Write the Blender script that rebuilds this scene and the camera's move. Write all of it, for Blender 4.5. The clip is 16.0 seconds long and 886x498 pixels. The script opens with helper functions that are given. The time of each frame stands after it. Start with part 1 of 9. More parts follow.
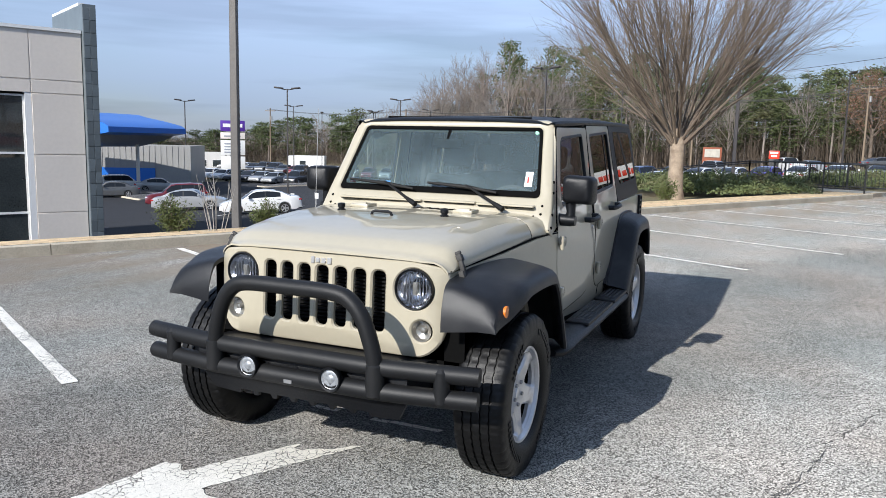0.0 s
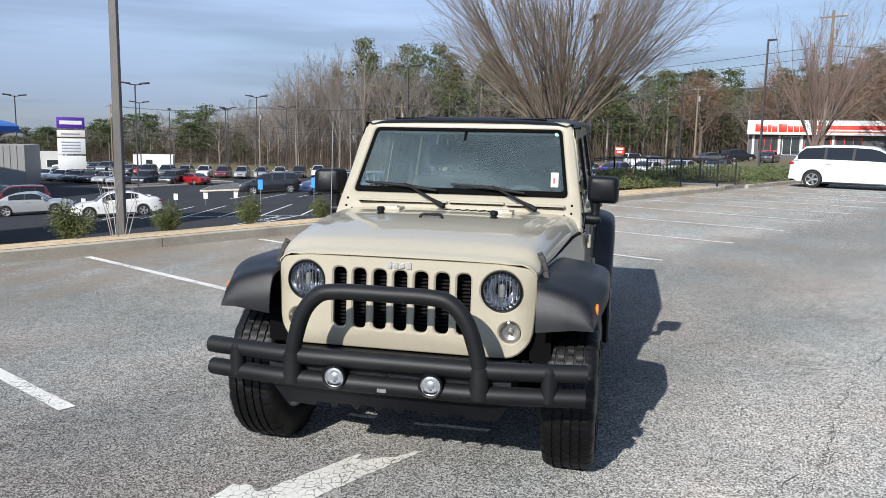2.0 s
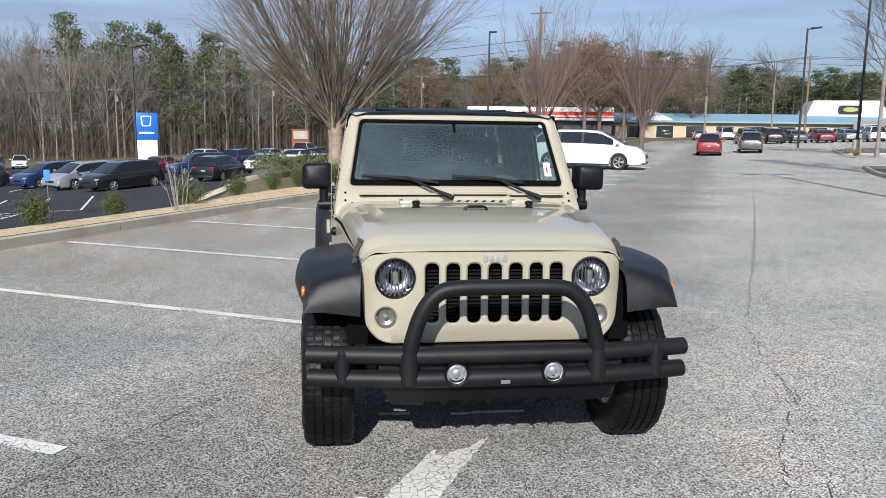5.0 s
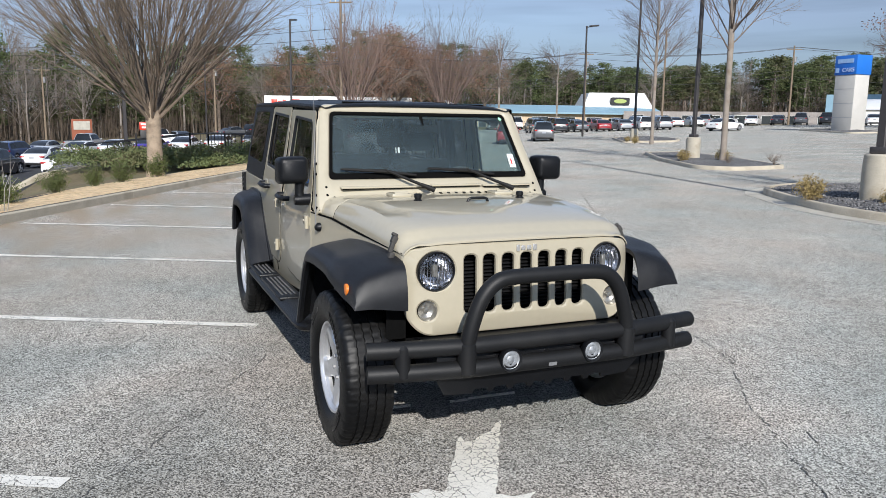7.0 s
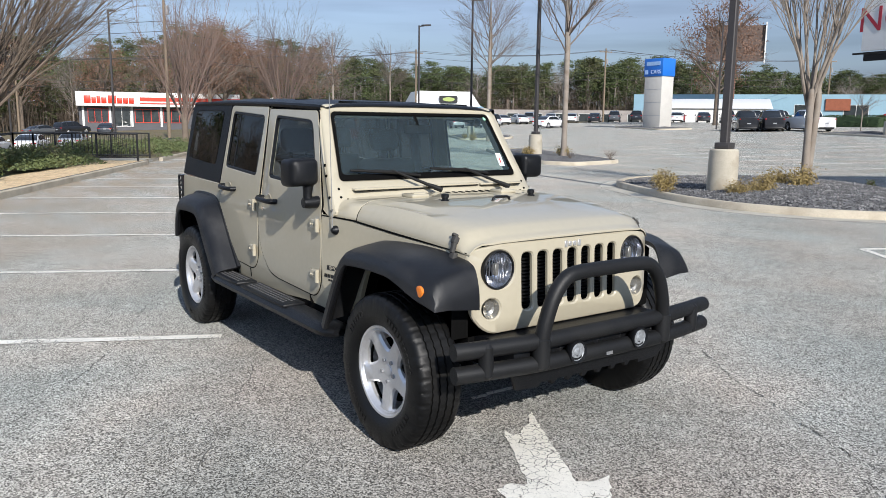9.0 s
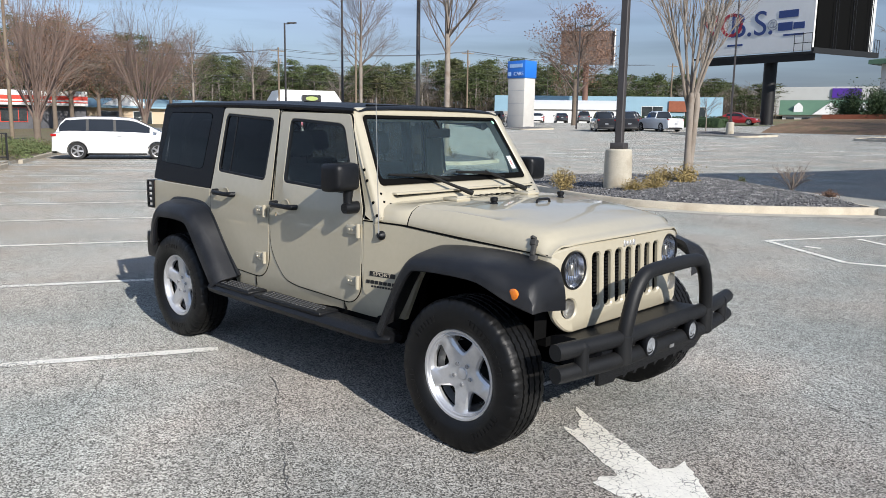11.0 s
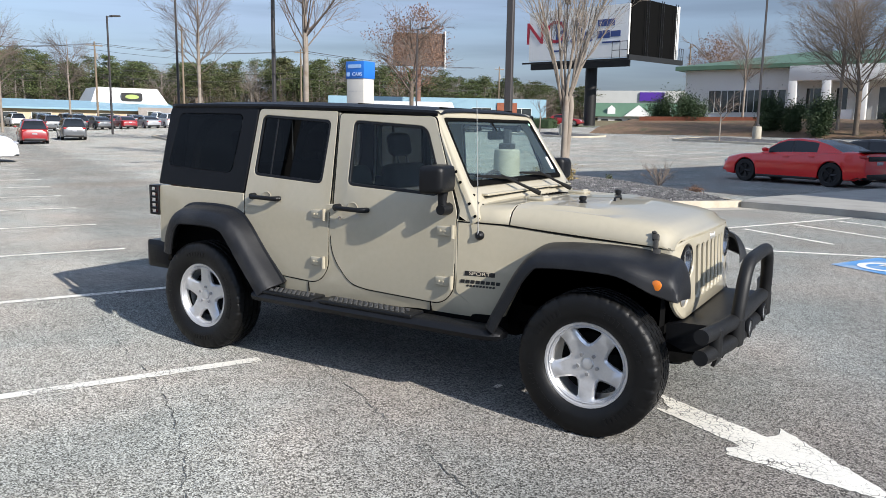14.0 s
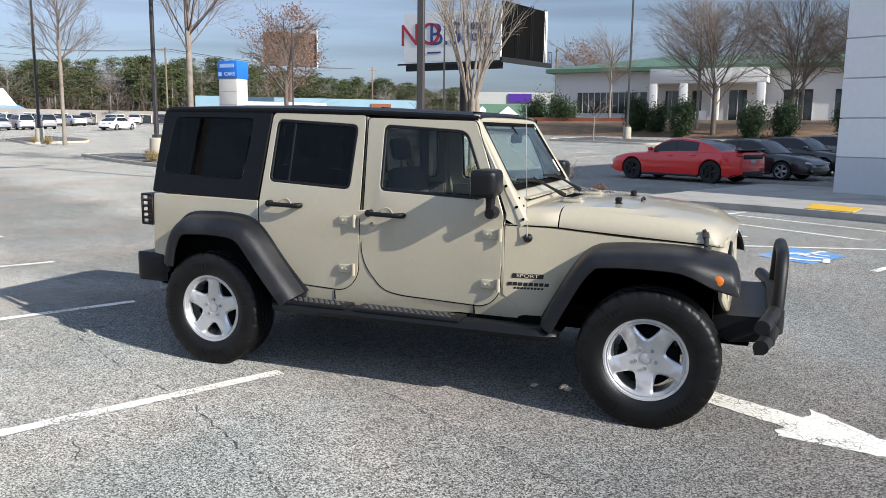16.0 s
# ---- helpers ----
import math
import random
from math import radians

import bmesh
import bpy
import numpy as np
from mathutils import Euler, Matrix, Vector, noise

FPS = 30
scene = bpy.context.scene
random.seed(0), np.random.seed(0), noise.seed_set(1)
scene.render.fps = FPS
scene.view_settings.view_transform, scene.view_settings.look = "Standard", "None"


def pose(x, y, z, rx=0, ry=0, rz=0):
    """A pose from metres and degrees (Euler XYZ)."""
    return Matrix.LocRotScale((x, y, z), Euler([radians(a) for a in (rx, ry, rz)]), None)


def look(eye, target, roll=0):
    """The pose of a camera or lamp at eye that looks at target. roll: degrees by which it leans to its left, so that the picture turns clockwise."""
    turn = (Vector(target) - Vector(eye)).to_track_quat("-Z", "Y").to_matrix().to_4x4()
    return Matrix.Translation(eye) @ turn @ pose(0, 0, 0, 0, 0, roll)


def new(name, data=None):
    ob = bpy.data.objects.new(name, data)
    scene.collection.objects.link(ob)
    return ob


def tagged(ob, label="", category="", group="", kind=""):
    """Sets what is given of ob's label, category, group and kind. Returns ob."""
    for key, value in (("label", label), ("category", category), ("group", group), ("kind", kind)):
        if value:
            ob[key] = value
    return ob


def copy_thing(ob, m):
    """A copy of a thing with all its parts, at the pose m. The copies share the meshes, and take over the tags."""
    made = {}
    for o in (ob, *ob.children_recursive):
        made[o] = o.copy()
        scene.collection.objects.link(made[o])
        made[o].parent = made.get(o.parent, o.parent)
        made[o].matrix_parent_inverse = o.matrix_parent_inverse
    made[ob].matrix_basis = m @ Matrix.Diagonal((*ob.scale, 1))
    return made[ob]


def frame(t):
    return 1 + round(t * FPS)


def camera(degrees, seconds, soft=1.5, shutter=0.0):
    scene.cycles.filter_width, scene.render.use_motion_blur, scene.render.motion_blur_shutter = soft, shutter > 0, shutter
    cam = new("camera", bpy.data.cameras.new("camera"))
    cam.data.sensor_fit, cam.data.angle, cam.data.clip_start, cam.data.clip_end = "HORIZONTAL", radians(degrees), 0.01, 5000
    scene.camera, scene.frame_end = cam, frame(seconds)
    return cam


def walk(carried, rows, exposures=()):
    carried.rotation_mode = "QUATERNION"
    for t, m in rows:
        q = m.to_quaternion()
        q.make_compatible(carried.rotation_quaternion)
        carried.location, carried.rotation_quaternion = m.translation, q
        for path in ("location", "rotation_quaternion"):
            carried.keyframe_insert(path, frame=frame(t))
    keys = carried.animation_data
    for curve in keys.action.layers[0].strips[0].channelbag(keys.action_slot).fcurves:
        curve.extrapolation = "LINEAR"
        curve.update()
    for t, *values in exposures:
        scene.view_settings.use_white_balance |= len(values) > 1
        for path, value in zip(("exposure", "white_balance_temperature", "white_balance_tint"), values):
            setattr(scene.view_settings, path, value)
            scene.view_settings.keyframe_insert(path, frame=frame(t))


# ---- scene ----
cam = camera(60.0, 16.0, soft=0.8)
METRES, EYE, TILT, LEAN, TURN = 8.602, 1.595, 0.0, 0.0, 113.8
ROWS = [
    (0.0, 0.0, 0.0, 0.0, 0.18, -8.02, -1.29),
    (0.5, -0.0243, 0.0016, 0.0017, -1.14, -7.85, -1.24),
    (1.0, -0.0556, 0.0006, 0.0017, -3.4, -7.73, -1.22),
    (1.5, -0.0872, 0.0017, 0.0013, -6.9, -7.83, -1.14),
    (2.0, -0.1209, 0.0094, 0.0008, -10.76, -8.0, -1.11),
    (2.5, -0.151, 0.017, 0.002, -14.37, -8.08, -1.05),
    (3.0, -0.1865, 0.023, 0.0028, -17.54, -8.09, -1.03),
    (3.5, -0.2179, 0.0316, 0.0022, -20.68, -8.23, -0.93),
    (4.0, -0.2486, 0.0446, 0.0029, -24.02, -8.39, -0.85),
    (6.5, -0.3862, 0.1293, 0.0025, -42.48, -9.23, -0.77),
    (7.0, -0.4128, 0.1509, 0.0031, -46.34, -9.3, -0.73),
    (7.5, -0.4361, 0.1755, 0.003, -50.01, -9.32, -0.7),
    (8.0, -0.4553, 0.1983, 0.0033, -53.19, -9.33, -0.67),
    (8.5, -0.4762, 0.2234, 0.0035, -56.07, -9.3, -0.68),
    (9.0, -0.4928, 0.2499, 0.0033, -59.12, -9.32, -0.66),
    (11.5, -0.5618, 0.3858, 0.0049, -71.57, -9.15, -0.81),
    (12.0, -0.5747, 0.4128, 0.0041, -73.64, -9.08, -0.78),
    (12.5, -0.5876, 0.438, 0.0043, -76.01, -9.03, -0.76),
    (13.0, -0.5944, 0.4671, 0.0033, -78.3, -9.05, -0.82),
    (13.5, -0.5998, 0.4964, 0.0044, -80.31, -9.03, -0.85),
    (14.0, -0.6054, 0.5269, 0.0036, -82.19, -9.0, -0.9),
    (14.5, -0.6103, 0.5571, 0.0032, -84.07, -8.98, -0.87),
    (15.0, -0.6103, 0.5876, 0.0039, -86.1, -8.97, -0.82),
    (15.5, -0.6106, 0.616, 0.0039, -88.69, -8.91, -0.75),
    (16.0, -0.6132, 0.6464, 0.0045, -91.8, -8.81, -0.71),
]
walk(cam, [(t, pose(4.917, 1.957, EYE, TILT, LEAN, TURN) @ pose(METRES * x, METRES * y, METRES * z, 90 + pitch, roll, yaw)) for t, x, y, z, yaw, pitch, roll in ROWS],
     [(0.0, 0.33, 6400, 10), (3.0, 0.13, 6400, 10), (6.5, 0.08, 6450, 10), (9.0, 0.18, 6550, 10), (12.5, 0.29, 6650, 10), (16.0, 0.48, 6700, 10)])

# ---- light ----
SUN_AZ, SUN_EL = -14.5, 29.5        # direction towards the sun, degrees from +x and above the horizon
world = bpy.data.worlds.new("sky")
scene.world = world
world.use_nodes = True
wn, wl = world.node_tree.nodes, world.node_tree.links
wn.clear()
sky = wn.new("ShaderNodeTexSky")
sky.sky_type = "NISHITA"
sky.sun_disc = False
sky.sun_elevation = radians(SUN_EL)
sky.sun_rotation = radians(90 - SUN_AZ)
sky.altitude, sky.air_density, sky.dust_density, sky.ozone_density = 200, 1.0, 0.15, 3.0
tc = wn.new("ShaderNodeTexCoord")
mp = wn.new("ShaderNodeMapping")
mp.inputs["Scale"].default_value = (1.0, 1.6, 10.0)
cloud = wn.new("ShaderNodeTexNoise")
cloud.inputs["Scale"].default_value, cloud.inputs["Detail"].default_value = 1.7, 6.0
ramp = wn.new("ShaderNodeValToRGB")
ramp.color_ramp.elements[0].position, ramp.color_ramp.elements[1].position = 0.40, 0.68
ramp.color_ramp.elements[0].color = (0.68, 0.68, 0.68, 1)
haze = wn.new("ShaderNodeMix")
haze.data_type = "RGBA"
mul = wn.new("ShaderNodeMath")
mul.operation = "MULTIPLY"
mul.inputs[1].default_value = 0.8
wl.new(tc.outputs["Generated"], mp.inputs["Vector"])
wl.new(mp.outputs["Vector"], cloud.inputs["Vector"])
wl.new(cloud.outputs["Fac"], ramp.inputs["Fac"])
wl.new(ramp.outputs["Color"], mul.inputs[0])
wl.new(mul.outputs[0], haze.inputs[0])
wl.new(sky.outputs["Color"], haze.inputs[6])
# thin cloud is denser to the west
dot, west, tone = wn.new("ShaderNodeVectorMath"), wn.new("ShaderNodeMapRange"), wn.new("ShaderNodeVectorMath")
dot.operation, tone.operation = "DOT_PRODUCT", "SCALE"
dot.inputs[1].default_value = (-0.94, -0.34, 0)
west.inputs["From Min"].default_value, west.inputs["To Min"].default_value, west.inputs["To Max"].default_value = -0.15, 0.60, 1.26
tone.inputs[0].default_value = (3.92, 4.95, 7.15)
wl.new(tc.outputs["Generated"], dot.inputs[0])
wl.new(dot.outputs["Value"], west.inputs["Value"])
# thin cloud glows round the sun
sd, glow, sumup = wn.new("ShaderNodeVectorMath"), wn.new("ShaderNodeMapRange"), wn.new("ShaderNodeMath")
sd.operation = "DOT_PRODUCT"
sd.inputs[1].default_value = (math.cos(radians(SUN_AZ)) * math.cos(radians(SUN_EL)), math.sin(radians(SUN_AZ)) * math.cos(radians(SUN_EL)), math.sin(radians(SUN_EL)))
glow.inputs["From Min"].default_value, glow.inputs["From Max"].default_value, glow.inputs["To Max"].default_value = 0.72, 1.0, 1.9
wl.new(tc.outputs["Generated"], sd.inputs[0])
wl.new(sd.outputs["Value"], glow.inputs["Value"])
wl.new(west.outputs[0], sumup.inputs[0])
wl.new(glow.outputs[0], sumup.inputs[1])
wl.new(sumup.outputs[0], tone.inputs["Scale"])
# grey undersides of low cloud streaks
mp2, streak, dim = wn.new("ShaderNodeMapping"), wn.new("ShaderNodeTexNoise"), wn.new("ShaderNodeMapRange")
mp2.inputs["Scale"].default_value, mp2.inputs["Location"].default_value = (1.0, 1.3, 15.0), (3.1, 1.7, 0.4)
streak.inputs["Scale"].default_value, streak.inputs["Detail"].default_value = 1.5, 5.0
dim.inputs["From Min"].default_value, dim.inputs["From Max"].default_value = 0.50, 0.66
dim.inputs["To Min"].default_value, dim.inputs["To Max"].default_value = 1.0, 0.78
dimmed = wn.new("ShaderNodeVectorMath")
dimmed.operation = "SCALE"
wl.new(tc.outputs["Generated"], mp2.inputs["Vector"])
wl.new(mp2.outputs["Vector"], streak.inputs["Vector"])
wl.new(streak.outputs["Fac"], dim.inputs["Value"])
wl.new(tone.outputs[0], haze.inputs[7])
wl.new(haze.outputs[2], dimmed.inputs[0])
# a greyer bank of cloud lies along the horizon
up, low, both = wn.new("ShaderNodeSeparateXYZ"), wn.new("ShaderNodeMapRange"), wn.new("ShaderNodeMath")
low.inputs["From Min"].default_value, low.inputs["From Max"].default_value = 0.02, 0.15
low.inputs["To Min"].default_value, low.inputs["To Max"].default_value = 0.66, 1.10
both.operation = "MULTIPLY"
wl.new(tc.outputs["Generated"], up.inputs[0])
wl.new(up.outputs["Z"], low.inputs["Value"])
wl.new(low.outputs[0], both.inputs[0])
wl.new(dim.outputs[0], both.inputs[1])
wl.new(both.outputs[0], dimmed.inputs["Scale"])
bg = wn.new("ShaderNodeBackground")
bg.inputs["Strength"].default_value = 0.09
wo = wn.new("ShaderNodeOutputWorld")
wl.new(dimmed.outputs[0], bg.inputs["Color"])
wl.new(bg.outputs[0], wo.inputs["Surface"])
sun = new("sun", bpy.data.lights.new("sun", "SUN"))
sun.data.energy, sun.data.angle, sun.data.color = 4.6, radians(0.6), (1.0, 0.96, 0.90)
sun.matrix_world = look((0, 0, 0), (-math.cos(radians(SUN_AZ)) * math.cos(radians(SUN_EL)), -math.sin(radians(SUN_AZ)) * math.cos(radians(SUN_EL)), -math.sin(radians(SUN_EL))))

# ---- tools ----
import collections
from mathutils import bvhtree, geometry


def thing(name, label, category, group="", m=None):
    ob = new(name)
    ob.empty_display_size = 0.1
    if m is not None:
        ob.matrix_basis = m
    return tagged(ob, label, category, group)


def finish(ob, mat, smooth=40):
    me = ob.data
    for m in mat if isinstance(mat, (list, tuple)) else [mat]:
        me.materials.append(m)
    if smooth:
        me.polygons.foreach_set("use_smooth", [True] * len(me.polygons))
        me.set_sharp_from_angle(angle=radians(smooth))
    return ob


def part(name, bm, mat, parent=None, label="", smooth=40):
    bmesh.ops.recalc_face_normals(bm, faces=bm.faces[:])
    me = bpy.data.meshes.new(name)
    bm.to_mesh(me)
    bm.free()
    ob = finish(new(name, me), mat, smooth)
    if parent is not None:
        ob.parent = parent
    return tagged(ob, label)


def raw(name, verts, faces, mat, parent=None, smooth=0):
    me = bpy.data.meshes.new(name)
    me.from_pydata([tuple(v) for v in verts], [], faces)
    me.update()
    ob = finish(new(name, me), mat, smooth)
    if parent is not None:
        ob.parent = parent
    return ob


def box(bm, a, b, bevel=0.0, seg=2, m=None):
    r = bmesh.ops.create_cube(bm, size=1.0)
    vs = r["verts"]
    for v in vs:
        v.co = Vector([a[i] + (b[i] - a[i]) * (v.co[i] + 0.5) for i in range(3)])
    if bevel:
        es = list({e for v in vs for e in v.link_edges})
        vs = list({v for f in bmesh.ops.bevel(bm, geom=es, offset=bevel, segments=seg, affect="EDGES", profile=0.5)["faces"] for v in f.verts} | {v for v in vs if v.is_valid})
    if m is not None:
        bmesh.ops.transform(bm, matrix=m, verts=vs)
    return vs


def tube(bm, pts, r, seg=12, caps=True):
    pts = [Vector(p) for p in pts]
    rs = r if isinstance(r, (list, tuple)) else [r] * len(pts)
    rings = []
    side = None
    for i, p in enumerate(pts):
        d = (pts[min(i + 1, len(pts) - 1)] - pts[max(i - 1, 0)]).normalized()
        if side is None:
            side = d.orthogonal().normalized()
        side = (side - d * side.dot(d)).normalized()
        up = d.cross(side)
        rings.append([bm.verts.new(p + (side * math.cos(a) + up * math.sin(a)) * rs[i]) for a in [2 * math.pi * k / seg for k in range(seg)]])
    for a, b in zip(rings, rings[1:]):
        for k in range(seg):
            bm.faces.new((a[k], a[(k + 1) % seg], b[(k + 1) % seg], b[k]))
    if caps:
        bm.faces.new(rings[0][::-1])
        bm.faces.new(rings[-1])
    return rings


def cyl(bm, a, b, r, r2=None, seg=20):
    return tube(bm, [a, b], [r, r if r2 is None else r2], seg)


def lathe(bm, prof, seg=32, m=None, axis="y"):
    """Turns (radius, along) points about an axis."""
    rings = []
    for r, h in prof:
        ring = []
        for k in range(seg):
            a = 2 * math.pi * k / seg
            c = Vector((r * math.cos(a), h, r * math.sin(a))) if axis == "y" else Vector((r * math.cos(a), r * math.sin(a), h)) if axis == "z" else Vector((h, r * math.cos(a), r * math.sin(a)))
            ring.append(bm.verts.new(m @ c if m is not None else c))
        rings.append(ring)
    for a, b in zip(rings, rings[1:]):
        for k in range(seg):
            bm.faces.new((a[k], a[(k + 1) % seg], b[(k + 1) % seg], b[k]))
    return rings


def loft(bm, rings, cap=True, closed=True):
    vs = [[bm.verts.new(p) for p in r] for r in rings]
    n = len(vs[0])
    for a, b in zip(vs, vs[1:]):
        for k in range(n if closed else n - 1):
            bm.faces.new((a[k], a[(k + 1) % n], b[(k + 1) % n], b[k]))
    if cap and closed:
        bm.faces.new(vs[0][::-1])
        bm.faces.new(vs[-1])
    return vs


def rpoly(pts, r=0.03, n=5):
    """A polygon with rounded corners; a point may carry its own radius."""
    out = []
    m = len(pts)
    for i in range(m):
        p = Vector(pts[i][:2])
        rr = pts[i][2] if len(pts[i]) > 2 else r
        a, b = Vector(pts[i - 1][:2]) - p, Vector(pts[(i + 1) % m][:2]) - p
        k = min(rr, a.length * 0.49, b.length * 0.49)
        if k < 1e-4:
            out.append(p)
            continue
        a, b = p + a.normalized() * k, p + b.normalized() * k
        for j in range(n + 1):
            t = j / n
            out.append(a * (1 - t) ** 2 + p * 2 * t * (1 - t) + b * t * t)
    return out


def circle(u, v, r, n=24):
    return [Vector((u + r * math.cos(2 * math.pi * k / n), v + r * math.sin(2 * math.pi * k / n))) for k in range(n)]


def inset(poly, d):
    """Moves a polygon's edge inwards by d (outwards where d is negative)."""
    m = len(poly)
    area = sum(poly[i - 1].x * poly[i].y - poly[i].x * poly[i - 1].y for i in range(m))
    s = 1 if area > 0 else -1
    out = []
    for i in range(m):
        a, b = poly[i] - poly[i - 1], poly[(i + 1) % m] - poly[i]
        if a.length < 1e-6 or b.length < 1e-6:
            out.append(poly[i].copy())
            continue
        na, nb = Vector((-a.y, a.x)).normalized(), Vector((-b.y, b.x)).normalized()
        nn = na + nb
        nn = nn / max(nn.length_squared / 2, 0.4)
        out.append(poly[i] + nn * d * s)
    return out


def inside(poly, x, y):
    k = False
    for i in range(len(poly)):
        a, b = poly[i - 1], poly[i]
        if (a.y > y) != (b.y > y) and x < (b.x - a.x) * (y - a.y) / (b.y - a.y) + a.x:
            k = not k
    return k


def plate(bm, outer, holes, place, thick=0.02, edge=0.004, grid=0.12):
    """A bent plate with holes: place(u, v, d) lays a point d below its face."""
    loops = [(outer, 1)] + [(h, -1) for h in holes]
    pts, cons, rows = [], [], []
    tops = [inset(poly, edge * s) if edge else list(poly) for poly, s in loops]
    for top in tops:
        n0 = len(pts)
        pts += top
        rows.append(range(n0, len(pts)))
        cons += [(n0 + i, n0 + (i + 1) % len(top)) for i in range(len(top))]
    us, vs = [p.x for p in tops[0]], [p.y for p in tops[0]]
    nu, nv = int((max(us) - min(us)) / grid) + 1, int((max(vs) - min(vs)) / grid) + 1
    for i in range(1, nu):
        for j in range(1, nv):
            q = Vector((min(us) + (max(us) - min(us)) * i / nu, min(vs) + (max(vs) - min(vs)) * j / nv))
            if inside(tops[0], q.x, q.y) and not any(inside(h, q.x, q.y) for h in tops[1:]):
                if all(min((q - p).length for p in t) > grid * 0.35 for t in tops):
                    pts.append(q)
    out, _, tris, orig, _, _ = geometry.delaunay_2d_cdt([p.to_2d() if len(p) > 2 else p for p in pts], cons, [], 0, 1e-6)
    back = {}
    for k, src in enumerate(orig):
        for o in src:
            back[o] = k
    vb = [bm.verts.new(place(p.x, p.y, 0.0)) for p in out]
    for t in tris:
        c = sum((out[i] for i in t), Vector((0, 0))) / len(t)
        if inside(tops[0], c.x, c.y) and not any(inside(h, c.x, c.y) for h in tops[1:]):
            bm.faces.new([vb[i] for i in t])
    for (poly, _), row in zip(loops, rows):
        low = [bm.verts.new(place(p.x, p.y, edge)) for p in poly]
        deep = [bm.verts.new(place(p.x, p.y, thick)) for p in poly]
        n = len(poly)
        top = [vb[back[i]] for i in row]
        for i in range(n):
            j = (i + 1) % n
            if top[i] is not top[j]:
                if edge:
                    bm.faces.new((top[i], top[j], low[j], low[i]))
                    bm.faces.new((low[i], low[j], deep[j], deep[i]))
                else:
                    bm.faces.new((top[i], top[j], deep[j], deep[i]))
    for v in [v for v in bm.verts if not v.link_faces]:
        bm.verts.remove(v)


def prism(bm, poly, place, a, b):
    """A polygon drawn out from a to b: place(u, v, w)."""
    lo, hi = [bm.verts.new(place(p[0], p[1], a)) for p in poly], [bm.verts.new(place(p[0], p[1], b)) for p in poly]
    n = len(poly)
    for k in range(n):
        bm.faces.new((lo[k], lo[(k + 1) % n], hi[(k + 1) % n], hi[k]))
    bm.faces.new(lo[::-1])
    bm.faces.new(hi)


def lerp(tab, x):
    """A straight-line table of (x, value) rows."""
    if x <= tab[0][0]:
        return tab[0][1]
    for (a, p), (b, q) in zip(tab, tab[1:]):
        if x <= b:
            return p + (q - p) * (x - a) / (b - a)
    return tab[-1][1]


def sstep(a, b, x):
    t = max(0.0, min(1.0, (x - a) / (b - a)))
    return t * t * (3 - 2 * t)


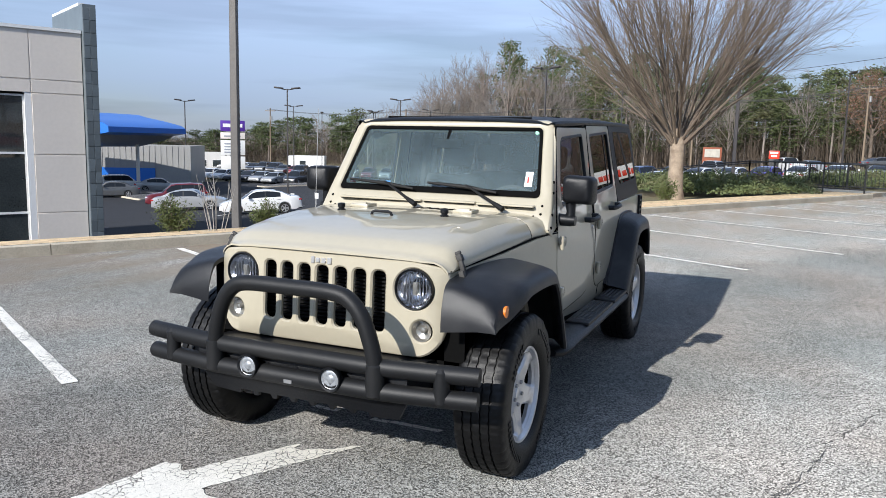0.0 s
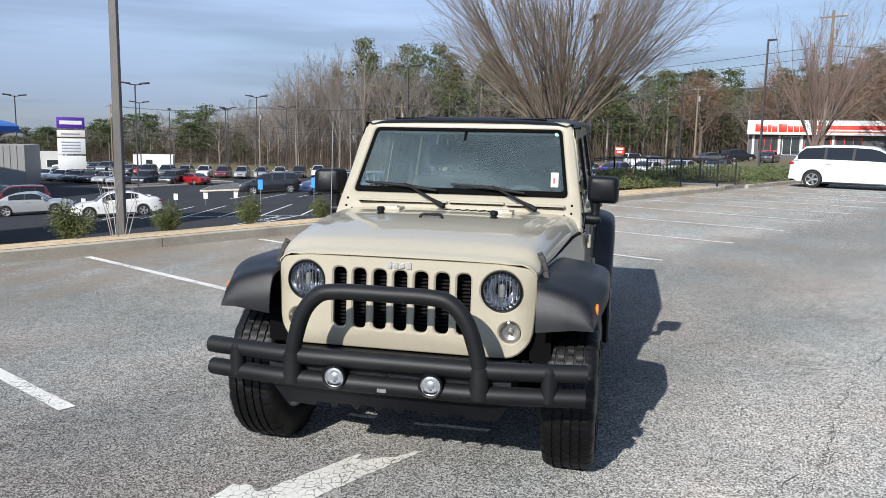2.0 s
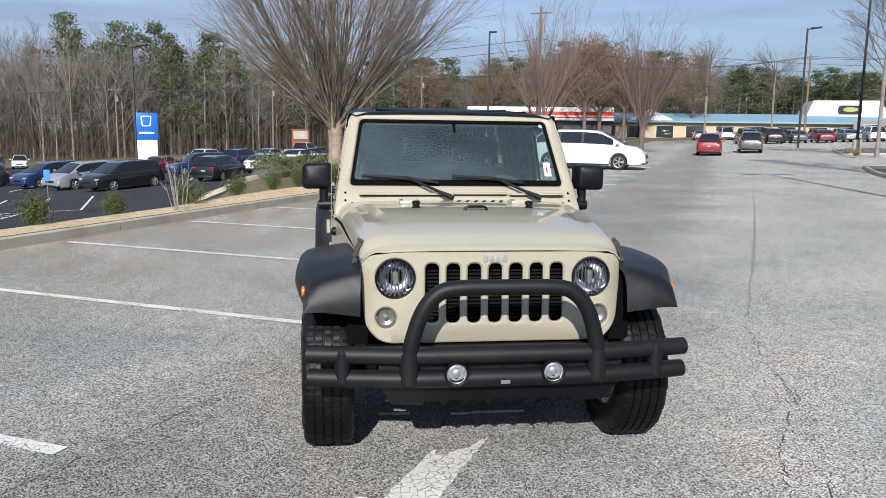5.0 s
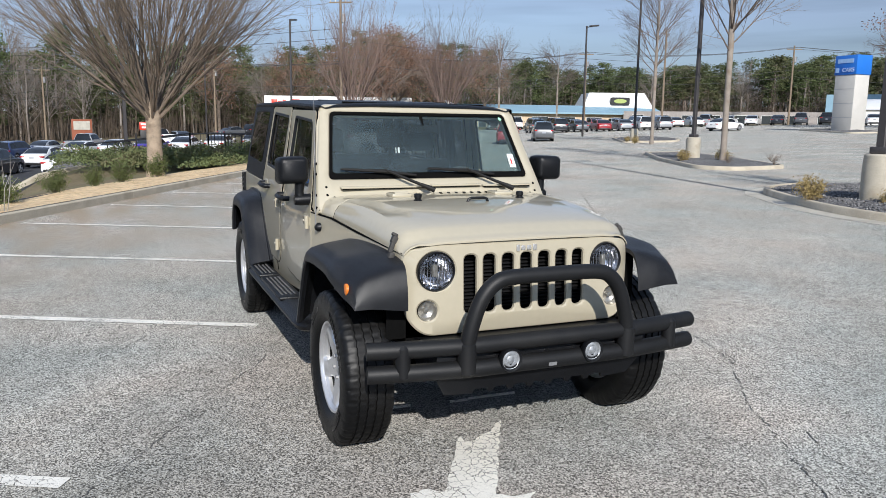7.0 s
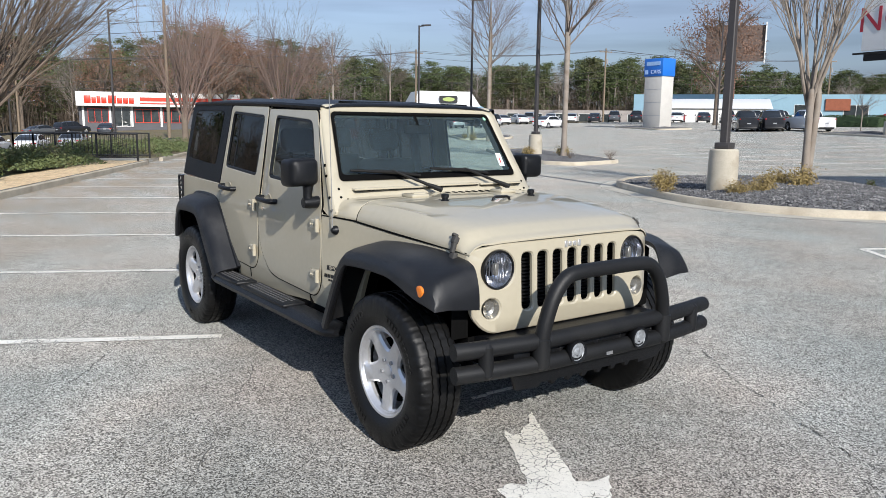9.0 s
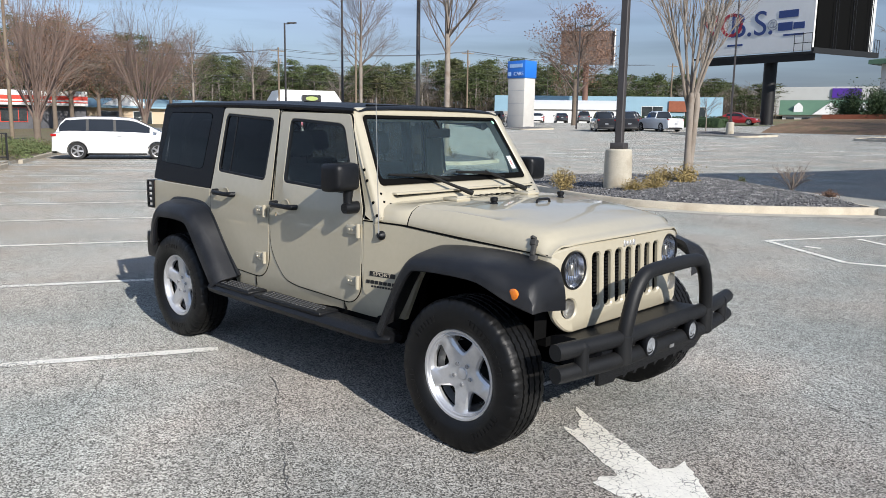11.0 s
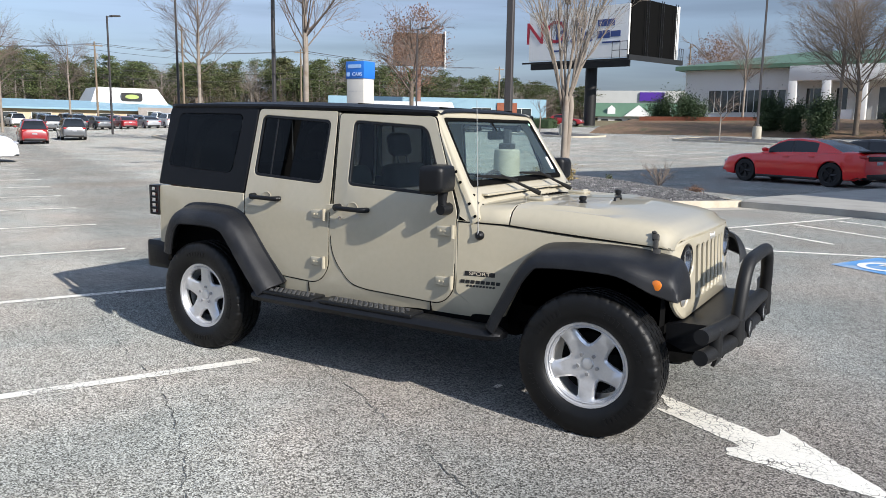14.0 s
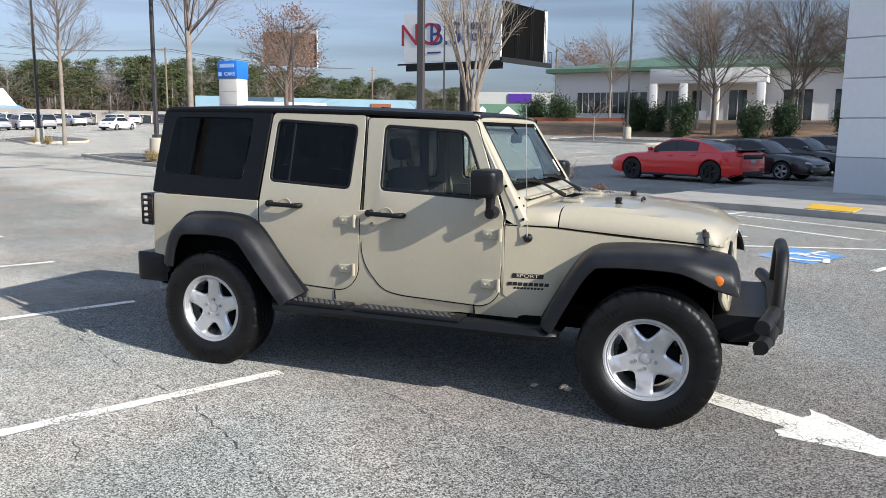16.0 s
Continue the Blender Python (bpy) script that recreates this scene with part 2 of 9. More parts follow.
# ---- materials ----
def material(name, col, rough=0.6, metal=0.0, var=0.15, scale=6.0, bump=0.0, bscale=60.0, coat=0.0, dirt=None, spec=0.5, per=0.0):
    """Colour with two scales of variation, fine relief and, where asked for, a dirt colour in patches."""
    m = bpy.data.materials.new(name)
    m.use_nodes = True
    n, l = m.node_tree.nodes, m.node_tree.links
    b = n["Principled BSDF"]
    b.inputs["Roughness"].default_value, b.inputs["Metallic"].default_value = rough, metal
    b.inputs["Specular IOR Level"].default_value = spec
    b.inputs["Coat Weight"].default_value, b.inputs["Coat Roughness"].default_value = coat, 0.04
    co = n.new("ShaderNodeTexCoord")
    big, fine = n.new("ShaderNodeTexNoise"), n.new("ShaderNodeTexNoise")
    big.inputs["Scale"].default_value, big.inputs["Detail"].default_value = scale, 5
    fine.inputs["Scale"].default_value, fine.inputs["Detail"].default_value = scale * 14, 3
    l.new(co.outputs["Object"], big.inputs["Vector"])
    l.new(co.outputs["Object"], fine.inputs["Vector"])
    add = n.new("ShaderNodeMath")
    add.operation = "ADD"
    l.new(big.outputs["Fac"], add.inputs[0])
    l.new(fine.outputs["Fac"], add.inputs[1])
    rg = n.new("ShaderNodeMapRange")
    rg.inputs["From Min"].default_value, rg.inputs["From Max"].default_value = 0.55, 1.45
    rg.inputs["To Min"].default_value, rg.inputs["To Max"].default_value = 1 - var, 1 + var
    l.new(add.outputs[0], rg.inputs["Value"])
    mx = n.new("ShaderNodeVectorMath")
    mx.operation = "SCALE"
    mx.inputs[0].default_value = col
    last = rg.outputs[0]
    if per:
        inf = n.new("ShaderNodeObjectInfo")
        pr = n.new("ShaderNodeMapRange")
        pr.inputs["To Min"].default_value, pr.inputs["To Max"].default_value = 1 - per, 1 + per
        l.new(inf.outputs["Random"], pr.inputs["Value"])
        pm = n.new("ShaderNodeMath")
        pm.operation = "MULTIPLY"
        l.new(last, pm.inputs[0])
        l.new(pr.outputs[0], pm.inputs[1])
        last = pm.outputs[0]
    l.new(last, mx.inputs["Scale"])
    out = mx.outputs[0]
    if dirt:
        dn, dr, dm = n.new("ShaderNodeTexNoise"), n.new("ShaderNodeValToRGB"), n.new("ShaderNodeMix")
        dn.inputs["Scale"].default_value, dn.inputs["Detail"].default_value = scale * 0.6, 7
        dr.color_ramp.elements[0].position, dr.color_ramp.elements[1].position = 0.5, 0.72
        dm.data_type = "RGBA"
        dm.inputs[7].default_value = (*dirt, 1)
        l.new(co.outputs["Object"], dn.inputs["Vector"])
        l.new(dn.outputs["Fac"], dr.inputs["Fac"])
        l.new(dr.outputs["Color"], dm.inputs[0])
        l.new(out, dm.inputs[6])
        out = dm.outputs[2]
    l.new(out, b.inputs["Base Color"])
    if bump:
        bn, bp = n.new("ShaderNodeTexNoise"), n.new("ShaderNodeBump")
        bn.inputs["Scale"].default_value, bn.inputs["Detail"].default_value = bscale, 4
        bp.inputs["Strength"].default_value, bp.inputs["Distance"].default_value = 1.0, bump
        l.new(co.outputs["Object"], bn.inputs["Vector"])
        l.new(bn.outputs["Fac"], bp.inputs["Height"])
        l.new(bp.outputs["Normal"], b.inputs["Normal"])
    return m


def paint(name, col, rough=0.35, var=0.05):
    return material(name, col, rough, 0.0, var, 2.0, coat=0.8)


def glass(name, tint, rough=0.0, ior=1.52, film=0.0):
    """Window glass: a clear tinted pane that mirrors by its gloss; where asked for, a thin teal film stands in for hazy
    sky reflection.
    """
    m = bpy.data.materials.new(name)
    m.use_nodes = True
    n, l = m.node_tree.nodes, m.node_tree.links
    n.clear()
    tr, gl, mix, fr, o = n.new("ShaderNodeBsdfTransparent"), n.new("ShaderNodeBsdfGlossy"), n.new("ShaderNodeMixShader"), n.new("ShaderNodeLayerWeight"), n.new("ShaderNodeOutputMaterial")
    tr.inputs["Color"].default_value = (*tint, 1)
    gl.inputs["Roughness"].default_value = rough
    fr.inputs["Blend"].default_value = 0.5
    f0 = ((ior - 1) / (ior + 1)) ** 2
    pw, ma = n.new("ShaderNodeMath"), n.new("ShaderNodeMath")
    pw.operation, ma.operation = "POWER", "MULTIPLY_ADD"
    pw.inputs[1].default_value, ma.inputs[1].default_value, ma.inputs[2].default_value = 5.0, 1 - f0, f0
    l.new(fr.outputs["Facing"], pw.inputs[0])
    l.new(pw.outputs[0], ma.inputs[0])
    l.new(ma.outputs[0], mix.inputs[0])
    l.new(tr.outputs[0], mix.inputs[1])
    l.new(gl.outputs[0], mix.inputs[2])
    out = mix.outputs[0]
    # rough teal gloss mixed in: the veil of reflected sky put into colour
    if film:
        df, no, rg, m2, co = n.new("ShaderNodeBsdfGlossy"), n.new("ShaderNodeTexNoise"), n.new("ShaderNodeMapRange"), n.new("ShaderNodeMixShader"), n.new("ShaderNodeTexCoord")
        df.inputs["Color"].default_value, df.inputs["Roughness"].default_value = (0.62, 0.82, 0.86, 1), 0.52
        no.inputs["Scale"].default_value, no.inputs["Detail"].default_value = 5.0, 6
        rg.inputs["To Min"].default_value, rg.inputs["To Max"].default_value = film * 0.6, film * 1.4
        l.new(co.outputs["Object"], no.inputs["Vector"])
        l.new(no.outputs["Fac"], rg.inputs["Value"])
        l.new(rg.outputs[0], m2.inputs[0])
        l.new(out, m2.inputs[1])
        l.new(df.outputs[0], m2.inputs[2])
        out = m2.outputs[0]
    l.new(out, o.inputs["Surface"])
    return m


def asphalt(name, dark, light, stone=170.0, wear=0.5, patch=0.12, silt=None):
    """Paving with stones in the binder, wear patches and thin stains."""
    m = bpy.data.materials.new(name)
    m.use_nodes = True
    n, l = m.node_tree.nodes, m.node_tree.links
    b = n["Principled BSDF"]
    b.inputs["Roughness"].default_value, b.inputs["Diffuse Roughness"].default_value = 0.9, 1.0
    b.inputs["Specular IOR Level"].default_value = 0.15
    co = n.new("ShaderNodeTexCoord")
    vo = n.new("ShaderNodeTexVoronoi")
    vo.inputs["Scale"].default_value = stone
    l.new(co.outputs["Object"], vo.inputs["Vector"])
    sep = n.new("ShaderNodeSeparateColor")
    l.new(vo.outputs["Color"], sep.inputs[0])
    r1 = n.new("ShaderNodeValToRGB")
    e = r1.color_ramp.elements
    e[0].position, e[0].color = 0.15, (*dark, 1)
    e[1].position, e[1].color = 0.95, (*light, 1)
    l.new(sep.outputs[0], r1.inputs["Fac"])
    big = n.new("ShaderNodeTexNoise")
    big.inputs["Scale"].default_value, big.inputs["Detail"].default_value = patch * 4, 8
    l.new(co.outputs["Object"], big.inputs["Vector"])
    rg = n.new("ShaderNodeMapRange")
    rg.inputs["From Min"].default_value, rg.inputs["From Max"].default_value = 0.3, 0.7
    rg.inputs["To Min"].default_value, rg.inputs["To Max"].default_value = 1 - wear * 0.5, 1 + wear * 0.35
    l.new(big.outputs["Fac"], rg.inputs["Value"])
    mid = n.new("ShaderNodeTexNoise")
    mid.inputs["Scale"].default_value, mid.inputs["Detail"].default_value = 7.0, 6
    l.new(co.outputs["Object"], mid.inputs["Vector"])
    rm = n.new("ShaderNodeMapRange")
    rm.inputs["From Min"].default_value, rm.inputs["From Max"].default_value = 0.3, 0.7
    rm.inputs["To Min"].default_value, rm.inputs["To Max"].default_value = 0.88, 1.12
    l.new(mid.outputs["Fac"], rm.inputs["Value"])
    mu = n.new("ShaderNodeMath")
    mu.operation = "MULTIPLY"
    l.new(rg.outputs[0], mu.inputs[0])
    l.new(rm.outputs[0], mu.inputs[1])
    sc = n.new("ShaderNodeVectorMath")
    sc.operation = "SCALE"
    l.new(r1.outputs[0], sc.inputs[0])
    l.new(mu.outputs[0], sc.inputs["Scale"])
    out = sc.outputs[0]
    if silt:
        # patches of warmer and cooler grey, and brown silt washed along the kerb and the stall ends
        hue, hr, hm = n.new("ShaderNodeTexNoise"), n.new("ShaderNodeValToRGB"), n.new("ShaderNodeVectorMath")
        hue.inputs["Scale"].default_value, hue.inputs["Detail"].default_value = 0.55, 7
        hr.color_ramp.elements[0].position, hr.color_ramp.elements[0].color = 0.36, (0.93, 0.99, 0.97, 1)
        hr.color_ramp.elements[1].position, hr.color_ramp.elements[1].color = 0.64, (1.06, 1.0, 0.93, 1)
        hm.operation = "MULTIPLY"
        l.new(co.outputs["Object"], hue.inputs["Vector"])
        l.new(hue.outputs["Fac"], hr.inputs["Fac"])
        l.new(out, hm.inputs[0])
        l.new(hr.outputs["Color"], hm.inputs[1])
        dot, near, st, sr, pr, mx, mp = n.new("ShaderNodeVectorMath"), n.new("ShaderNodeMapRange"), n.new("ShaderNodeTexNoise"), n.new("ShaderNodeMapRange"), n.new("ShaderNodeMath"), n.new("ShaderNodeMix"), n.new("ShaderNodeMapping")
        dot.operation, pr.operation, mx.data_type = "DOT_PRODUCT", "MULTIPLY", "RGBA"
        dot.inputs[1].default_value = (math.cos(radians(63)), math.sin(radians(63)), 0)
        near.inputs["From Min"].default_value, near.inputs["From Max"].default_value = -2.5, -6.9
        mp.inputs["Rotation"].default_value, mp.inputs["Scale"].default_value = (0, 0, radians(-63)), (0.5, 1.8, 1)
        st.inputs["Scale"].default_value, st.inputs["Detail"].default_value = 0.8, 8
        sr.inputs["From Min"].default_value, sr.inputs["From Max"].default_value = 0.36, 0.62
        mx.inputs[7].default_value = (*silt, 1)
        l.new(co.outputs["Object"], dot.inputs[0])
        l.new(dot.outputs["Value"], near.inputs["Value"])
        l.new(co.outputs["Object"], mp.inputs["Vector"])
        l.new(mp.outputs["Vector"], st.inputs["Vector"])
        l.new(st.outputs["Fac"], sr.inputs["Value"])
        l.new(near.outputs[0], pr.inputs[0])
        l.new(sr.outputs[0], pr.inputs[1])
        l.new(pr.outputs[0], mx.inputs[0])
        # the lane is paler, the strip along the arrow is darker, with an uneven border
        wob, far, sm, tone, tm = n.new("ShaderNodeTexNoise"), n.new("ShaderNodeMath"), n.new("ShaderNodeMapRange"), n.new("ShaderNodeValToRGB"), n.new("ShaderNodeVectorMath")
        wob.inputs["Scale"].default_value, wob.inputs["Detail"].default_value = 0.7, 5
        far.operation, tm.operation = "MULTIPLY_ADD", "MULTIPLY"
        far.inputs[1].default_value = 2.4
        sm.inputs["From Min"].default_value, sm.inputs["From Max"].default_value = -0.5, 5.7
        e = tone.color_ramp.elements
        for pos, v in ((0.13, 0.80), (0.42, 0.78), (0.60, 1.16)):
            e.new(pos).color = (v, v, v * 1.01, 1)
        e[0].color, e[-1].color = (1.06, 1.06, 1.07, 1), (1.16, 1.16, 1.16, 1)
        l.new(co.outputs["Object"], wob.inputs["Vector"])
        l.new(wob.outputs["Fac"], far.inputs[0])
        l.new(dot.outputs["Value"], far.inputs[2])
        l.new(far.outputs[0], sm.inputs["Value"])
        l.new(sm.outputs[0], tone.inputs["Fac"])
        l.new(hm.outputs[0], tm.inputs[0])
        l.new(tone.outputs["Color"], tm.inputs[1])
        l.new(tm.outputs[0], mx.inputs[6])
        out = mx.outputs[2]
    l.new(out, b.inputs["Base Color"])
    bp = n.new("ShaderNodeBump")
    bp.inputs["Strength"].default_value, bp.inputs["Distance"].default_value = 0.8, 0.004
    l.new(vo.outputs["Distance"], bp.inputs["Height"])
    l.new(bp.outputs["Normal"], b.inputs["Normal"])
    return m


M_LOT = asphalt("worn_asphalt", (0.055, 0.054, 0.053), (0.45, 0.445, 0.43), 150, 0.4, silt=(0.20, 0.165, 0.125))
M_NEWLOT = asphalt("new_asphalt", (0.02, 0.021, 0.024), (0.05, 0.052, 0.058), 80, 0.3)
def worn_paint(name, col, chips=0.6):
    """Road paint crazed into small plates, chipped through to the paving in cracks and bare spots."""
    m = material(name, col, 0.8, 0, 0.12, 4, 0.002, 150)
    n, l = m.node_tree.nodes, m.node_tree.links
    b = n["Principled BSDF"]
    co = n.new("ShaderNodeTexCoord")
    vo, no, area, fine = n.new("ShaderNodeTexVoronoi"), n.new("ShaderNodeTexNoise"), n.new("ShaderNodeTexNoise"), n.new("ShaderNodeTexNoise")
    vo.feature, vo.inputs["Scale"].default_value = "DISTANCE_TO_EDGE", 21.0
    no.inputs["Scale"].default_value, no.inputs["Detail"].default_value = 24.0, 10
    area.inputs["Scale"].default_value, area.inputs["Detail"].default_value = 3.2, 4
    fine.inputs["Scale"].default_value, fine.inputs["Detail"].default_value = 110.0, 4
    for q in (no, area, fine):
        l.new(co.outputs["Object"], q.inputs["Vector"])
    warp = n.new("ShaderNodeMix")
    warp.data_type = "RGBA"
    warp.inputs[0].default_value = 0.035
    l.new(co.outputs["Object"], warp.inputs[6])
    l.new(no.outputs["Color"], warp.inputs[7])
    l.new(warp.outputs[2], vo.inputs["Vector"])
    # cracks widen in the worn areas
    wide, r1, r2 = n.new("ShaderNodeMapRange"), n.new("ShaderNodeMath"), n.new("ShaderNodeMath")
    wide.inputs["From Min"].default_value, wide.inputs["From Max"].default_value = 0.40, 0.68
    wide.inputs["To Min"].default_value, wide.inputs["To Max"].default_value = 0.004, 0.055
    r1.operation, r2.operation = "LESS_THAN", "GREATER_THAN"
    l.new(area.outputs["Fac"], wide.inputs["Value"])
    l.new(vo.outputs["Distance"], r1.inputs[0])
    l.new(wide.outputs[0], r1.inputs[1])
    spots = n.new("ShaderNodeMath")
    spots.operation = "MULTIPLY_ADD"
    spots.inputs[1].default_value = 0.55
    l.new(area.outputs["Fac"], spots.inputs[0])
    l.new(fine.outputs["Fac"], spots.inputs[2])
    l.new(spots.outputs[0], r2.inputs[0])
    r2.inputs[1].default_value = 1.06 - 0.2 * chips
    mx = n.new("ShaderNodeMath")
    mx.operation = "MAXIMUM"
    l.new(r1.outputs[0], mx.inputs[0])
    l.new(r2.outputs[0], mx.inputs[1])
    clear, mix = n.new("ShaderNodeBsdfTransparent"), n.new("ShaderNodeMixShader")
    l.new(mx.outputs[0], mix.inputs[0])
    l.new(b.outputs[0], mix.inputs[1])
    l.new(clear.outputs[0], mix.inputs[2])
    l.new(mix.outputs[0], n["Material Output"].inputs["Surface"])
    return m


M_LINE = worn_paint("crazed_white_paint", (0.84, 0.81, 0.73))
M_NEWLINE = material("white_line", (0.78, 0.78, 0.78), 0.8, 0, 0.05, 4)
M_KERB = material("concrete_kerb", (0.52, 0.46, 0.36), 0.9, 0, 0.2, 3, 0.004, 80, dirt=(0.38, 0.32, 0.24))
M_CONC = material("concrete", (0.46, 0.42, 0.34), 0.9, 0, 0.22, 3, 0.003, 80, dirt=(0.31, 0.26, 0.19))
M_STRAW = material("straw_mulch", (0.80, 0.60, 0.36), 0.95, 0, 0.45, 9, 0.03, 45, dirt=(0.56, 0.38, 0.20))
M_SOIL = material("grass_and_leaf_litter", (0.17, 0.135, 0.075), 0.95, 0, 0.4, 0.6, 0.02, 30, dirt=(0.13, 0.15, 0.06))
M_BLACK = material("black_textured_plastic", (0.0065, 0.007, 0.0084), 0.40, 0, 0.3, 8, 0.0005, 900, spec=0.32)
M_FLARE = material("faded_black_plastic", (0.010, 0.0106, 0.0125), 0.40, 0, 0.3, 7, 0.0006, 900, dirt=(0.030, 0.030, 0.031), spec=0.40)
M_RUBBER = material("tyre_rubber", (0.0048, 0.0048, 0.005), 0.45, 0, 0.25, 14, 0.0008, 300, dirt=(0.008, 0.0075, 0.007), spec=0.34)
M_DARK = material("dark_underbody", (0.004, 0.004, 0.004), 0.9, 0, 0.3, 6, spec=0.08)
M_ALLOY = material("silver_alloy", (0.74, 0.74, 0.75), 0.3, 0.68, 0.08, 5)
M_CHROME = material("chrome", (0.8, 0.8, 0.82), 0.08, 1.0, 0.04, 5)
M_STEEL = material("galvanised_steel", (0.36, 0.36, 0.36), 0.45, 0.6, 0.2, 3)
M_POLE = material("dark_bronze_pole", (0.06, 0.055, 0.055), 0.5, 0.2, 0.2, 2)
M_POLEGREY = material("weathered_grey_pole", (0.14, 0.13, 0.12), 0.55, 0.2, 0.2, 2)
M_WOODPOLE = material("weathered_wood_pole", (0.22, 0.17, 0.12), 0.9, 0, 0.3, 3, 0.003, 30)
M_WHITE = material("white_paint", (0.78, 0.78, 0.76), 0.5, 0, 0.05, 1)
M_GLASSD = glass("dark_privacy_glass", (0.045, 0.051, 0.056), ior=1.31, film=0.001)
M_GLASSC = glass("lightly_tinted_glass", (0.76, 0.86, 0.85), ior=1.42, film=0.005)
M_GLASSW = glass("windscreen_glass", (0.74, 0.86, 0.83), 0.0, 1.6, 0.066)
M_SHOPGLASS = material("dark_shop_glass", (0.035, 0.042, 0.044), 0.03, 0, 0.5, 1.2, spec=1.0)

# ---- ground ----
LOT = radians(63)
UX, UY = math.cos(LOT), math.sin(LOT)      # across the lane; stall lines run along it


def lot(s, r, z=0.0):
    """From lot coordinates (s along the kerb, r across it) to the world."""
    return Vector((-UY * s + UX * r, UX * s + UY * r, z))


def to_lot(x, y):
    return -UY * x + UX * y, UX * x + UY * y


KERB_R = -7.08


def ground(x, y):
    """Height of the land: the upper lot is level and rises far off to the north, the lower lot lies behind the kerb."""
    s, r = to_lot(x, y)
    up = 0.034 * max(0.0, y - 27) if y < 90 else 2.14
    low = max(-4.3, min(-1.4 + 0.06 * y, up + 0.0, 0.6))
    a = -7.8 - 1.2 * sstep(8, 11, s) - 4.0 * sstep(14, 20, s)
    w = sstep(a, a - 4.5 - 3.5 * sstep(8, 12, s), r)
    hill = 7.0 * sstep(150, 260, math.hypot(x, y)) * sstep(-120, -60, y) if x < 0 else 0.0
    return up * (1 - w) + low * w + hill


def steps(*spans):
    out = []
    for a, b, d in spans:
        n = max(1, round((b - a) / d))
        out += [a + (b - a) * k / n for k in range(n)]
    return out + [spans[-1][1]]


ss = steps((-900, -200, 100), (-200, -60, 20), (-60, 80, 2.5), (80, 200, 10), (200, 1000, 100))
rs = steps((-900, -200, 100), (-200, -100, 20), (-100, -20, 4), (-20, -9.4, 0.7)) [:-1] + [-9.4, -8.4, KERB_R - 0.16, KERB_R - 0.155] + steps((KERB_R, 20, 2.5), (20, 90, 5), (90, 200, 20), (200, 900, 100))
verts, faces, mats = [], [], []
for s in ss:
    for r in rs:
        p = lot(s, r)
        z = ground(p.x, p.y)
        if -30 < s < 60 and KERB_R - 0.157 > r > -9.0:
            z += 0.125
        verts.append((p.x, p.y, z))
nr = len(rs)
for i in range(len(ss) - 1):
    for j in range(nr - 1):
        faces.append((i * nr + j, i * nr + j + 1, (i + 1) * nr + j + 1, (i + 1) * nr + j))
        s, r = (ss[i] + ss[i + 1]) / 2, (rs[j] + rs[j + 1]) / 2
        if r > KERB_R - 0.16:
            mats.append(0 if -160 < s < 110 and r < 110 else 3)
        elif r > (-8.5 if s < 10 else -9.5):
            mats.append(1 if -30 < s < 26 else 3)
        elif r > (-8.5 if s < 10 else -13.5):
            mats.append(3)
        else:
            mats.append(2 if r > -92 and -120 < s < 70 else 3)
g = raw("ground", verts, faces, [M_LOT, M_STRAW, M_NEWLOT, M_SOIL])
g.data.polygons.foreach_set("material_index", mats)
tagged(g, "worn grey parking-lot asphalt with planting strip and lower lot", "ground", kind="structure")


def flat_strip(bm, pts, z=0.004, sub=0):
    """A thin painted shape on the ground."""
    vs = [bm.verts.new((p[0], p[1], ground(p[0], p[1]) + z)) for p in pts]
    bm.faces.new(vs)


def stripe(name, a, b, w, mat, label, z=0.006):
    bm = bmesh.new()
    a, b = Vector(a[:2]), Vector(b[:2])
    d = (b - a).normalized()
    n = Vector((-d.y, d.x)) * w / 2
    k = max(1, int((b - a).length / (0.05 if mat is M_LINE else 0.35)))
    rnd = random.Random(hash((round(a.x, 2), round(a.y, 2))) % 9999)
    left, right = [], []
    for i in range(k + 1):
        p = a + (b - a) * i / k
        j = rnd.gauss(0, 0.05) if mat is M_LINE else 0.0
        left.append(bm.verts.new((*(p + n * (1 + j)), ground(p.x, p.y) + z)))
        right.append(bm.verts.new((*(p - n * (1 + j)), ground(p.x, p.y) + z)))
    for i in range(k):
        bm.faces.new((left[i], right[i], right[i + 1], left[i + 1]))
    return tagged(part(name, bm, mat, None, "", 0), label, "parking line", "stall lines", "structure")


for k in range(-3, 14):
    s = -2.33 + 2.745 * k
    stripe("stall_line", lot(s, KERB_R + 0.35), lot(s, -1.2), 0.10, M_LINE, "worn white painted stall line on asphalt")

# arrow on the lane
def ragged(pts, seed, step=0.025, by=0.004):
    """An outline cut into short, uneven lengths."""
    rnd = random.Random(seed)
    out = []
    for a, b in zip(pts, pts[1:] + pts[:1]):
        a, b = Vector(a), Vector(b)
        k = max(1, int((b - a).length / step))
        d = (b - a).normalized()
        for i in range(k):
            p = a + (b - a) * i / k
            w = rnd.gauss(0, by) if i else 0.0
            out.append(lot(p.x - d.y * w, p.y + d.x * w))
    return out


bm = bmesh.new()
flat_strip(bm, ragged([(-1.37, 0.752), (-1.44, 0.715), (-1.53, 0.70), (-1.58, 0.65), (-1.66, 0.62), (-1.68, 0.565), (-1.62, 0.545), (-1.64, 0.53), (-2.235, 0.505), (-2.215, 0.43), (-2.265, 0.355), (-2.70, 0.485), (-3.06, 0.60), (-2.70, 0.735), (-2.19, 0.91), (-2.245, 0.81), (-2.235, 0.735)], 3))
tagged(part("lane_arrow", bm, M_LINE, None, "", 0), "worn white painted lane arrow on asphalt", "road marking", kind="structure")

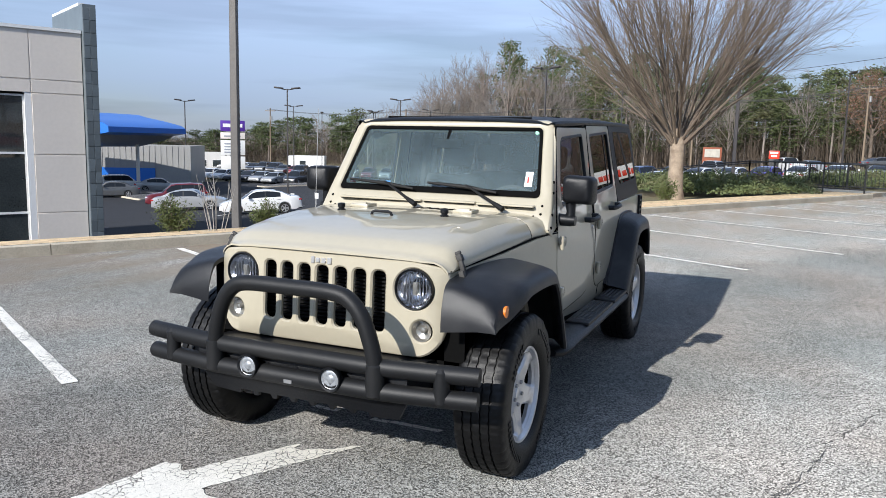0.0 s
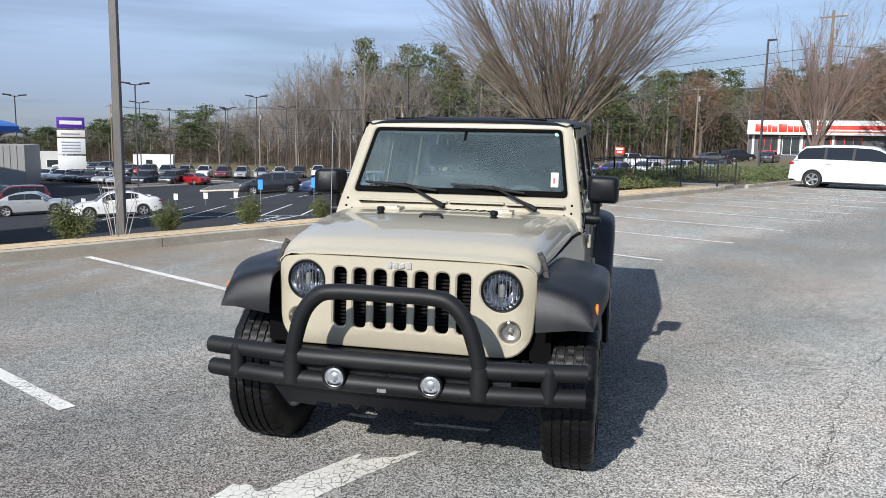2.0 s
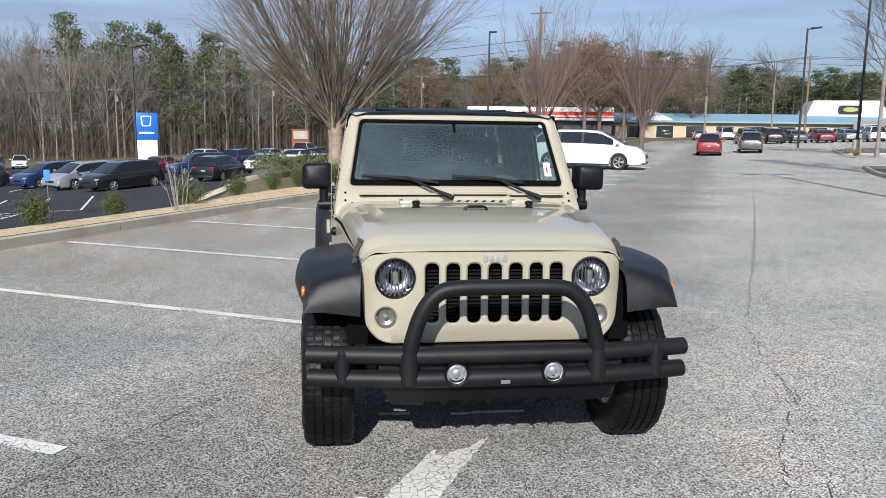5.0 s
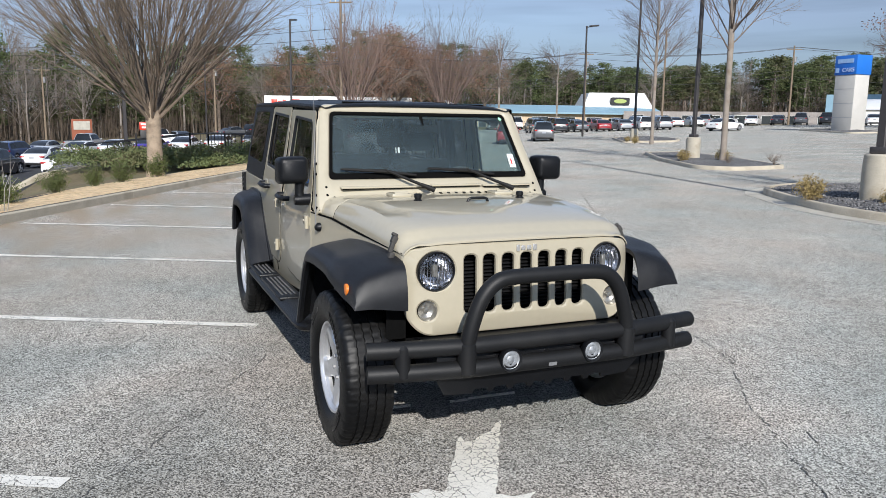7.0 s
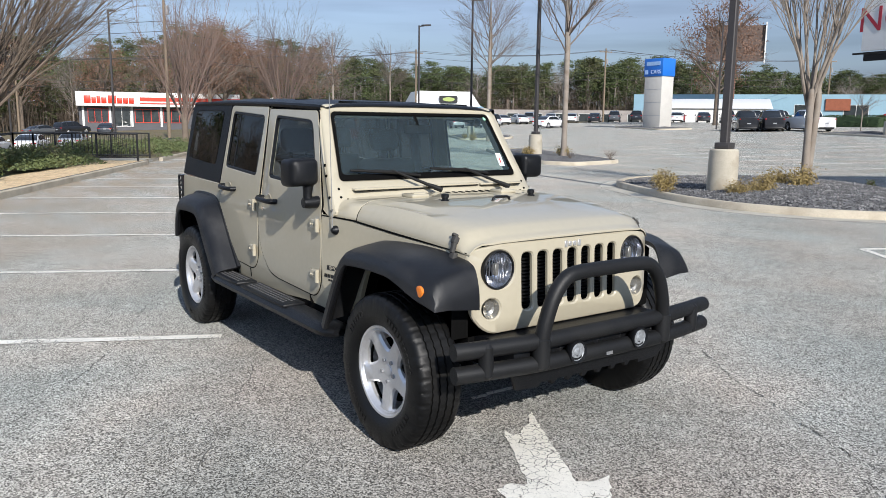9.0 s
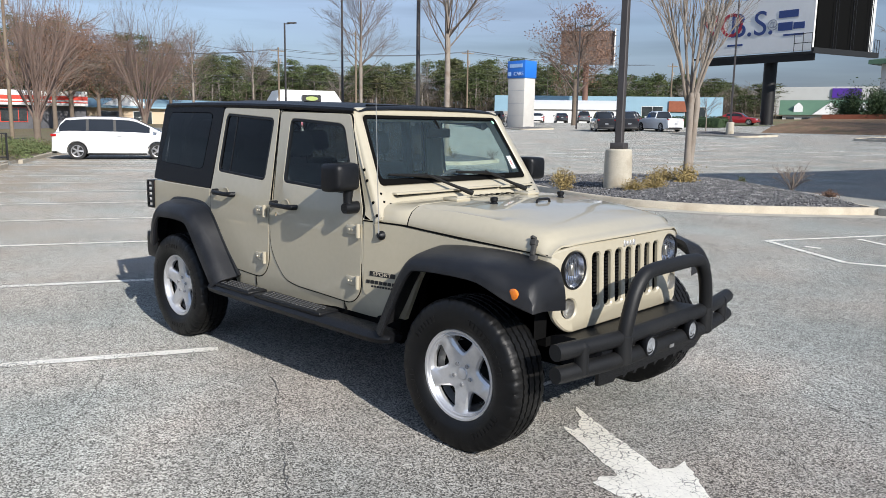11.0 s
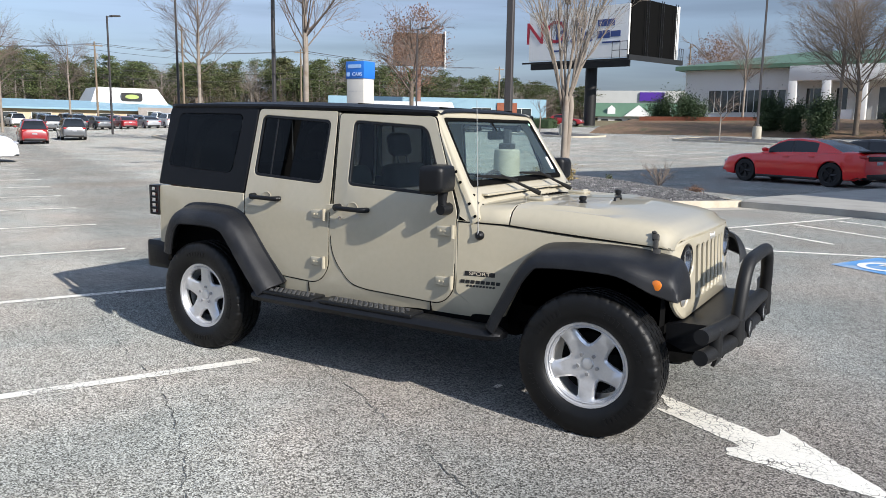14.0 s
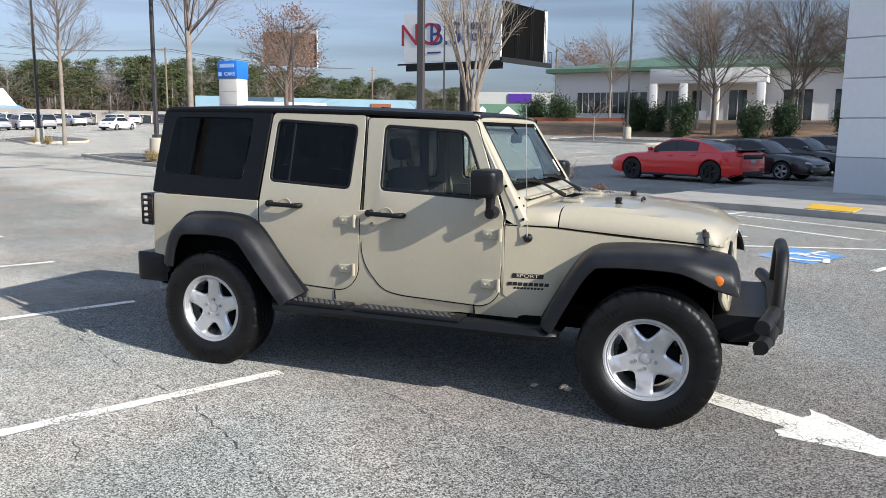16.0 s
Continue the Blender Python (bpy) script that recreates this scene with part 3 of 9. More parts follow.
# kerb of the planting strip, poured in lengths
kerb = tagged(new("kerb"), "weathered concrete kerb along the planting strip", "kerb", kind="structure")


def kerb_length(bm, a, b, h=0.15, w=0.155, gap=0.006, z0=None):
    d = (b - a).normalized()
    n = Vector((-d.y, d.x, 0))
    a, b = a + d * gap, b - d * gap
    sec = [(0, -0.1), (0.012, h - 0.03), (0.035, h - 0.004), (0.06, h), (w - 0.02, h), (w, h - 0.015), (w, -0.1)]
    loft(bm, [[p + n * u + Vector((0, 0, v)) for u, v in sec] for p in (a, b)])


s = -32.0
while s < 24.0:
    bm = bmesh.new()
    a, b = lot(s + 2.8, KERB_R), lot(s, KERB_R)
    kerb_length(bm, a, b)
    part("kerb_stone", bm, M_KERB, kerb, "", 30)
    s += 2.8
s = 26.5
while s < 44:
    bm = bmesh.new()
    kerb_length(bm, lot(s + 2.8, KERB_R, 0), lot(s, KERB_R, 0))
    part("kerb_stone", bm, M_KERB, kerb, "", 30)
    s += 2.8

# ---- the off-road car ----
M_SAND = paint("sand_beige_car_paint", (0.454, 0.410, 0.308), 0.32)
M_SEAT = material("black_seat_cloth", (0.03, 0.03, 0.032), 0.9, 0, 0.2, 10, 0.001, 400)
M_DASH = material("dark_grey_dash", (0.035, 0.036, 0.038), 0.7, 0, 0.15, 6)
M_REFL = material("silvered_reflector", (0.62, 0.62, 0.64), 0.17, 0.97, 0.15, 30)
M_FOG = material("frosted_fog_lens", (0.42, 0.43, 0.44), 0.4, 0.5, 0.5, 60)
M_EMBLEM = material("pale_silver_emblem", (0.68, 0.67, 0.65), 0.3, 0.6, 0.1, 20)
M_SIGNAL = material("grey_signal_reflector", (0.42, 0.40, 0.36), 0.3, 0.7, 0.3, 60)
M_LENS = glass("clear_lens", (0.9, 0.92, 0.94), 0.02)
M_AMBER = material("amber_lens", (0.75, 0.2, 0.02), 0.2, 0, 0.05, 20, coat=0.6)
M_REDLENS = material("red_lens", (0.12, 0.005, 0.005), 0.2, 0, 0.05, 20, coat=0.6)
M_BADGE = material("black_decal", (0.012, 0.012, 0.012), 0.5, 0, 0.05, 20)
M_TOP = material("black_hardtop", (0.0062, 0.0068, 0.0084), 0.42, 0, 0.2, 5, 0.0007, 500, spec=0.20)
M_SATIN = material("black_coated_steel_tube", (0.0095, 0.0098, 0.0105), 0.5, 0.0, 0.25, 9, 0.0005, 500, dirt=(0.014, 0.014, 0.014), spec=0.35)
M_STUD = material("worn_grey_rubber", (0.09, 0.09, 0.09), 0.6, 0, 0.2, 20)
M_CATCH = material("weathered_rubber", (0.045, 0.043, 0.040), 0.75, 0, 0.35, 40, 0.0006, 300)

SIDE = [(0.45, 0.762), (0.56, 0.775), (0.72, 0.788), (0.95, 0.79), (1.10, 0.783), (1.17, 0.772), (1.25, 0.758), (1.72, 0.682), (1.85, 0.66)]


def flank(sg, x, z, d):
    """A point of the car's side; the nose narrows towards the grille."""
    y = lerp(SIDE, z) - lerp([(0.60, 0.0), (0.92, 0.055), (1.86, 0.165)], x)
    return Vector((x, sg * (y - d), z))


def side_part(name, outer, holes, mat, sg, parent, label="", thick=0.03, proud=0.0, edge=0.005, grid=0.13):
    bm = bmesh.new()
    plate(bm, outer, holes, lambda u, v, d: flank(sg, u, v, d - proud), thick, edge, grid)
    return part(name, bm, mat, parent, label, 30)


def front_x(y, z):
    return 1.905 - 0.16 * y * y * 0.6 - 0.05 * (z - 0.65) - 0.9 * max(0.0, abs(y) - 0.54) ** 1.5


def tyre_mesh(bm, r=0.395, w=0.25):
    h = w / 2
    prof = [(0.232, -h + 0.03), (0.245, -h + 0.012), (0.29, -h - 0.003), (0.335, -h), (0.368, -h + 0.006), (r - 0.012, -h + 0.014), (r - 0.003, -h + 0.03)]
    for g in (-0.062, -0.02, 0.022, 0.064):
        prof += [(r, g - 0.006), (r - 0.009, g - 0.004), (r - 0.009, g + 0.004), (r, g + 0.006)]
    prof += [(r - 0.003, h - 0.03), (r - 0.012, h - 0.014), (0.368, h - 0.006), (0.335, h), (0.29, h + 0.003), (0.245, h - 0.012), (0.232, h - 0.03), (0.21, h - 0.05), (0.21, -h + 0.05), (0.232, -h + 0.03)]
    seg = 240
    rings = lathe(bm, prof, seg)
    # zigzag grooves, fine sipes across the ribs and short lugs on the shoulder
    for i, (rr, hh) in enumerate(prof[:-1]):
        for k in range(seg):
            v = rings[i][k]
            f = 1.0
            if abs(hh) > h - 0.035 and rr > 0.365:
                f = 1 - (0.006 / rr if k % 6 == 0 else 0.0)
                if rr < r - 0.005 and k % 12 < 5:
                    v.co.y += 0.003 * (1 if hh > 0 else -1)
            elif abs(hh) <= h - 0.035 and rr > 0.38:
                v.co.y += 0.0016 * (1 if (k // 2) % 2 else -1)
                if rr > 0.39 and (k + 3 * (i // 4)) % 6 == 0:
                    f = 1 - 0.0035 / rr
            elif abs(hh) > h - 0.01 and 0.345 < rr < 0.37 and k % 12 in (1, 2, 3, 4, 5):
                v.co.y += 0.003 * (1 if hh > 0 else -1)
            v.co.x *= f
            v.co.z *= f


def rim_mesh(bm):
    """Five broad flat spokes with windows between them."""
    holes = []
    for k in range(5):
        a0 = radians(90 + 72 * k)
        pts = []
        for rr, da in ((0.198, -23), (0.204, 0), (0.198, 23), (0.130, 13), (0.104, 0), (0.130, -13)):
            a = a0 + radians(da)
            pts.append((rr * math.cos(a), rr * math.sin(a), 0.02 if abs(da) > 1 else 0.06))
        holes.append(rpoly(pts, 0.02, 4))

    def place(u, v, d):
        rr = math.hypot(u, v)
        return Vector((u, lerp([(0, -0.058), (0.07, -0.058), (0.13, -0.072), (0.19, -0.08), (0.215, -0.09)], rr) + d, v))
    plate(bm, circle(0, 0, 0.216, 60), holes, place, 0.032, 0.013)
    lathe(bm, [(0.205, -0.083), (0.210, -0.092), (0.214, -0.086), (0.222, -0.099), (0.233, -0.101), (0.237, -0.095), (0.234, -0.08), (0.215, -0.05), (0.205, 0.0), (0.205, 0.09), (0.232, 0.1), (0.236, 0.105)], 60)


def wheel(parent, x, sg, label=""):
    m = pose(x, 0.79 * sg, 0.39, 0, 0, 0 if sg < 0 else 180) @ pose(0, 0, 0, 0, 38 if x < 0 else 0, 0)
    w = new("wheel")
    w.parent = parent
    w.matrix_basis = m
    bm = bmesh.new()
    tyre_mesh(bm)
    tyre = part("tyre", bm, M_RUBBER, w, "black all-terrain tyre with worn tread")
    # raised sidewall writing, as plain bars
    bm = bmesh.new()
    for a0, n_, dr in ((18, 12, 0.0), (118, 8, 0.0), (205, 12, 0.0), (300, 7, 0.0)):
        for k in range(n_):
            a = radians(a0 + k * 5.2)
            box(bm, (-0.008, -0.1305, 0.292), (0.008, -0.126, 0.322), 0, 1, pose(0, 0, 0, 0, math.degrees(a), 0))
    tagged(part("sidewall_mark", bm, M_RUBBER, tyre), kind="stuff")
    bm = bmesh.new()
    rim_mesh(bm)
    part("rim", bm, M_ALLOY, w, "silver five-spoke alloy rim", 35)
    bm = bmesh.new()
    lathe(bm, [(0.0, -0.067), (0.022, -0.067), (0.03, -0.065), (0.033, -0.060), (0.033, -0.05)], 24)
    part("hub_cap", bm, M_ALLOY, w)
    for k in range(5):
        a = radians(90 + 36 + 72 * k)
        bm = bmesh.new()
        c = (0.057 * math.cos(a), 0, 0.057 * math.sin(a))
        cyl(bm, (c[0], -0.072, c[2]), (c[0], -0.05, c[2]), 0.0105, 0.0115, 6)
        part("lug_nut", bm, M_STEEL, w)
        # near-black ring round the nut: the shade of its pocket put into colour
        bm = bmesh.new()
        lathe(bm, [(0.011, -0.0575), (0.0205, -0.0602), (0.0245, -0.0575)], 14, pose(c[0], 0, c[2]))
        part("lug_pocket_shade", bm, M_DARK, w)
    # disc and calliper are near black: shade behind the spokes put into their colour
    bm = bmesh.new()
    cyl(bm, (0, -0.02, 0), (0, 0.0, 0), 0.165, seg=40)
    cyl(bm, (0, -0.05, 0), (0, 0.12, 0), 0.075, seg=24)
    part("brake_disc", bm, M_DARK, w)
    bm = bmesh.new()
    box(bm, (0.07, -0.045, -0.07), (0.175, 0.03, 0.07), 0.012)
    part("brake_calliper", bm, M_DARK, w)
    return w


def flare(name, path, y_in, parent, sg, nose=9.0):
    """A wheel-arch flare: a shell swept along the arch, with a rounded shoulder, a drop face and a lip; past the nose it ends in a flat face."""
    n = len(path)
    rings = []
    for i in range(n):
        p = Vector(path[i])
        t = Vector(path[min(i + 1, n - 1)]) - Vector(path[max(i - 1, 0)])
        nn = Vector((t.y, -t.x)).normalized()
        yi = y_in(p.x)
        k = 1.0 if nose < 5 else 1.32
        if nose < 5 and p.x > nose - 0.28:
            w = sstep(nose - 0.28, nose - 0.03, p.x)
            nn = nn.lerp(Vector((0.0, -1.0)), w).normalized()
            low = lerp([(1.60, 0.905), (1.70, 0.868), (1.80, 0.828), (1.88, 0.804), (1.936, 0.790)], p.x)
            k = 1 + (max(0.0, p.y - low) / 0.110 - 1) * w
        tuck = 1 - 0.058 * sstep(nose - 0.2, nose + 0.06, p.x)
        ring = []
        for y, d in ((yi - 0.03, 0.0), (yi + 0.02, 0.002), (0.80, 0.014), (0.868, 0.026), (0.912, 0.040), (0.936, 0.060), (0.945, 0.084), (0.948, 0.110), (0.938, 0.116), (0.915, 0.108), (0.9, 0.085), (0.86, 0.045), (yi - 0.03, 0.022)):
            q = p + nn * d * (k if y > yi else 1.0)
            ring.append(Vector((q.x, sg * (y * tuck if y > yi + 0.03 else y), q.y)))
        rings.append(ring)
    bm = bmesh.new()
    loft(bm, rings)
    return part(name, bm, M_FLARE, parent, "black textured plastic flare with faded patches", 30)


def smooth_path(pts, n=4):
    """A rounded line through points."""
    out = []
    for i in range(len(pts) - 1):
        p0, p1, p2, p3 = [Vector(pts[max(0, min(len(pts) - 1, j))]) for j in (i - 1, i, i + 1, i + 2)]
        for k in range(n):
            t = k / n
            out.append(0.5 * (2 * p1 + (p2 - p0) * t + (2 * p0 - 5 * p1 + 4 * p2 - p3) * t * t + (3 * p1 - p0 - 3 * p2 + p3) * t ** 3))
    out.append(Vector(pts[-1]))
    return out


car = thing("off_road_car", "sand-beige off-road car with black hardtop, flares and tubular bumper", "car")
ws_x = lambda z: 0.598 - 0.62 * (z - 1.395)

# body shell under the panels, dark where the gaps show
bm = bmesh.new()
rings = []
for x in (-2.02, -1.2, -0.3, 0.6):
    rings.append([(x, -0.745, 0.50), (x, -0.76, 0.72), (x, -0.76, 1.0), (x, -0.742, 1.13), (x, -0.70, 1.13), (x, -0.70, 0.52), (x, 0.70, 0.52), (x, 0.70, 1.13), (x, 0.742, 1.13), (x, 0.76, 1.0), (x, 0.76, 0.72), (x, 0.745, 0.50)])
loft(bm, rings)
box(bm, (-2.02, -0.72, 0.5), (-1.98, 0.72, 1.13))
box(bm, (0.56, -0.74, 0.5), (0.62, 0.74, 1.1))
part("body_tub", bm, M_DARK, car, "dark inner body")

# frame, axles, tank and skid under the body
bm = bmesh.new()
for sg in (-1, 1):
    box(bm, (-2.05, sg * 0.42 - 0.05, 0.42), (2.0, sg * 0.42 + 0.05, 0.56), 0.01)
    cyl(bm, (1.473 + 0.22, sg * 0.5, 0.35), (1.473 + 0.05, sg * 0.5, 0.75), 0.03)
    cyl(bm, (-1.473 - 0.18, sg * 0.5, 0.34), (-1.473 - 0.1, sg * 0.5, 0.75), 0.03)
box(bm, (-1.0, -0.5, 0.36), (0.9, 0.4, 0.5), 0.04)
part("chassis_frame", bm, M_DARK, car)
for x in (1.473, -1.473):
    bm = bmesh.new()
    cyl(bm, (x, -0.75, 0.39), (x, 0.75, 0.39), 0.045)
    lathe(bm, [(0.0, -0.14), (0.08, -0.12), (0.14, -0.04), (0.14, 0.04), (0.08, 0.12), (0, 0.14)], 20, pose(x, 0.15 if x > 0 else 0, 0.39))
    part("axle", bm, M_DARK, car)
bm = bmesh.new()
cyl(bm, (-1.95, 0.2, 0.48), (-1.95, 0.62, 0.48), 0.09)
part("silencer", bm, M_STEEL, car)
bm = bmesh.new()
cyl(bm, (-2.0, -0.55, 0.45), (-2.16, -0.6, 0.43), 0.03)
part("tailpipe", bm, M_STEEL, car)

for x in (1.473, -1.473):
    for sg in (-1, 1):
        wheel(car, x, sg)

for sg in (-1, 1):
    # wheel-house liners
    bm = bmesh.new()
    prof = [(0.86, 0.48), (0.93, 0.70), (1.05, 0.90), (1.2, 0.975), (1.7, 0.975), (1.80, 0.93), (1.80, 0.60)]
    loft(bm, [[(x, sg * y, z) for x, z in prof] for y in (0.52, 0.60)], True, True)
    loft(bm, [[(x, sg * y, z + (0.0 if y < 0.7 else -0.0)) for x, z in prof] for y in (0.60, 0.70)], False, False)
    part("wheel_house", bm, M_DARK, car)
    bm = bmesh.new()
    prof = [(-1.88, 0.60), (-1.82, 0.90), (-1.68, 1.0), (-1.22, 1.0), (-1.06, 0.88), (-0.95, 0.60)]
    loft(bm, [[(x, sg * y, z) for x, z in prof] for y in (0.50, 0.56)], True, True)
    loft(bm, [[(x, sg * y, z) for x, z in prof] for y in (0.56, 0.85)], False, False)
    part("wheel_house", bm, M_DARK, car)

    # doors and panels
    fd = rpoly([(-0.344, 1.708, 0.03), (-0.348, 0.80, 0.10), (-0.20, 0.612, 0.12), (-0.06, 0.590, 0.03), (0.50, 0.572, 0.10), (0.592, 0.66, 0.12), (0.603, 1.14, 0.03), (0.39, 1.692, 0.03)], 0.03)
    fw = rpoly([(-0.222, 1.662), (-0.228, 1.252), (0.462, 1.222), (0.455, 1.34, 0.05), (0.335, 1.63, 0.06)], 0.04)
    door = side_part("front_door", fd, [fw], M_SAND, sg, car, "sand-beige front door")
    rd = rpoly([(-1.062, 1.738, 0.04), (-1.132, 1.15, 0.02), (-1.132, 1.0, 0.06), (-0.955, 0.67, 0.10), (-0.87, 0.602, 0.08), (-0.47, 0.585, 0.10), (-0.368, 0.69, 0.10), (-0.362, 1.02, 0.02), (-0.360, 1.722, 0.02)], 0.03)
    rw = rpoly([(-1.022, 1.692), (-1.062, 1.280), (-0.448, 1.248), (-0.412, 1.660)], 0.045)
    rdoor = side_part("rear_door", rd, [rw], M_SAND, sg, car, "sand-beige rear door")
    for d, w, gl in ((door, fw, M_GLASSC), (rdoor, rw, M_GLASSD)):
        side_part("window_seal", inset(w, -0.003), [inset(w, 0.016)], M_BLACK, sg, d, "black rubber window seal", 0.02, -0.001, 0.004)
        pane = side_part("window_pane", inset(w, 0.008), [], gl, sg, d, "", 0.004, -0.012, 0)
        pane.visible_shadow = False
    side_part("window_divider", rpoly([(-0.893, 1.682), (-0.922, 1.272), (-0.908, 1.272), (-0.879, 1.682)], 0.002, 1), [], M_BLACK, sg, rdoor, "", 0.02, -0.008, 0.002)
    # handles, lock, hinges
    for d, x0, z0 in ((door, -0.285, 1.108), (rdoor, -1.035, 1.135)):
        hd = new("door_handle")
        hd.parent = d
        bm = bmesh.new()
        y = lerp(SIDE, z0)
        tube(bm, [(x0, sg * (y - 0.01), z0), (x0, sg * (y + 0.035), z0)], 0.022, 16)
        part("lock_barrel", bm, M_BLACK, hd)
        bm = bmesh.new()
        tube(bm, [(x0, sg * (y + 0.034), z0), (x0 + 0.05, sg * (y + 0.05), z0 - 0.001), (x0 + 0.19, sg * (y + 0.05), z0 - 0.004), (x0 + 0.225, sg * (y + 0.03), z0 - 0.005), (x0 + 0.235, sg * (y - 0.01), z0 - 0.005)], [0.016, 0.015, 0.015, 0.018, 0.017], 12)
        part("grip", bm, M_BLACK, hd, "black plastic grip")
        bm = bmesh.new()
        lathe(bm, [(0.0, 0.0008), (0.034, 0.0004), (0.043, -0.0022), (0.047, 0.001)], 24, pose(x0 + 0.115, sg * (y + 0.0012), z0 - 0.006, 0, 0, 0 if sg < 0 else 180))
        part("recess", bm, M_SAND, hd)
    bm = bmesh.new()
    cyl(bm, (-0.268, sg * (lerp(SIDE, 1.04) - 0.01), 1.04), (-0.268, sg * (lerp(SIDE, 1.04) + 0.006), 1.04), 0.012)
    part("key_lock", bm, M_CHROME, door)
    for d, x0, z0 in ((door, 0.54, 1.022), (door, 0.535, 0.718), (rdoor, -0.44, 1.052), (rdoor, -0.445, 0.737)):
        bm = bmesh.new()
        y = lerp(SIDE, z0)
        box(bm, (x0 - 0.065, min(sg * (y - 0.01), sg * (y + 0.016)), z0 - 0.028), (x0 + 0.04, max(sg * (y - 0.01), sg * (y + 0.016)), z0 + 0.028), 0.008)
        for k in (-0.03, 0.0):
            cyl(bm, (x0 + k - 0.005, sg * (y + 0.012), z0), (x0 + k - 0.005, sg * (y + 0.022), z0), 0.008, 0.006, 8)
        cyl(bm, (x0 + 0.05, sg * (y + 0.018), z0 - 0.04), (x0 + 0.05, sg * (y + 0.018), z0 + 0.04), 0.013, seg=12)
        part("hinge", bm, M_SAND, d)

    q = rpoly([(-2.035, 1.163, 0.02), (-2.05, 0.62, 0.02), (-1.9, 0.60, 0.05), (-1.82, 0.92, 0.06), (-1.68, 1.0, 0.06), (-1.22, 1.0, 0.06), (-1.04, 0.86, 0.05), (-0.94, 0.655, 0.02), (-1.138, 1.0, 0.04), (-1.14, 1.148, 0.01)], 0.02)
    side_part("rear_quarter", q, [], M_SAND, sg, car, "", 0.03)
    back = rpoly([(-1.13, 1.02), (-0.80, 0.455), (0.86, 0.44), (0.86, 0.53), (0.62, 0.66), (0.61, 1.10), (-1.13, 1.14)], 0.01, 2)
    side_part("body_side", back, [], M_SAND, sg, car, "", 0.02, -0.004)
    for d, c in ((door, fd), (rdoor, rd)):
        side_part("door_gap", inset(c, -0.0028), [inset(c, 0.0022)], M_DARK, sg, d, "", 0.01, -0.0022, 0.0)
    pl = rpoly([(0.611, 1.085), (0.712, 1.085), (0.70, 1.16), (0.54, 1.40), (0.402, 1.66), (0.396, 1.66), (0.612, 1.145)], 0.004, 2)
    side_part("pillar_side", pl, [], M_SAND, sg, car, "", 0.02, -0.003)
    seam = [(0.612, 1.083), (0.90, 1.078), (1.28, 1.046), (1.815, 1.014)]
    side_part("hood_gap", [Vector((x, z + 0.004)) for x, z in seam] + [Vector((x, z - 0.003)) for x, z in seam[::-1]], [], M_DARK, sg, car, "", 0.012, 0.0022, 0.0)
    bm = bmesh.new()
    box(bm, (-0.92, min(sg * 0.66, sg * 0.75), 0.40), (0.9, max(sg * 0.66, sg * 0.75), 0.54), 0.01)
    part("inner_sill", bm, M_DARK, car)
    side_part("door_pillar", rpoly([(-0.375, 0.70), (-0.325, 0.70), (-0.318, 1.705), (-0.37, 1.715)], 0.005, 2), [], M_SAND, sg, car, "", 0.02, -0.006)
    for xs in (-0.555, 0.42):
        side_part("panel_seam", rpoly([(xs, 0.583), (xs, 0.52), (xs + 0.006, 0.52), (xs + 0.006, 0.583)], 0.001, 1), [], M_DARK, sg, car, "", 0.02, 0.0005, 0.0)
    cw = rpoly([(0.611, 1.09, 0.01), (0.604, 0.66, 0.02), (0.86, 0.46, 0.02), (1.03, 0.82, 0.05), (1.14, 0.98, 0.06), (1.815, 0.98, 0.02), (1.82, 1.009, 0.01), (1.28, 1.042, 0.02), (0.90, 1.074, 0.02)], 0.02)
    side_part("fender_side", cw, [], M_SAND, sg, car, "", 0.03, 0.0, 0.005)

    # flares
    ft = smooth_path([(0.845, 0.545), (0.93, 0.71), (1.03, 0.885), (1.13, 0.9854), (1.25, 1.011), (1.45, 1.018), (1.64, 1.012), (1.79, 0.99), (1.865, 0.974), (1.898, 0.9476), (1.922, 0.89), (1.933, 0.84), (1.936, 0.79)])
    flare("front_flare", ft, lambda x: lerp([(0.85, 0.77), (1.1, 0.70), (1.6, 0.655), (1.78, 0.648), (1.85, 0.662), (1.94, 0.668)], x), car, sg, 1.86)
    rt = smooth_path([(-1.895, 0.70), (-1.865, 0.84), (-1.80, 0.965), (-1.69, 1.045), (-1.52, 1.062), (-1.30, 1.058), (-1.17, 1.030), (-1.07, 0.955), (-0.93, 0.78), (-0.75, 0.565)])
    flare("rear_flare", rt, lambda x: 0.775, car, sg)
    bm = bmesh.new()
    lathe(bm, [(0.0, -0.008), (0.02, -0.007), (0.027, -0.004), (0.029, 0.01)], 20, pose(1.825, sg * 0.901, 0.866, 0, 0, 0 if sg < 0 else 180))
    part("side_marker", bm, M_AMBER, car, "amber side marker lamp")

    # running board with two ribbed treads
    board = new("running_board")
    board.parent = car
    bm = bmesh.new()
    sec = [(0.75, 0.475), (0.80, 0.505), (0.90, 0.508), (0.935, 0.495), (0.95, 0.47), (0.935, 0.44), (0.88, 0.425), (0.78, 0.432)]
    rings = []
    for x, f in ((-0.96, 0.5), (-0.93, 0.9), (-0.85, 1.0), (0.0, 1.0), (0.82, 1.0), (0.92, 0.9), (0.97, 0.5)):
        rings.append([(x, sg * (0.85 + (y - 0.85) * f), 0.468 + (z - 0.468) * f) for y, z in sec])
    loft(bm, rings)
    part("step_bar", bm, M_BLACK, board, "black moulded step bar")
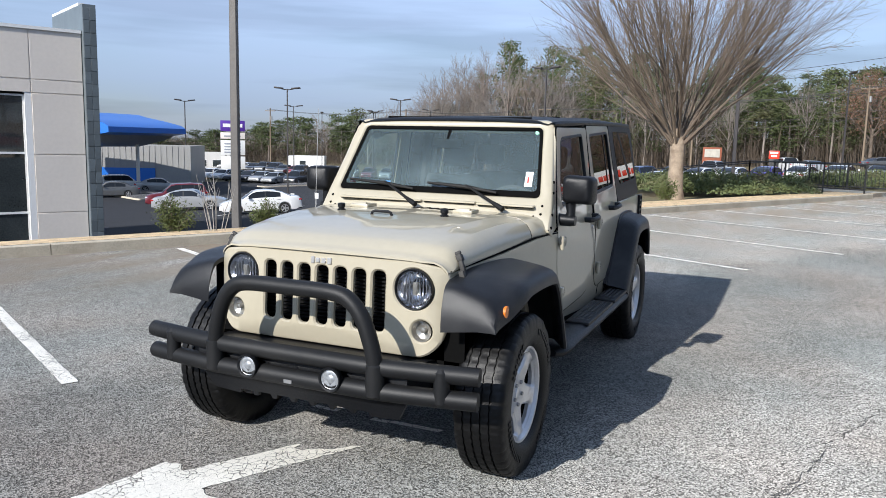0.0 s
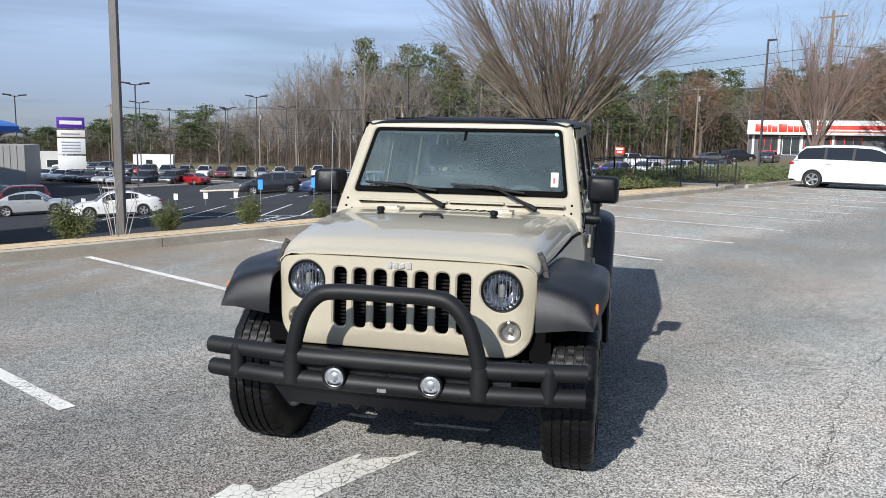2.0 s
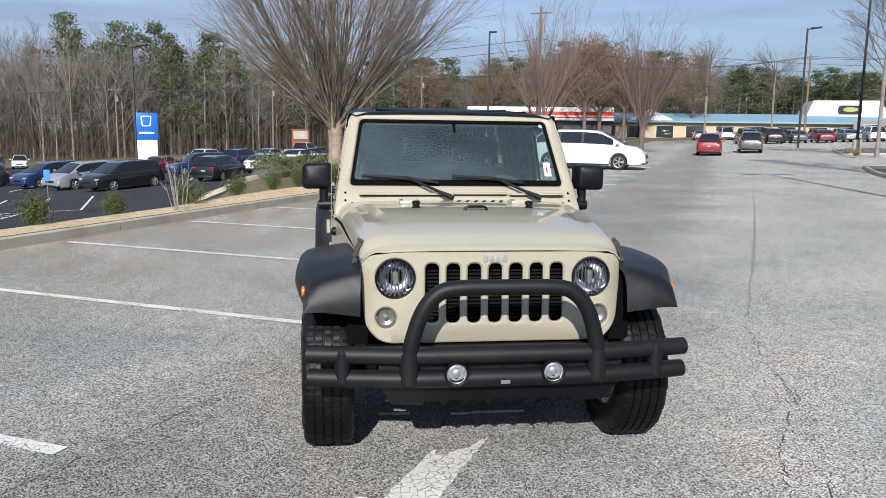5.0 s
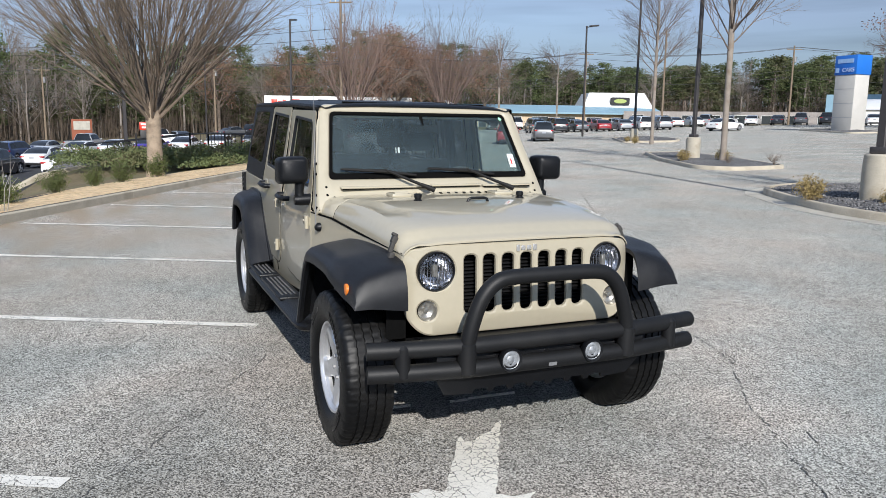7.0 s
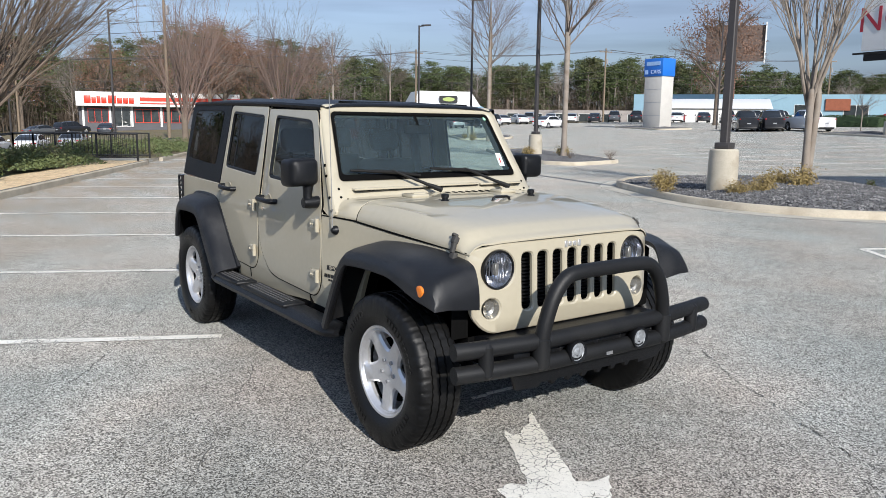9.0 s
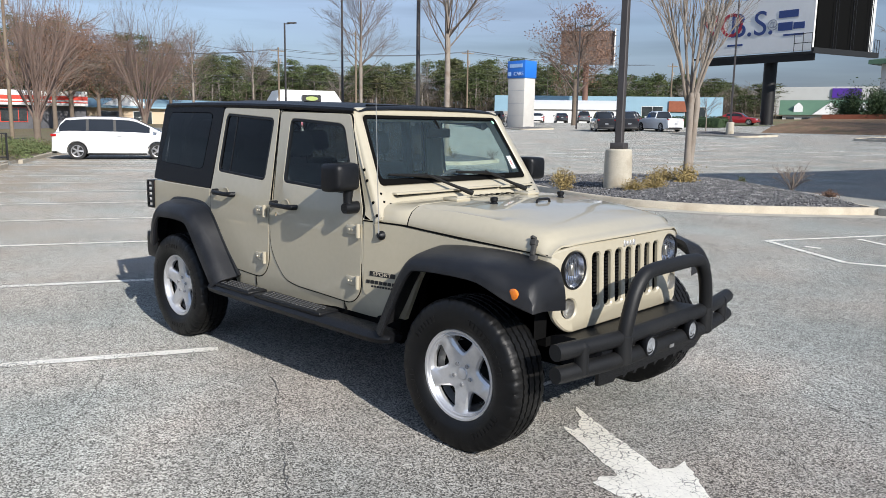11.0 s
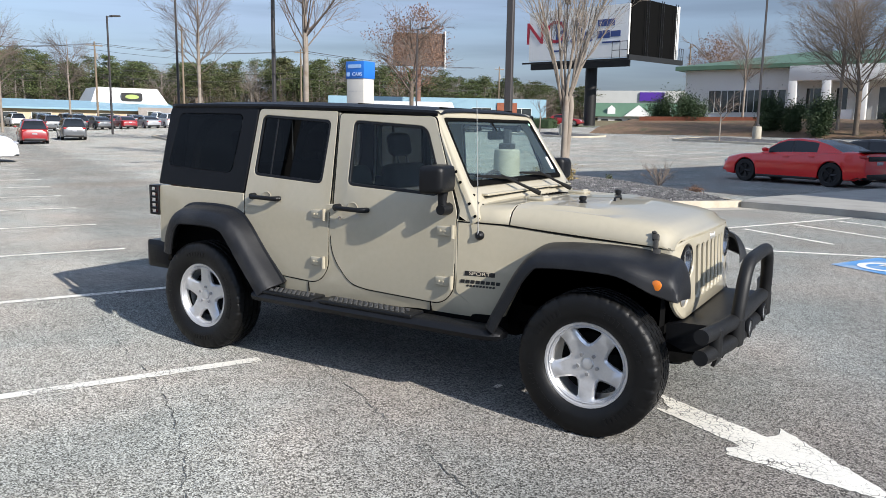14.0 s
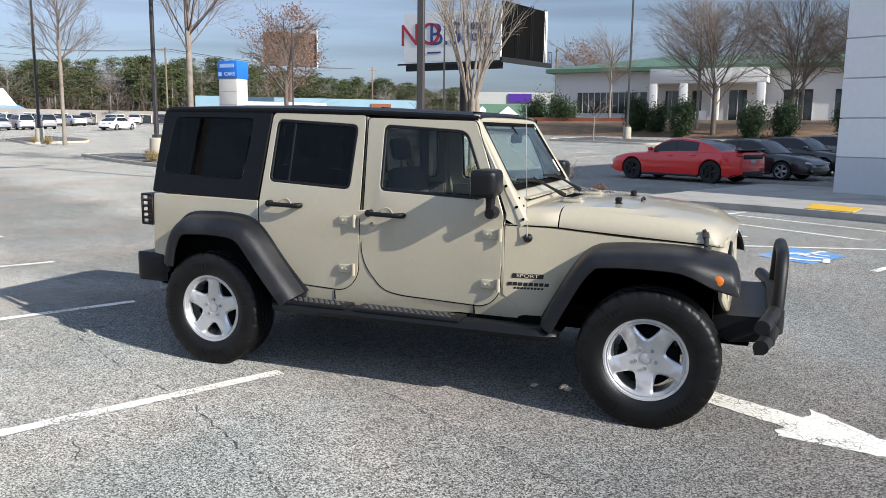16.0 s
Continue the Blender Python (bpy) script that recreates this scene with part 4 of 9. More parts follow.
    for x0, x1 in ((-0.80, -0.44), (-0.28, 0.34)):
        bm = bmesh.new()
        box(bm, (x0 - 0.05, min(sg * 0.79, sg * 0.94), 0.495), (x1 + 0.05, max(sg * 0.79, sg * 0.94), 0.52), 0.01)
        part("tread_pad", bm, M_BLACK, board)
        bm = bmesh.new()
        for r in range(4):
            k = int((x1 - x0) / 0.04)
            for i in range(k):
                x = x0 + (i + 0.5 * (r % 2)) * 0.04
                box(bm, (x, sg * (0.825 + r * 0.028) - 0.006, 0.518), (x + 0.022, sg * (0.825 + r * 0.028) + 0.006, 0.524))
        part("grip_studs", bm, M_STUD, board)
    for x in (-0.7, 0.1, 0.75):
        bm = bmesh.new()
        tube(bm, [(x, sg * 0.5, 0.46), (x, sg * 0.8, 0.45)], 0.018, 8)
        part("bracket", bm, M_DARK, board)

    # mirrors
    mir = new("door_mirror")
    mir.parent = car
    bm = bmesh.new()
    rings = []
    for x, f, g in ((0.455, 0.92, 0.0), (0.458, 0.97, 0.0), (0.50, 1.0, 0.002), (0.56, 0.97, 0.004), (0.59, 0.88, 0.006), (0.602, 0.7, 0.006)):
        c = rpoly([(-0.085, -0.08), (0.1, -0.085), (0.1, 0.08), (-0.085, 0.086)], 0.035, 5)
        rings.append([(x, sg * (0.868 + p.x * f), 1.328 + p.y * f + g) for p in c])
    loft(bm, rings)
    part("housing", bm, M_BLACK, mir, "black plastic mirror housing", 50)
    bm = bmesh.new()
    c = rpoly([(-0.07, -0.066), (0.085, -0.07), (0.085, 0.066), (-0.07, 0.07)], 0.03, 5)
    prism(bm, c, lambda u, v, w: Vector((w, sg * (0.868 + u), 1.328 + v)), 0.452, 0.454)
    part("mirror_glass", bm, M_CHROME, mir)
    bm = bmesh.new()
    tube(bm, [(0.535, sg * 0.83, 1.26), (0.535, sg * 0.835, 1.20), (0.535, sg * 0.83, 1.165)], [0.032, 0.026, 0.03], 14)
    tube(bm, [(0.54, sg * 0.865, 1.152), (0.54, sg * 0.83, 1.152), (0.54, sg * 0.755, 1.155)], [0.03, 0.035, 0.036], 16)
    part("arm", bm, M_BLACK, mir)

    # tail lamp with its guard
    tl = new("tail_lamp")
    tl.parent = car
    bm = bmesh.new()
    box(bm, (-2.10, min(sg * 0.63, sg * 0.775), 0.945), (-2.02, max(sg * 0.63, sg * 0.775), 1.155), 0.01)
    part("lens", bm, M_REDLENS, tl)
    for z in (0.94, 0.982, 1.024, 1.066, 1.108, 1.15):
        bm = bmesh.new()
        box(bm, (-2.135, min(sg * 0.61, sg * 0.795), z - 0.008), (-2.035, max(sg * 0.61, sg * 0.795), z + 0.008), 0.003, 1)
        part("guard_bar", bm, M_BLACK, tl, "black metal guard bar")
    for x in (-2.135, -2.045):
        bm = bmesh.new()
        box(bm, (x, sg * 0.788 - 0.009, 0.94), (x + 0.014, sg * 0.788 + 0.009, 1.15), 0.003, 1)
        part("guard_upright", bm, M_BLACK, tl)

    # hood catch
    catch = new("hood_catch")
    catch.parent = car
    y = 0.655
    for nm, a, b, m in (("bracket", (-0.02, -0.012, -0.022), (0.02, 0.014, 0.022), pose(1.752, sg * (y + 0.008), 0.995, sg * 20, 0, 0)),
                        ("strap", (-0.012, -0.011, -0.03), (0.012, 0.011, 0.03), pose(1.744, sg * (y - 0.002), 1.040, sg * 22, -6, 0)),
                        ("cap", (-0.019, -0.014, -0.017), (0.017, 0.014, 0.017), pose(1.738, sg * (y - 0.016), 1.072, sg * 30, -10, 0)),
                        ("cap_lip", (-0.01, -0.02, -0.008), (0.012, 0.012, 0.008), pose(1.728, sg * (y - 0.026), 1.092, sg * 30, -20, 0))):
        bm = bmesh.new()
        box(bm, a, b, 0.006, 2, m)
        part(nm, bm, M_CATCH, catch)

# hardtop
top = new("hardtop")
top.parent = car
bm = bmesh.new()
rings = []
for x, zt, zd, f in ((0.395, 1.728, 1.692, 0.985), (0.375, 1.740, 1.694, 0.99), (0.30, 1.752, 1.699, 1.0), (-0.3, 1.780, 1.722, 1.0), (-0.9, 1.796, 1.735, 1.0), (-1.5, 1.798, 1.742, 1.0), (-1.92, 1.79, 1.742, 1.0), (-1.975, 1.772, 1.735, 0.985), (-1.99, 1.745, 1.735, 0.97)):
    half = [(0.682, zd), (0.686, zd + 0.016), (0.678, zd + 0.03), (0.64, zt - 0.026), (0.575, zt - 0.013), (0.35, zt - 0.003), (0.0, zt)]
    rings.append([(x, -y * f, z) for y, z in half] + [(x, y * f, z) for y, z in half[-2::-1]])
loft(bm, rings, False, False)
bm2 = bm
part("roof_shell", bm2, M_TOP, top, "black hard roof", 35)
for x in (0.30, -0.34):
    bm = bmesh.new()
    box(bm, (x - 0.006, -0.5, 1.74), (x + 0.006, 0.5, lerp([(-0.34, 1.779), (0.3, 1.752)], x)), 0.002, 1)
    part("roof_joint", bm, M_DARK, top)
bm = bmesh.new()
rings = []
for x, zt in ((0.36, 1.735), (-0.9, 1.79), (-1.95, 1.775)):
    rings.append([(x, -0.66, zt - 0.05), (x, -0.55, zt), (x, 0.55, zt), (x, 0.66, zt - 0.05), (x, 0.55, zt - 0.012), (x, -0.55, zt - 0.012)])
loft(bm, rings)
part("headliner", bm, M_DASH, top)
for sg in (-1, 1):
    o = rpoly([(-1.985, 1.755, 0.05), (-2.05, 1.172, 0.02), (-1.146, 1.148, 0.02), (-1.07, 1.742, 0.01)], 0.02)
    w = rpoly([(-1.875, 1.70), (-1.965, 1.312), (-1.285, 1.282), (-1.215, 1.695)], 0.05)
    q = side_part("top_side", o, [w], M_TOP, sg, top, "black hardtop side")
    pane = side_part("quarter_glass", inset(w, 0.002), [], M_GLASSD, sg, top, "dark tinted quarter window", 0.004, 0.001, 0.0)
    pane.visible_shadow = False
bm = bmesh.new()
c = rpoly([(-0.68, 1.165), (0.68, 1.165), (0.61, 1.76), (-0.61, 1.76)], 0.05)
h = rpoly([(-0.56, 1.23), (0.56, 1.23), (0.52, 1.68), (-0.52, 1.68)], 0.05)
plate(bm, c, [h], lambda u, v, d: Vector((-2.05 + d + 0.11 * (v - 1.165), u, v)), 0.03)
part("tailgate_frame", bm, M_TOP, top)
bm = bmesh.new()
plate(bm, h, [], lambda u, v, d: Vector((-2.045 + d + 0.11 * (v - 1.165), u, v)), 0.004, 0)
part("rear_glass", bm, M_GLASSD, top).visible_shadow = False
bm = bmesh.new()
plate(bm, rpoly([(-0.74, 0.60), (0.74, 0.60), (0.74, 1.16), (-0.74, 1.16)], 0.03), [], lambda u, v, d: Vector((-2.055 + d, u, v)), 0.04)
part("tailgate", bm, M_SAND, car)
bm = bmesh.new()
rings = []
for y, f in ((-0.80, 0.7), (-0.78, 1.0), (0.78, 1.0), (0.80, 0.7)):
    c = rpoly([(-2.20, 0.52), (-1.93, 0.52), (-1.93, 0.73), (-2.20, 0.73)], 0.03, 3)
    rings.append([(-2.065 + (p.x + 2.065) * f, y, 0.625 + (p.y - 0.625) * f) for p in c])
loft(bm, rings)
part("rear_bumper", bm, M_BLACK, car, "black plastic rear bumper")

# windscreen frame and glass
wsf = new("windscreen")
wsf.parent = car
ws = lambda u, v, d: Vector((ws_x(v) - d * 0.85 - 0.05 * u * u, u, v - d * 0.5))
c = rpoly([(-0.773, 1.10, 0.01), (0.773, 1.10, 0.01), (0.754, 1.25, 0.05), (0.664, 1.738, 0.05), (-0.664, 1.738, 0.05), (-0.754, 1.25, 0.05)], 0.02)
h = rpoly([(-0.672, 1.285), (0.672, 1.285), (0.604, 1.690), (-0.604, 1.690)], 0.03)
bm = bmesh.new()
plate(bm, c, [h], ws, 0.084, 0.012)
part("windscreen_frame", bm, M_SAND, wsf, "sand-beige windscreen frame", 50)
bm = bmesh.new()
plate(bm, h, [rpoly([(-0.650, 1.318), (0.650, 1.318), (0.588, 1.672), (-0.588, 1.672)], 0.03)], lambda u, v, d: ws(u, v, d + 0.004), 0.02, 0.002)
part("glass_border", bm, M_DARK, wsf, "black printed glass border")
bm = bmesh.new()
plate(bm, inset(h, 0.02), [], lambda u, v, d: ws(u, v, d + 0.012), 0.004, 0)
part("windscreen_glass", bm, M_GLASSW, wsf, "lightly tinted glass").visible_shadow = False
bm = bmesh.new()
plate(bm, circle(0.575, 1.662, 0.013, 16), [], lambda u, v, d: ws(u, v, d + 0.009), 0.002, 0)
part("inspection_sticker", bm, material("green_white_sticker", (0.35, 0.75, 0.5), 0.5, 0, 0.3, 40), wsf, "small round green and white sticker")
bm = bmesh.new()
plate(bm, rpoly([(0.565, 1.345), (0.61, 1.345), (0.605, 1.43), (0.56, 1.43)], 0.003), [], lambda u, v, d: ws(u, v, d + 0.009), 0.002, 0)
part("price_sticker", bm, material("white_sticker", (0.75, 0.75, 0.75), 0.6, 0, 0.05, 5), wsf, "white sticker with a red bar")
bm = bmesh.new()
plate(bm, rpoly([(0.578, 1.365), (0.588, 1.365), (0.586, 1.40), (0.576, 1.40)], 0.002), [], lambda u, v, d: ws(u, v, d + 0.008), 0.002, 0)
part("sticker_bar", bm, material("red_ink", (0.6, 0.05, 0.04), 0.6), wsf)
for sg in (-1, 1):
    for z in (1.12, 1.19, 1.31, 1.37):
        x = ws_x(z) - 0.05
        bm = bmesh.new()
        y = lerp([(1.10, 0.773), (1.25, 0.754), (1.738, 0.664)], z)
        cyl(bm, (x, sg * (y - 0.008), z), (x, sg * (y + 0.005), z), 0.010, 0.008, 8)
        part("bolt", bm, M_DARK, wsf)
    for u, z in ((0.66, 1.175), (0.70, 1.19), (0.70, 1.235)):
        p = ws(sg * u, z, -0.004)
        bm = bmesh.new()
        cyl(bm, p - Vector((0.02, 0, 0)), p, 0.009, 0.007, 8)
        part("bolt", bm, M_DARK, wsf)
# wipers
M_WIPER = material("black_wiper_coating", (0.008, 0.008, 0.008), 0.6, 0, 0.2, 20, spec=0.25)
for y0, y1, ym in ((-0.05, -0.60, -0.33), (0.50, -0.04, 0.22)):
    wp = new("wiper")
    wp.parent = wsf
    bm = bmesh.new()
    a, b = ws(y0, 1.215, -0.04) + Vector((0.05, 0, -0.02)), ws(ym, 1.325, -0.024)
    tube(bm, [a, a.lerp(b, 0.12), a.lerp(b, 0.3), b], [0.016, 0.016, 0.010, 0.007], 8)
    part("wiper_arm", bm, M_WIPER, wp)
    bm = bmesh.new()
    tube(bm, [ws(y1, 1.335, -0.012), ws(ym, 1.318, -0.016), ws(ym + (ym - y1) * 0.75, 1.295, -0.012)], [0.007, 0.012, 0.007], 6)
    part("wiper_blade", bm, M_WIPER, wp)

# cowl between windscreen and hood; both follow one line across
HZ = [(0.60, 1.196), (0.90, 1.201), (1.2, 1.202), (1.45, 1.187), (1.68, 1.155), (1.80, 1.127), (1.86, 1.10), (1.888, 1.083), (1.898, 1.075)]
HE = [(0.60, 1.086), (0.90, 1.080), (1.30, 1.052), (1.86, 1.014), (1.9, 1.005)]
LIP = [(0.0, 1.089), (0.45, 1.079), (0.55, 1.064), (0.59, 1.050), (0.61, 1.035), (0.63, 1.010)]


def hood_ring(x, drop=0.0):
    hw = lerp([(0.60, 0.772), (0.9, 0.722), (1.86, 0.632), (1.9, 0.624)], x)
    zt, ze = lerp(HZ, x), lerp(HE, x)
    yp = lerp([(0.9, 0.60), (1.5, 0.49), (1.6, 0.47)], x)
    st = 0.022 * (1 - sstep(1.38, 1.56, x)) * sstep(0.92, 1.0, x)
    k = zt - ze
    half = [(hw, ze), (hw + 0.001, ze + 0.12 * k), (hw - 0.008, ze + 0.35 * k), (hw - 0.03, ze + 0.62 * k), (hw - 0.065, ze + 0.8 * k), (yp + 0.035, zt - 0.014 - st), (yp + 0.012, zt - 0.012 - st * 0.85), (yp - 0.02, zt - 0.009), (0.25, zt - 0.002), (0.0, zt)]
    w = sstep(1.80, 1.898, x)
    half = [(y, z + (min(z, lerp(LIP, y)) - z) * w - drop) for y, z in half]
    curve = lambda y: 0.062 * (y / 0.62) ** 2 * sstep(1.7, 1.898, x)
    return [(x - curve(y), -y, z) for y, z in half] + [(x - curve(y), y, z) for y, z in half[-2::-1]]


bm = bmesh.new()
loft(bm, [hood_ring(x, d) for x, d in ((0.60, 0.0), (0.70, 0.0), (0.80, 0.0), (0.9145, 0.0), (0.916, 0.003))], False, False)
part("cowl", bm, M_SAND, car, "sand-beige cowl panel", 50)
# a near-black strip added under the seam so that the gap looks dark
bm = bmesh.new()
loft(bm, [[(x, y * 0.992, z - 0.005) for x, y, z in hood_ring(s)] for s in (0.90, 0.92, 0.945)], False, False)
part("hood_seam_strip", bm, M_DARK, car, "near-black strip added under the hood seam to darken it", 50)
for i in range(7):
    bm = bmesh.new()
    y = -0.02 + i * 0.052
    box(bm, (-0.04, -0.009, 0.0), (0.04, 0.009, 0.004), 0.002, 1, pose(0.815, y, lerp(HZ, 0.815) - 0.0015, 0, 0, -18))
    part("vent_slot", bm, M_DARK, car)
for y in (-0.33, 0.33):
    bm = bmesh.new()
    box(bm, (0.86, y - 0.06, 1.195), (0.98, y + 0.06, 1.216), 0.008)
    cyl(bm, (0.955, y - 0.04, 1.214), (0.955, y + 0.04, 1.214), 0.012, seg=10)
    part("hood_hinge", bm, M_SAND, car)

# stepped ledge under the windscreen
for y0, y1, z in ((-0.62, -0.05, 1.234), (-0.04, 0.30, 1.238), (0.31, 0.66, 1.234)):
    bm = bmesh.new()
    x = ws_x(z) - 0.02
    box(bm, (x - 0.02, y0, z - 0.006), (x + 0.045, y1, z + 0.006), 0.003, 1)
    part("cowl_ledge", bm, M_SAND, car)
    bm = bmesh.new()
    box(bm, (x - 0.02, y0 + 0.01, z - 0.011), (x + 0.040, y1 - 0.01, z - 0.0065))
    part("ledge_gap", bm, M_DARK, car)

# hood
bm = bmesh.new()
loft(bm, [hood_ring(x, d) for x, d in ((0.9235, 0.003), (0.925, 0.0), (0.95, 0.0), (1.0, 0.0), (1.1, 0.0), (1.2, 0.0), (1.3, 0.0), (1.4, 0.0), (1.47, 0.0), (1.53, 0.0), (1.6, 0.0), (1.68, 0.0), (1.74, 0.0), (1.80, 0.0), (1.84, 0.0), (1.87, 0.0), (1.888, 0.0), (1.898, 0.0), (1.8985, 0.008))], False, False)
part("hood", bm, M_SAND, car, "sand-beige hood with a raised centre", 30)
for y in (-0.315, 0.32):
    bm = bmesh.new()
    lathe(bm, [(0.024, 1.185), (0.024, 1.202), (0.017, 1.206), (0.017, 1.212), (0.022, 1.216), (0.022, 1.232), (0.016, 1.237), (0.0, 1.238)], 14, pose(1.197, y, 0), "z")
    part("rubber_stop", bm, M_BLACK, car)
bm = bmesh.new()
tube(bm, [(1.305, -0.062, 1.192), (1.305, -0.055, 1.21), (1.305, -0.04, 1.215), (1.305, 0.04, 1.215), (1.305, 0.055, 1.21), (1.305, 0.062, 1.192)], 0.008, 8)
part("windscreen_catch", bm, M_BLACK, car)

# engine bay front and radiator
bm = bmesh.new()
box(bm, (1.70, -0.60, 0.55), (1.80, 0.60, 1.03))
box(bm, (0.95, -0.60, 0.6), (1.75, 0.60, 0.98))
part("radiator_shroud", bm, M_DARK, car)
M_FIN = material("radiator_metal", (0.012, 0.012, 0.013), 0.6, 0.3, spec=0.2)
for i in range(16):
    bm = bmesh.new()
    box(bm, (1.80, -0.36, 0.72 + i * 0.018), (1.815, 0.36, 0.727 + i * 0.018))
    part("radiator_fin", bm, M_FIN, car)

# grille
outline = rpoly([(-0.634, 0.93, 0.05), (-0.616, 0.70, 0.1), (-0.54, 0.622, 0.1), (0.54, 0.622, 0.1), (0.616, 0.70, 0.1), (0.634, 0.93, 0.05), (0.628, 1.030, 0.09), (0.47, 1.055, 0.1), (0.0, 1.066, 0.2), (-0.47, 1.055, 0.1), (-0.628, 1.030, 0.09)], 0.05, 6)
slots = [rpoly([(k * 0.1 - 0.033, 0.718), (k * 0.1 + 0.033, 0.718), (k * 0.1 + 0.033, 1.003), (k * 0.1 - 0.033, 1.003)], 0.03, 5) for k in range(-3, 4)]
rounds = [circle(s * 0.472, 0.93, 0.094, 32) for s in (-1, 1)] + [circle(s * 0.516, 0.743, 0.05, 20) for s in (-1, 1)]
bm = bmesh.new()
plate(bm, outline, slots + rounds, lambda u, v, d: Vector((front_x(u, v) - d, u, v)), 0.024, 0.008, 0.08)
part("grille", bm, M_SAND, car, "sand-beige grille with seven upright slots", 35)
for s in (-1, 1):
    hl = new("headlight")
    hl.parent = car
    xo = front_x(0.472, 0.93)
    R = pose(xo, s * 0.472, 0.93, 0, 0, 90)
    bm = bmesh.new()
    lathe(bm, [(0.0965, 0.03), (0.096, -0.001), (0.092, -0.005), (0.088, -0.002), (0.086, 0.02)], 36, R)
    part("bezel", bm, M_BLACK, hl, "black round bezel")
    bm = bmesh.new()
    lathe(bm, [(0.086, 0.005), (0.080, 0.03), (0.06, 0.06), (0.03, 0.075), (0.018, 0.078), (0.018, 0.04), (0.0, 0.036)], 36, R)
    for k in range(-4, 5):
        h = math.sqrt(max(0.0, 0.078 ** 2 - (k * 0.017) ** 2))
        if h > 0.02:
            cyl(bm, (xo - 0.032, s * 0.472 + k * 0.017, 0.93 - h), (xo - 0.032, s * 0.472 + k * 0.017, 0.93 + h), 0.003, seg=6)
    part("reflector", bm, M_REFL, hl, "faceted chrome reflector")
    bm = bmesh.new()
    box(bm, (xo - 0.036, s * 0.472 - 0.012, 0.93 - 0.03), (xo - 0.014, s * 0.472 + 0.012, 0.93 + 0.03), 0.004, 1)
    part("bulb_shield", bm, M_SIGNAL, hl)
    bm = bmesh.new()
    lathe(bm, [(0.085, 0.0), (0.07, -0.008), (0.04, -0.014), (0.0001, -0.016)], 36, R)
    part("lens", bm, M_LENS, hl).visible_shadow = False
    ti = new("turn_signal")
    ti.parent = car
    xo = front_x(0.516, 0.743)
    R = pose(xo, s * 0.516, 0.743, 0, 0, 90)
    bm = bmesh.new()
    lathe(bm, [(0.049, 0.004), (0.04, 0.03), (0.012, 0.045), (0.012, 0.02), (0.0, 0.018)], 24, R)
    part("reflector", bm, M_SIGNAL, ti)
    bm = bmesh.new()
    lathe(bm, [(0.049, 0.0), (0.03, -0.008), (0.0001, -0.011)], 24, R)
    part("lens", bm, M_LENS, ti).visible_shadow = False
# emblem drawn as plain shapes
bm = bmesh.new()
for y, w, h in ((-0.050, 0.012, 0.034), (-0.022, 0.016, 0.024), (0.010, 0.016, 0.024), (0.042, 0.016, 0.032)):
    x = front_x(y, 1.028)
    box(bm, (x - 0.004, y - w / 2 - 0.004, 1.026 - h / 2), (x + 0.006, y + w / 2 + 0.004, 1.026 + h / 2), 0.003, 1)
part("emblem", bm, M_EMBLEM, car, "small raised metal emblem")

# front bumper of tubes
fb = new("front_bumper")
fb.parent = car


def swept(z, half, back, x0):
    pts = []
    for k in range(25):
        y = -half + 2 * half * k / 24
        b = max(0.0, abs(y) - 0.38)
        pts.append((x0 - back * (b / (half - 0.38)) ** 1.3, y, z))
    return pts


bm = bmesh.new()
tube(bm, swept(0.632, 0.875, 0.07, 2.125), 0.040, 16)
part("upper_tube", bm, M_SATIN, fb, "black coated upper tube")
bm = bmesh.new()
tube(bm, swept(0.525, 0.87, 0.07, 2.125), 0.040, 16)
part("lower_tube", bm, M_SATIN, fb, "black coated lower tube")
bm = bmesh.new()
hoop = smooth_path([(2.135, -0.428, 0.632), (2.14, -0.412, 0.72), (2.145, -0.372, 0.835), (2.148, -0.31, 0.912), (2.15, -0.225, 0.94), (2.15, 0.0, 0.943), (2.15, 0.225, 0.94), (2.148, 0.31, 0.912), (2.145, 0.372, 0.835), (2.14, 0.412, 0.72), (2.135, 0.428, 0.632)], 6)
tube(bm, hoop, 0.036, 16)
part("bull_bar", bm, M_SATIN, fb, "black coated tubular hoop")
for y, r in ((-0.72, 0.034), (-0.428, 0.043), (0.428, 0.043), (0.72, 0.034)):
    bm = bmesh.new()
    x = 2.125 - 0.07 * (max(0.0, abs(y) - 0.38) / 0.49) ** 1.3 + 0.012
    tube(bm, [(x, y, 0.498), (x, y, 0.512), (x, y, 0.575), (x, y, 0.645), (x, y, 0.66)], [r * 0.6, r, r * 1.02, r, r * 0.6], 14)
    part("tube_joint", bm, M_SATIN, fb)
for y in (-0.22, 0.22):
    fg = new("fog_lamp")
    fg.parent = fb
    R = pose(2.168, y, 0.558, 0, 0, 90)
    bm = bmesh.new()
    lathe(bm, [(0.0, 0.06), (0.03, 0.055), (0.052, 0.03), (0.056, 0.0), (0.053, -0.006), (0.046, -0.004), (0.044, 0.004)], 28, R)
    part("casing", bm, M_BLACK, fg)
    bm = bmesh.new()
    lathe(bm, [(0.046, 0.002), (0.038, 0.006), (0.03, 0.003), (0.02, 0.006), (0.012, 0.002), (0.0001, 0.001)], 28, R)
    part("reflector", bm, M_FOG, fg)
    bm = bmesh.new()
    lathe(bm, [(0.046, -0.001), (0.03, -0.007), (0.0001, -0.01)], 28, R)
    part("lens", bm, M_LENS, fg).visible_shadow = False
bm = bmesh.new()
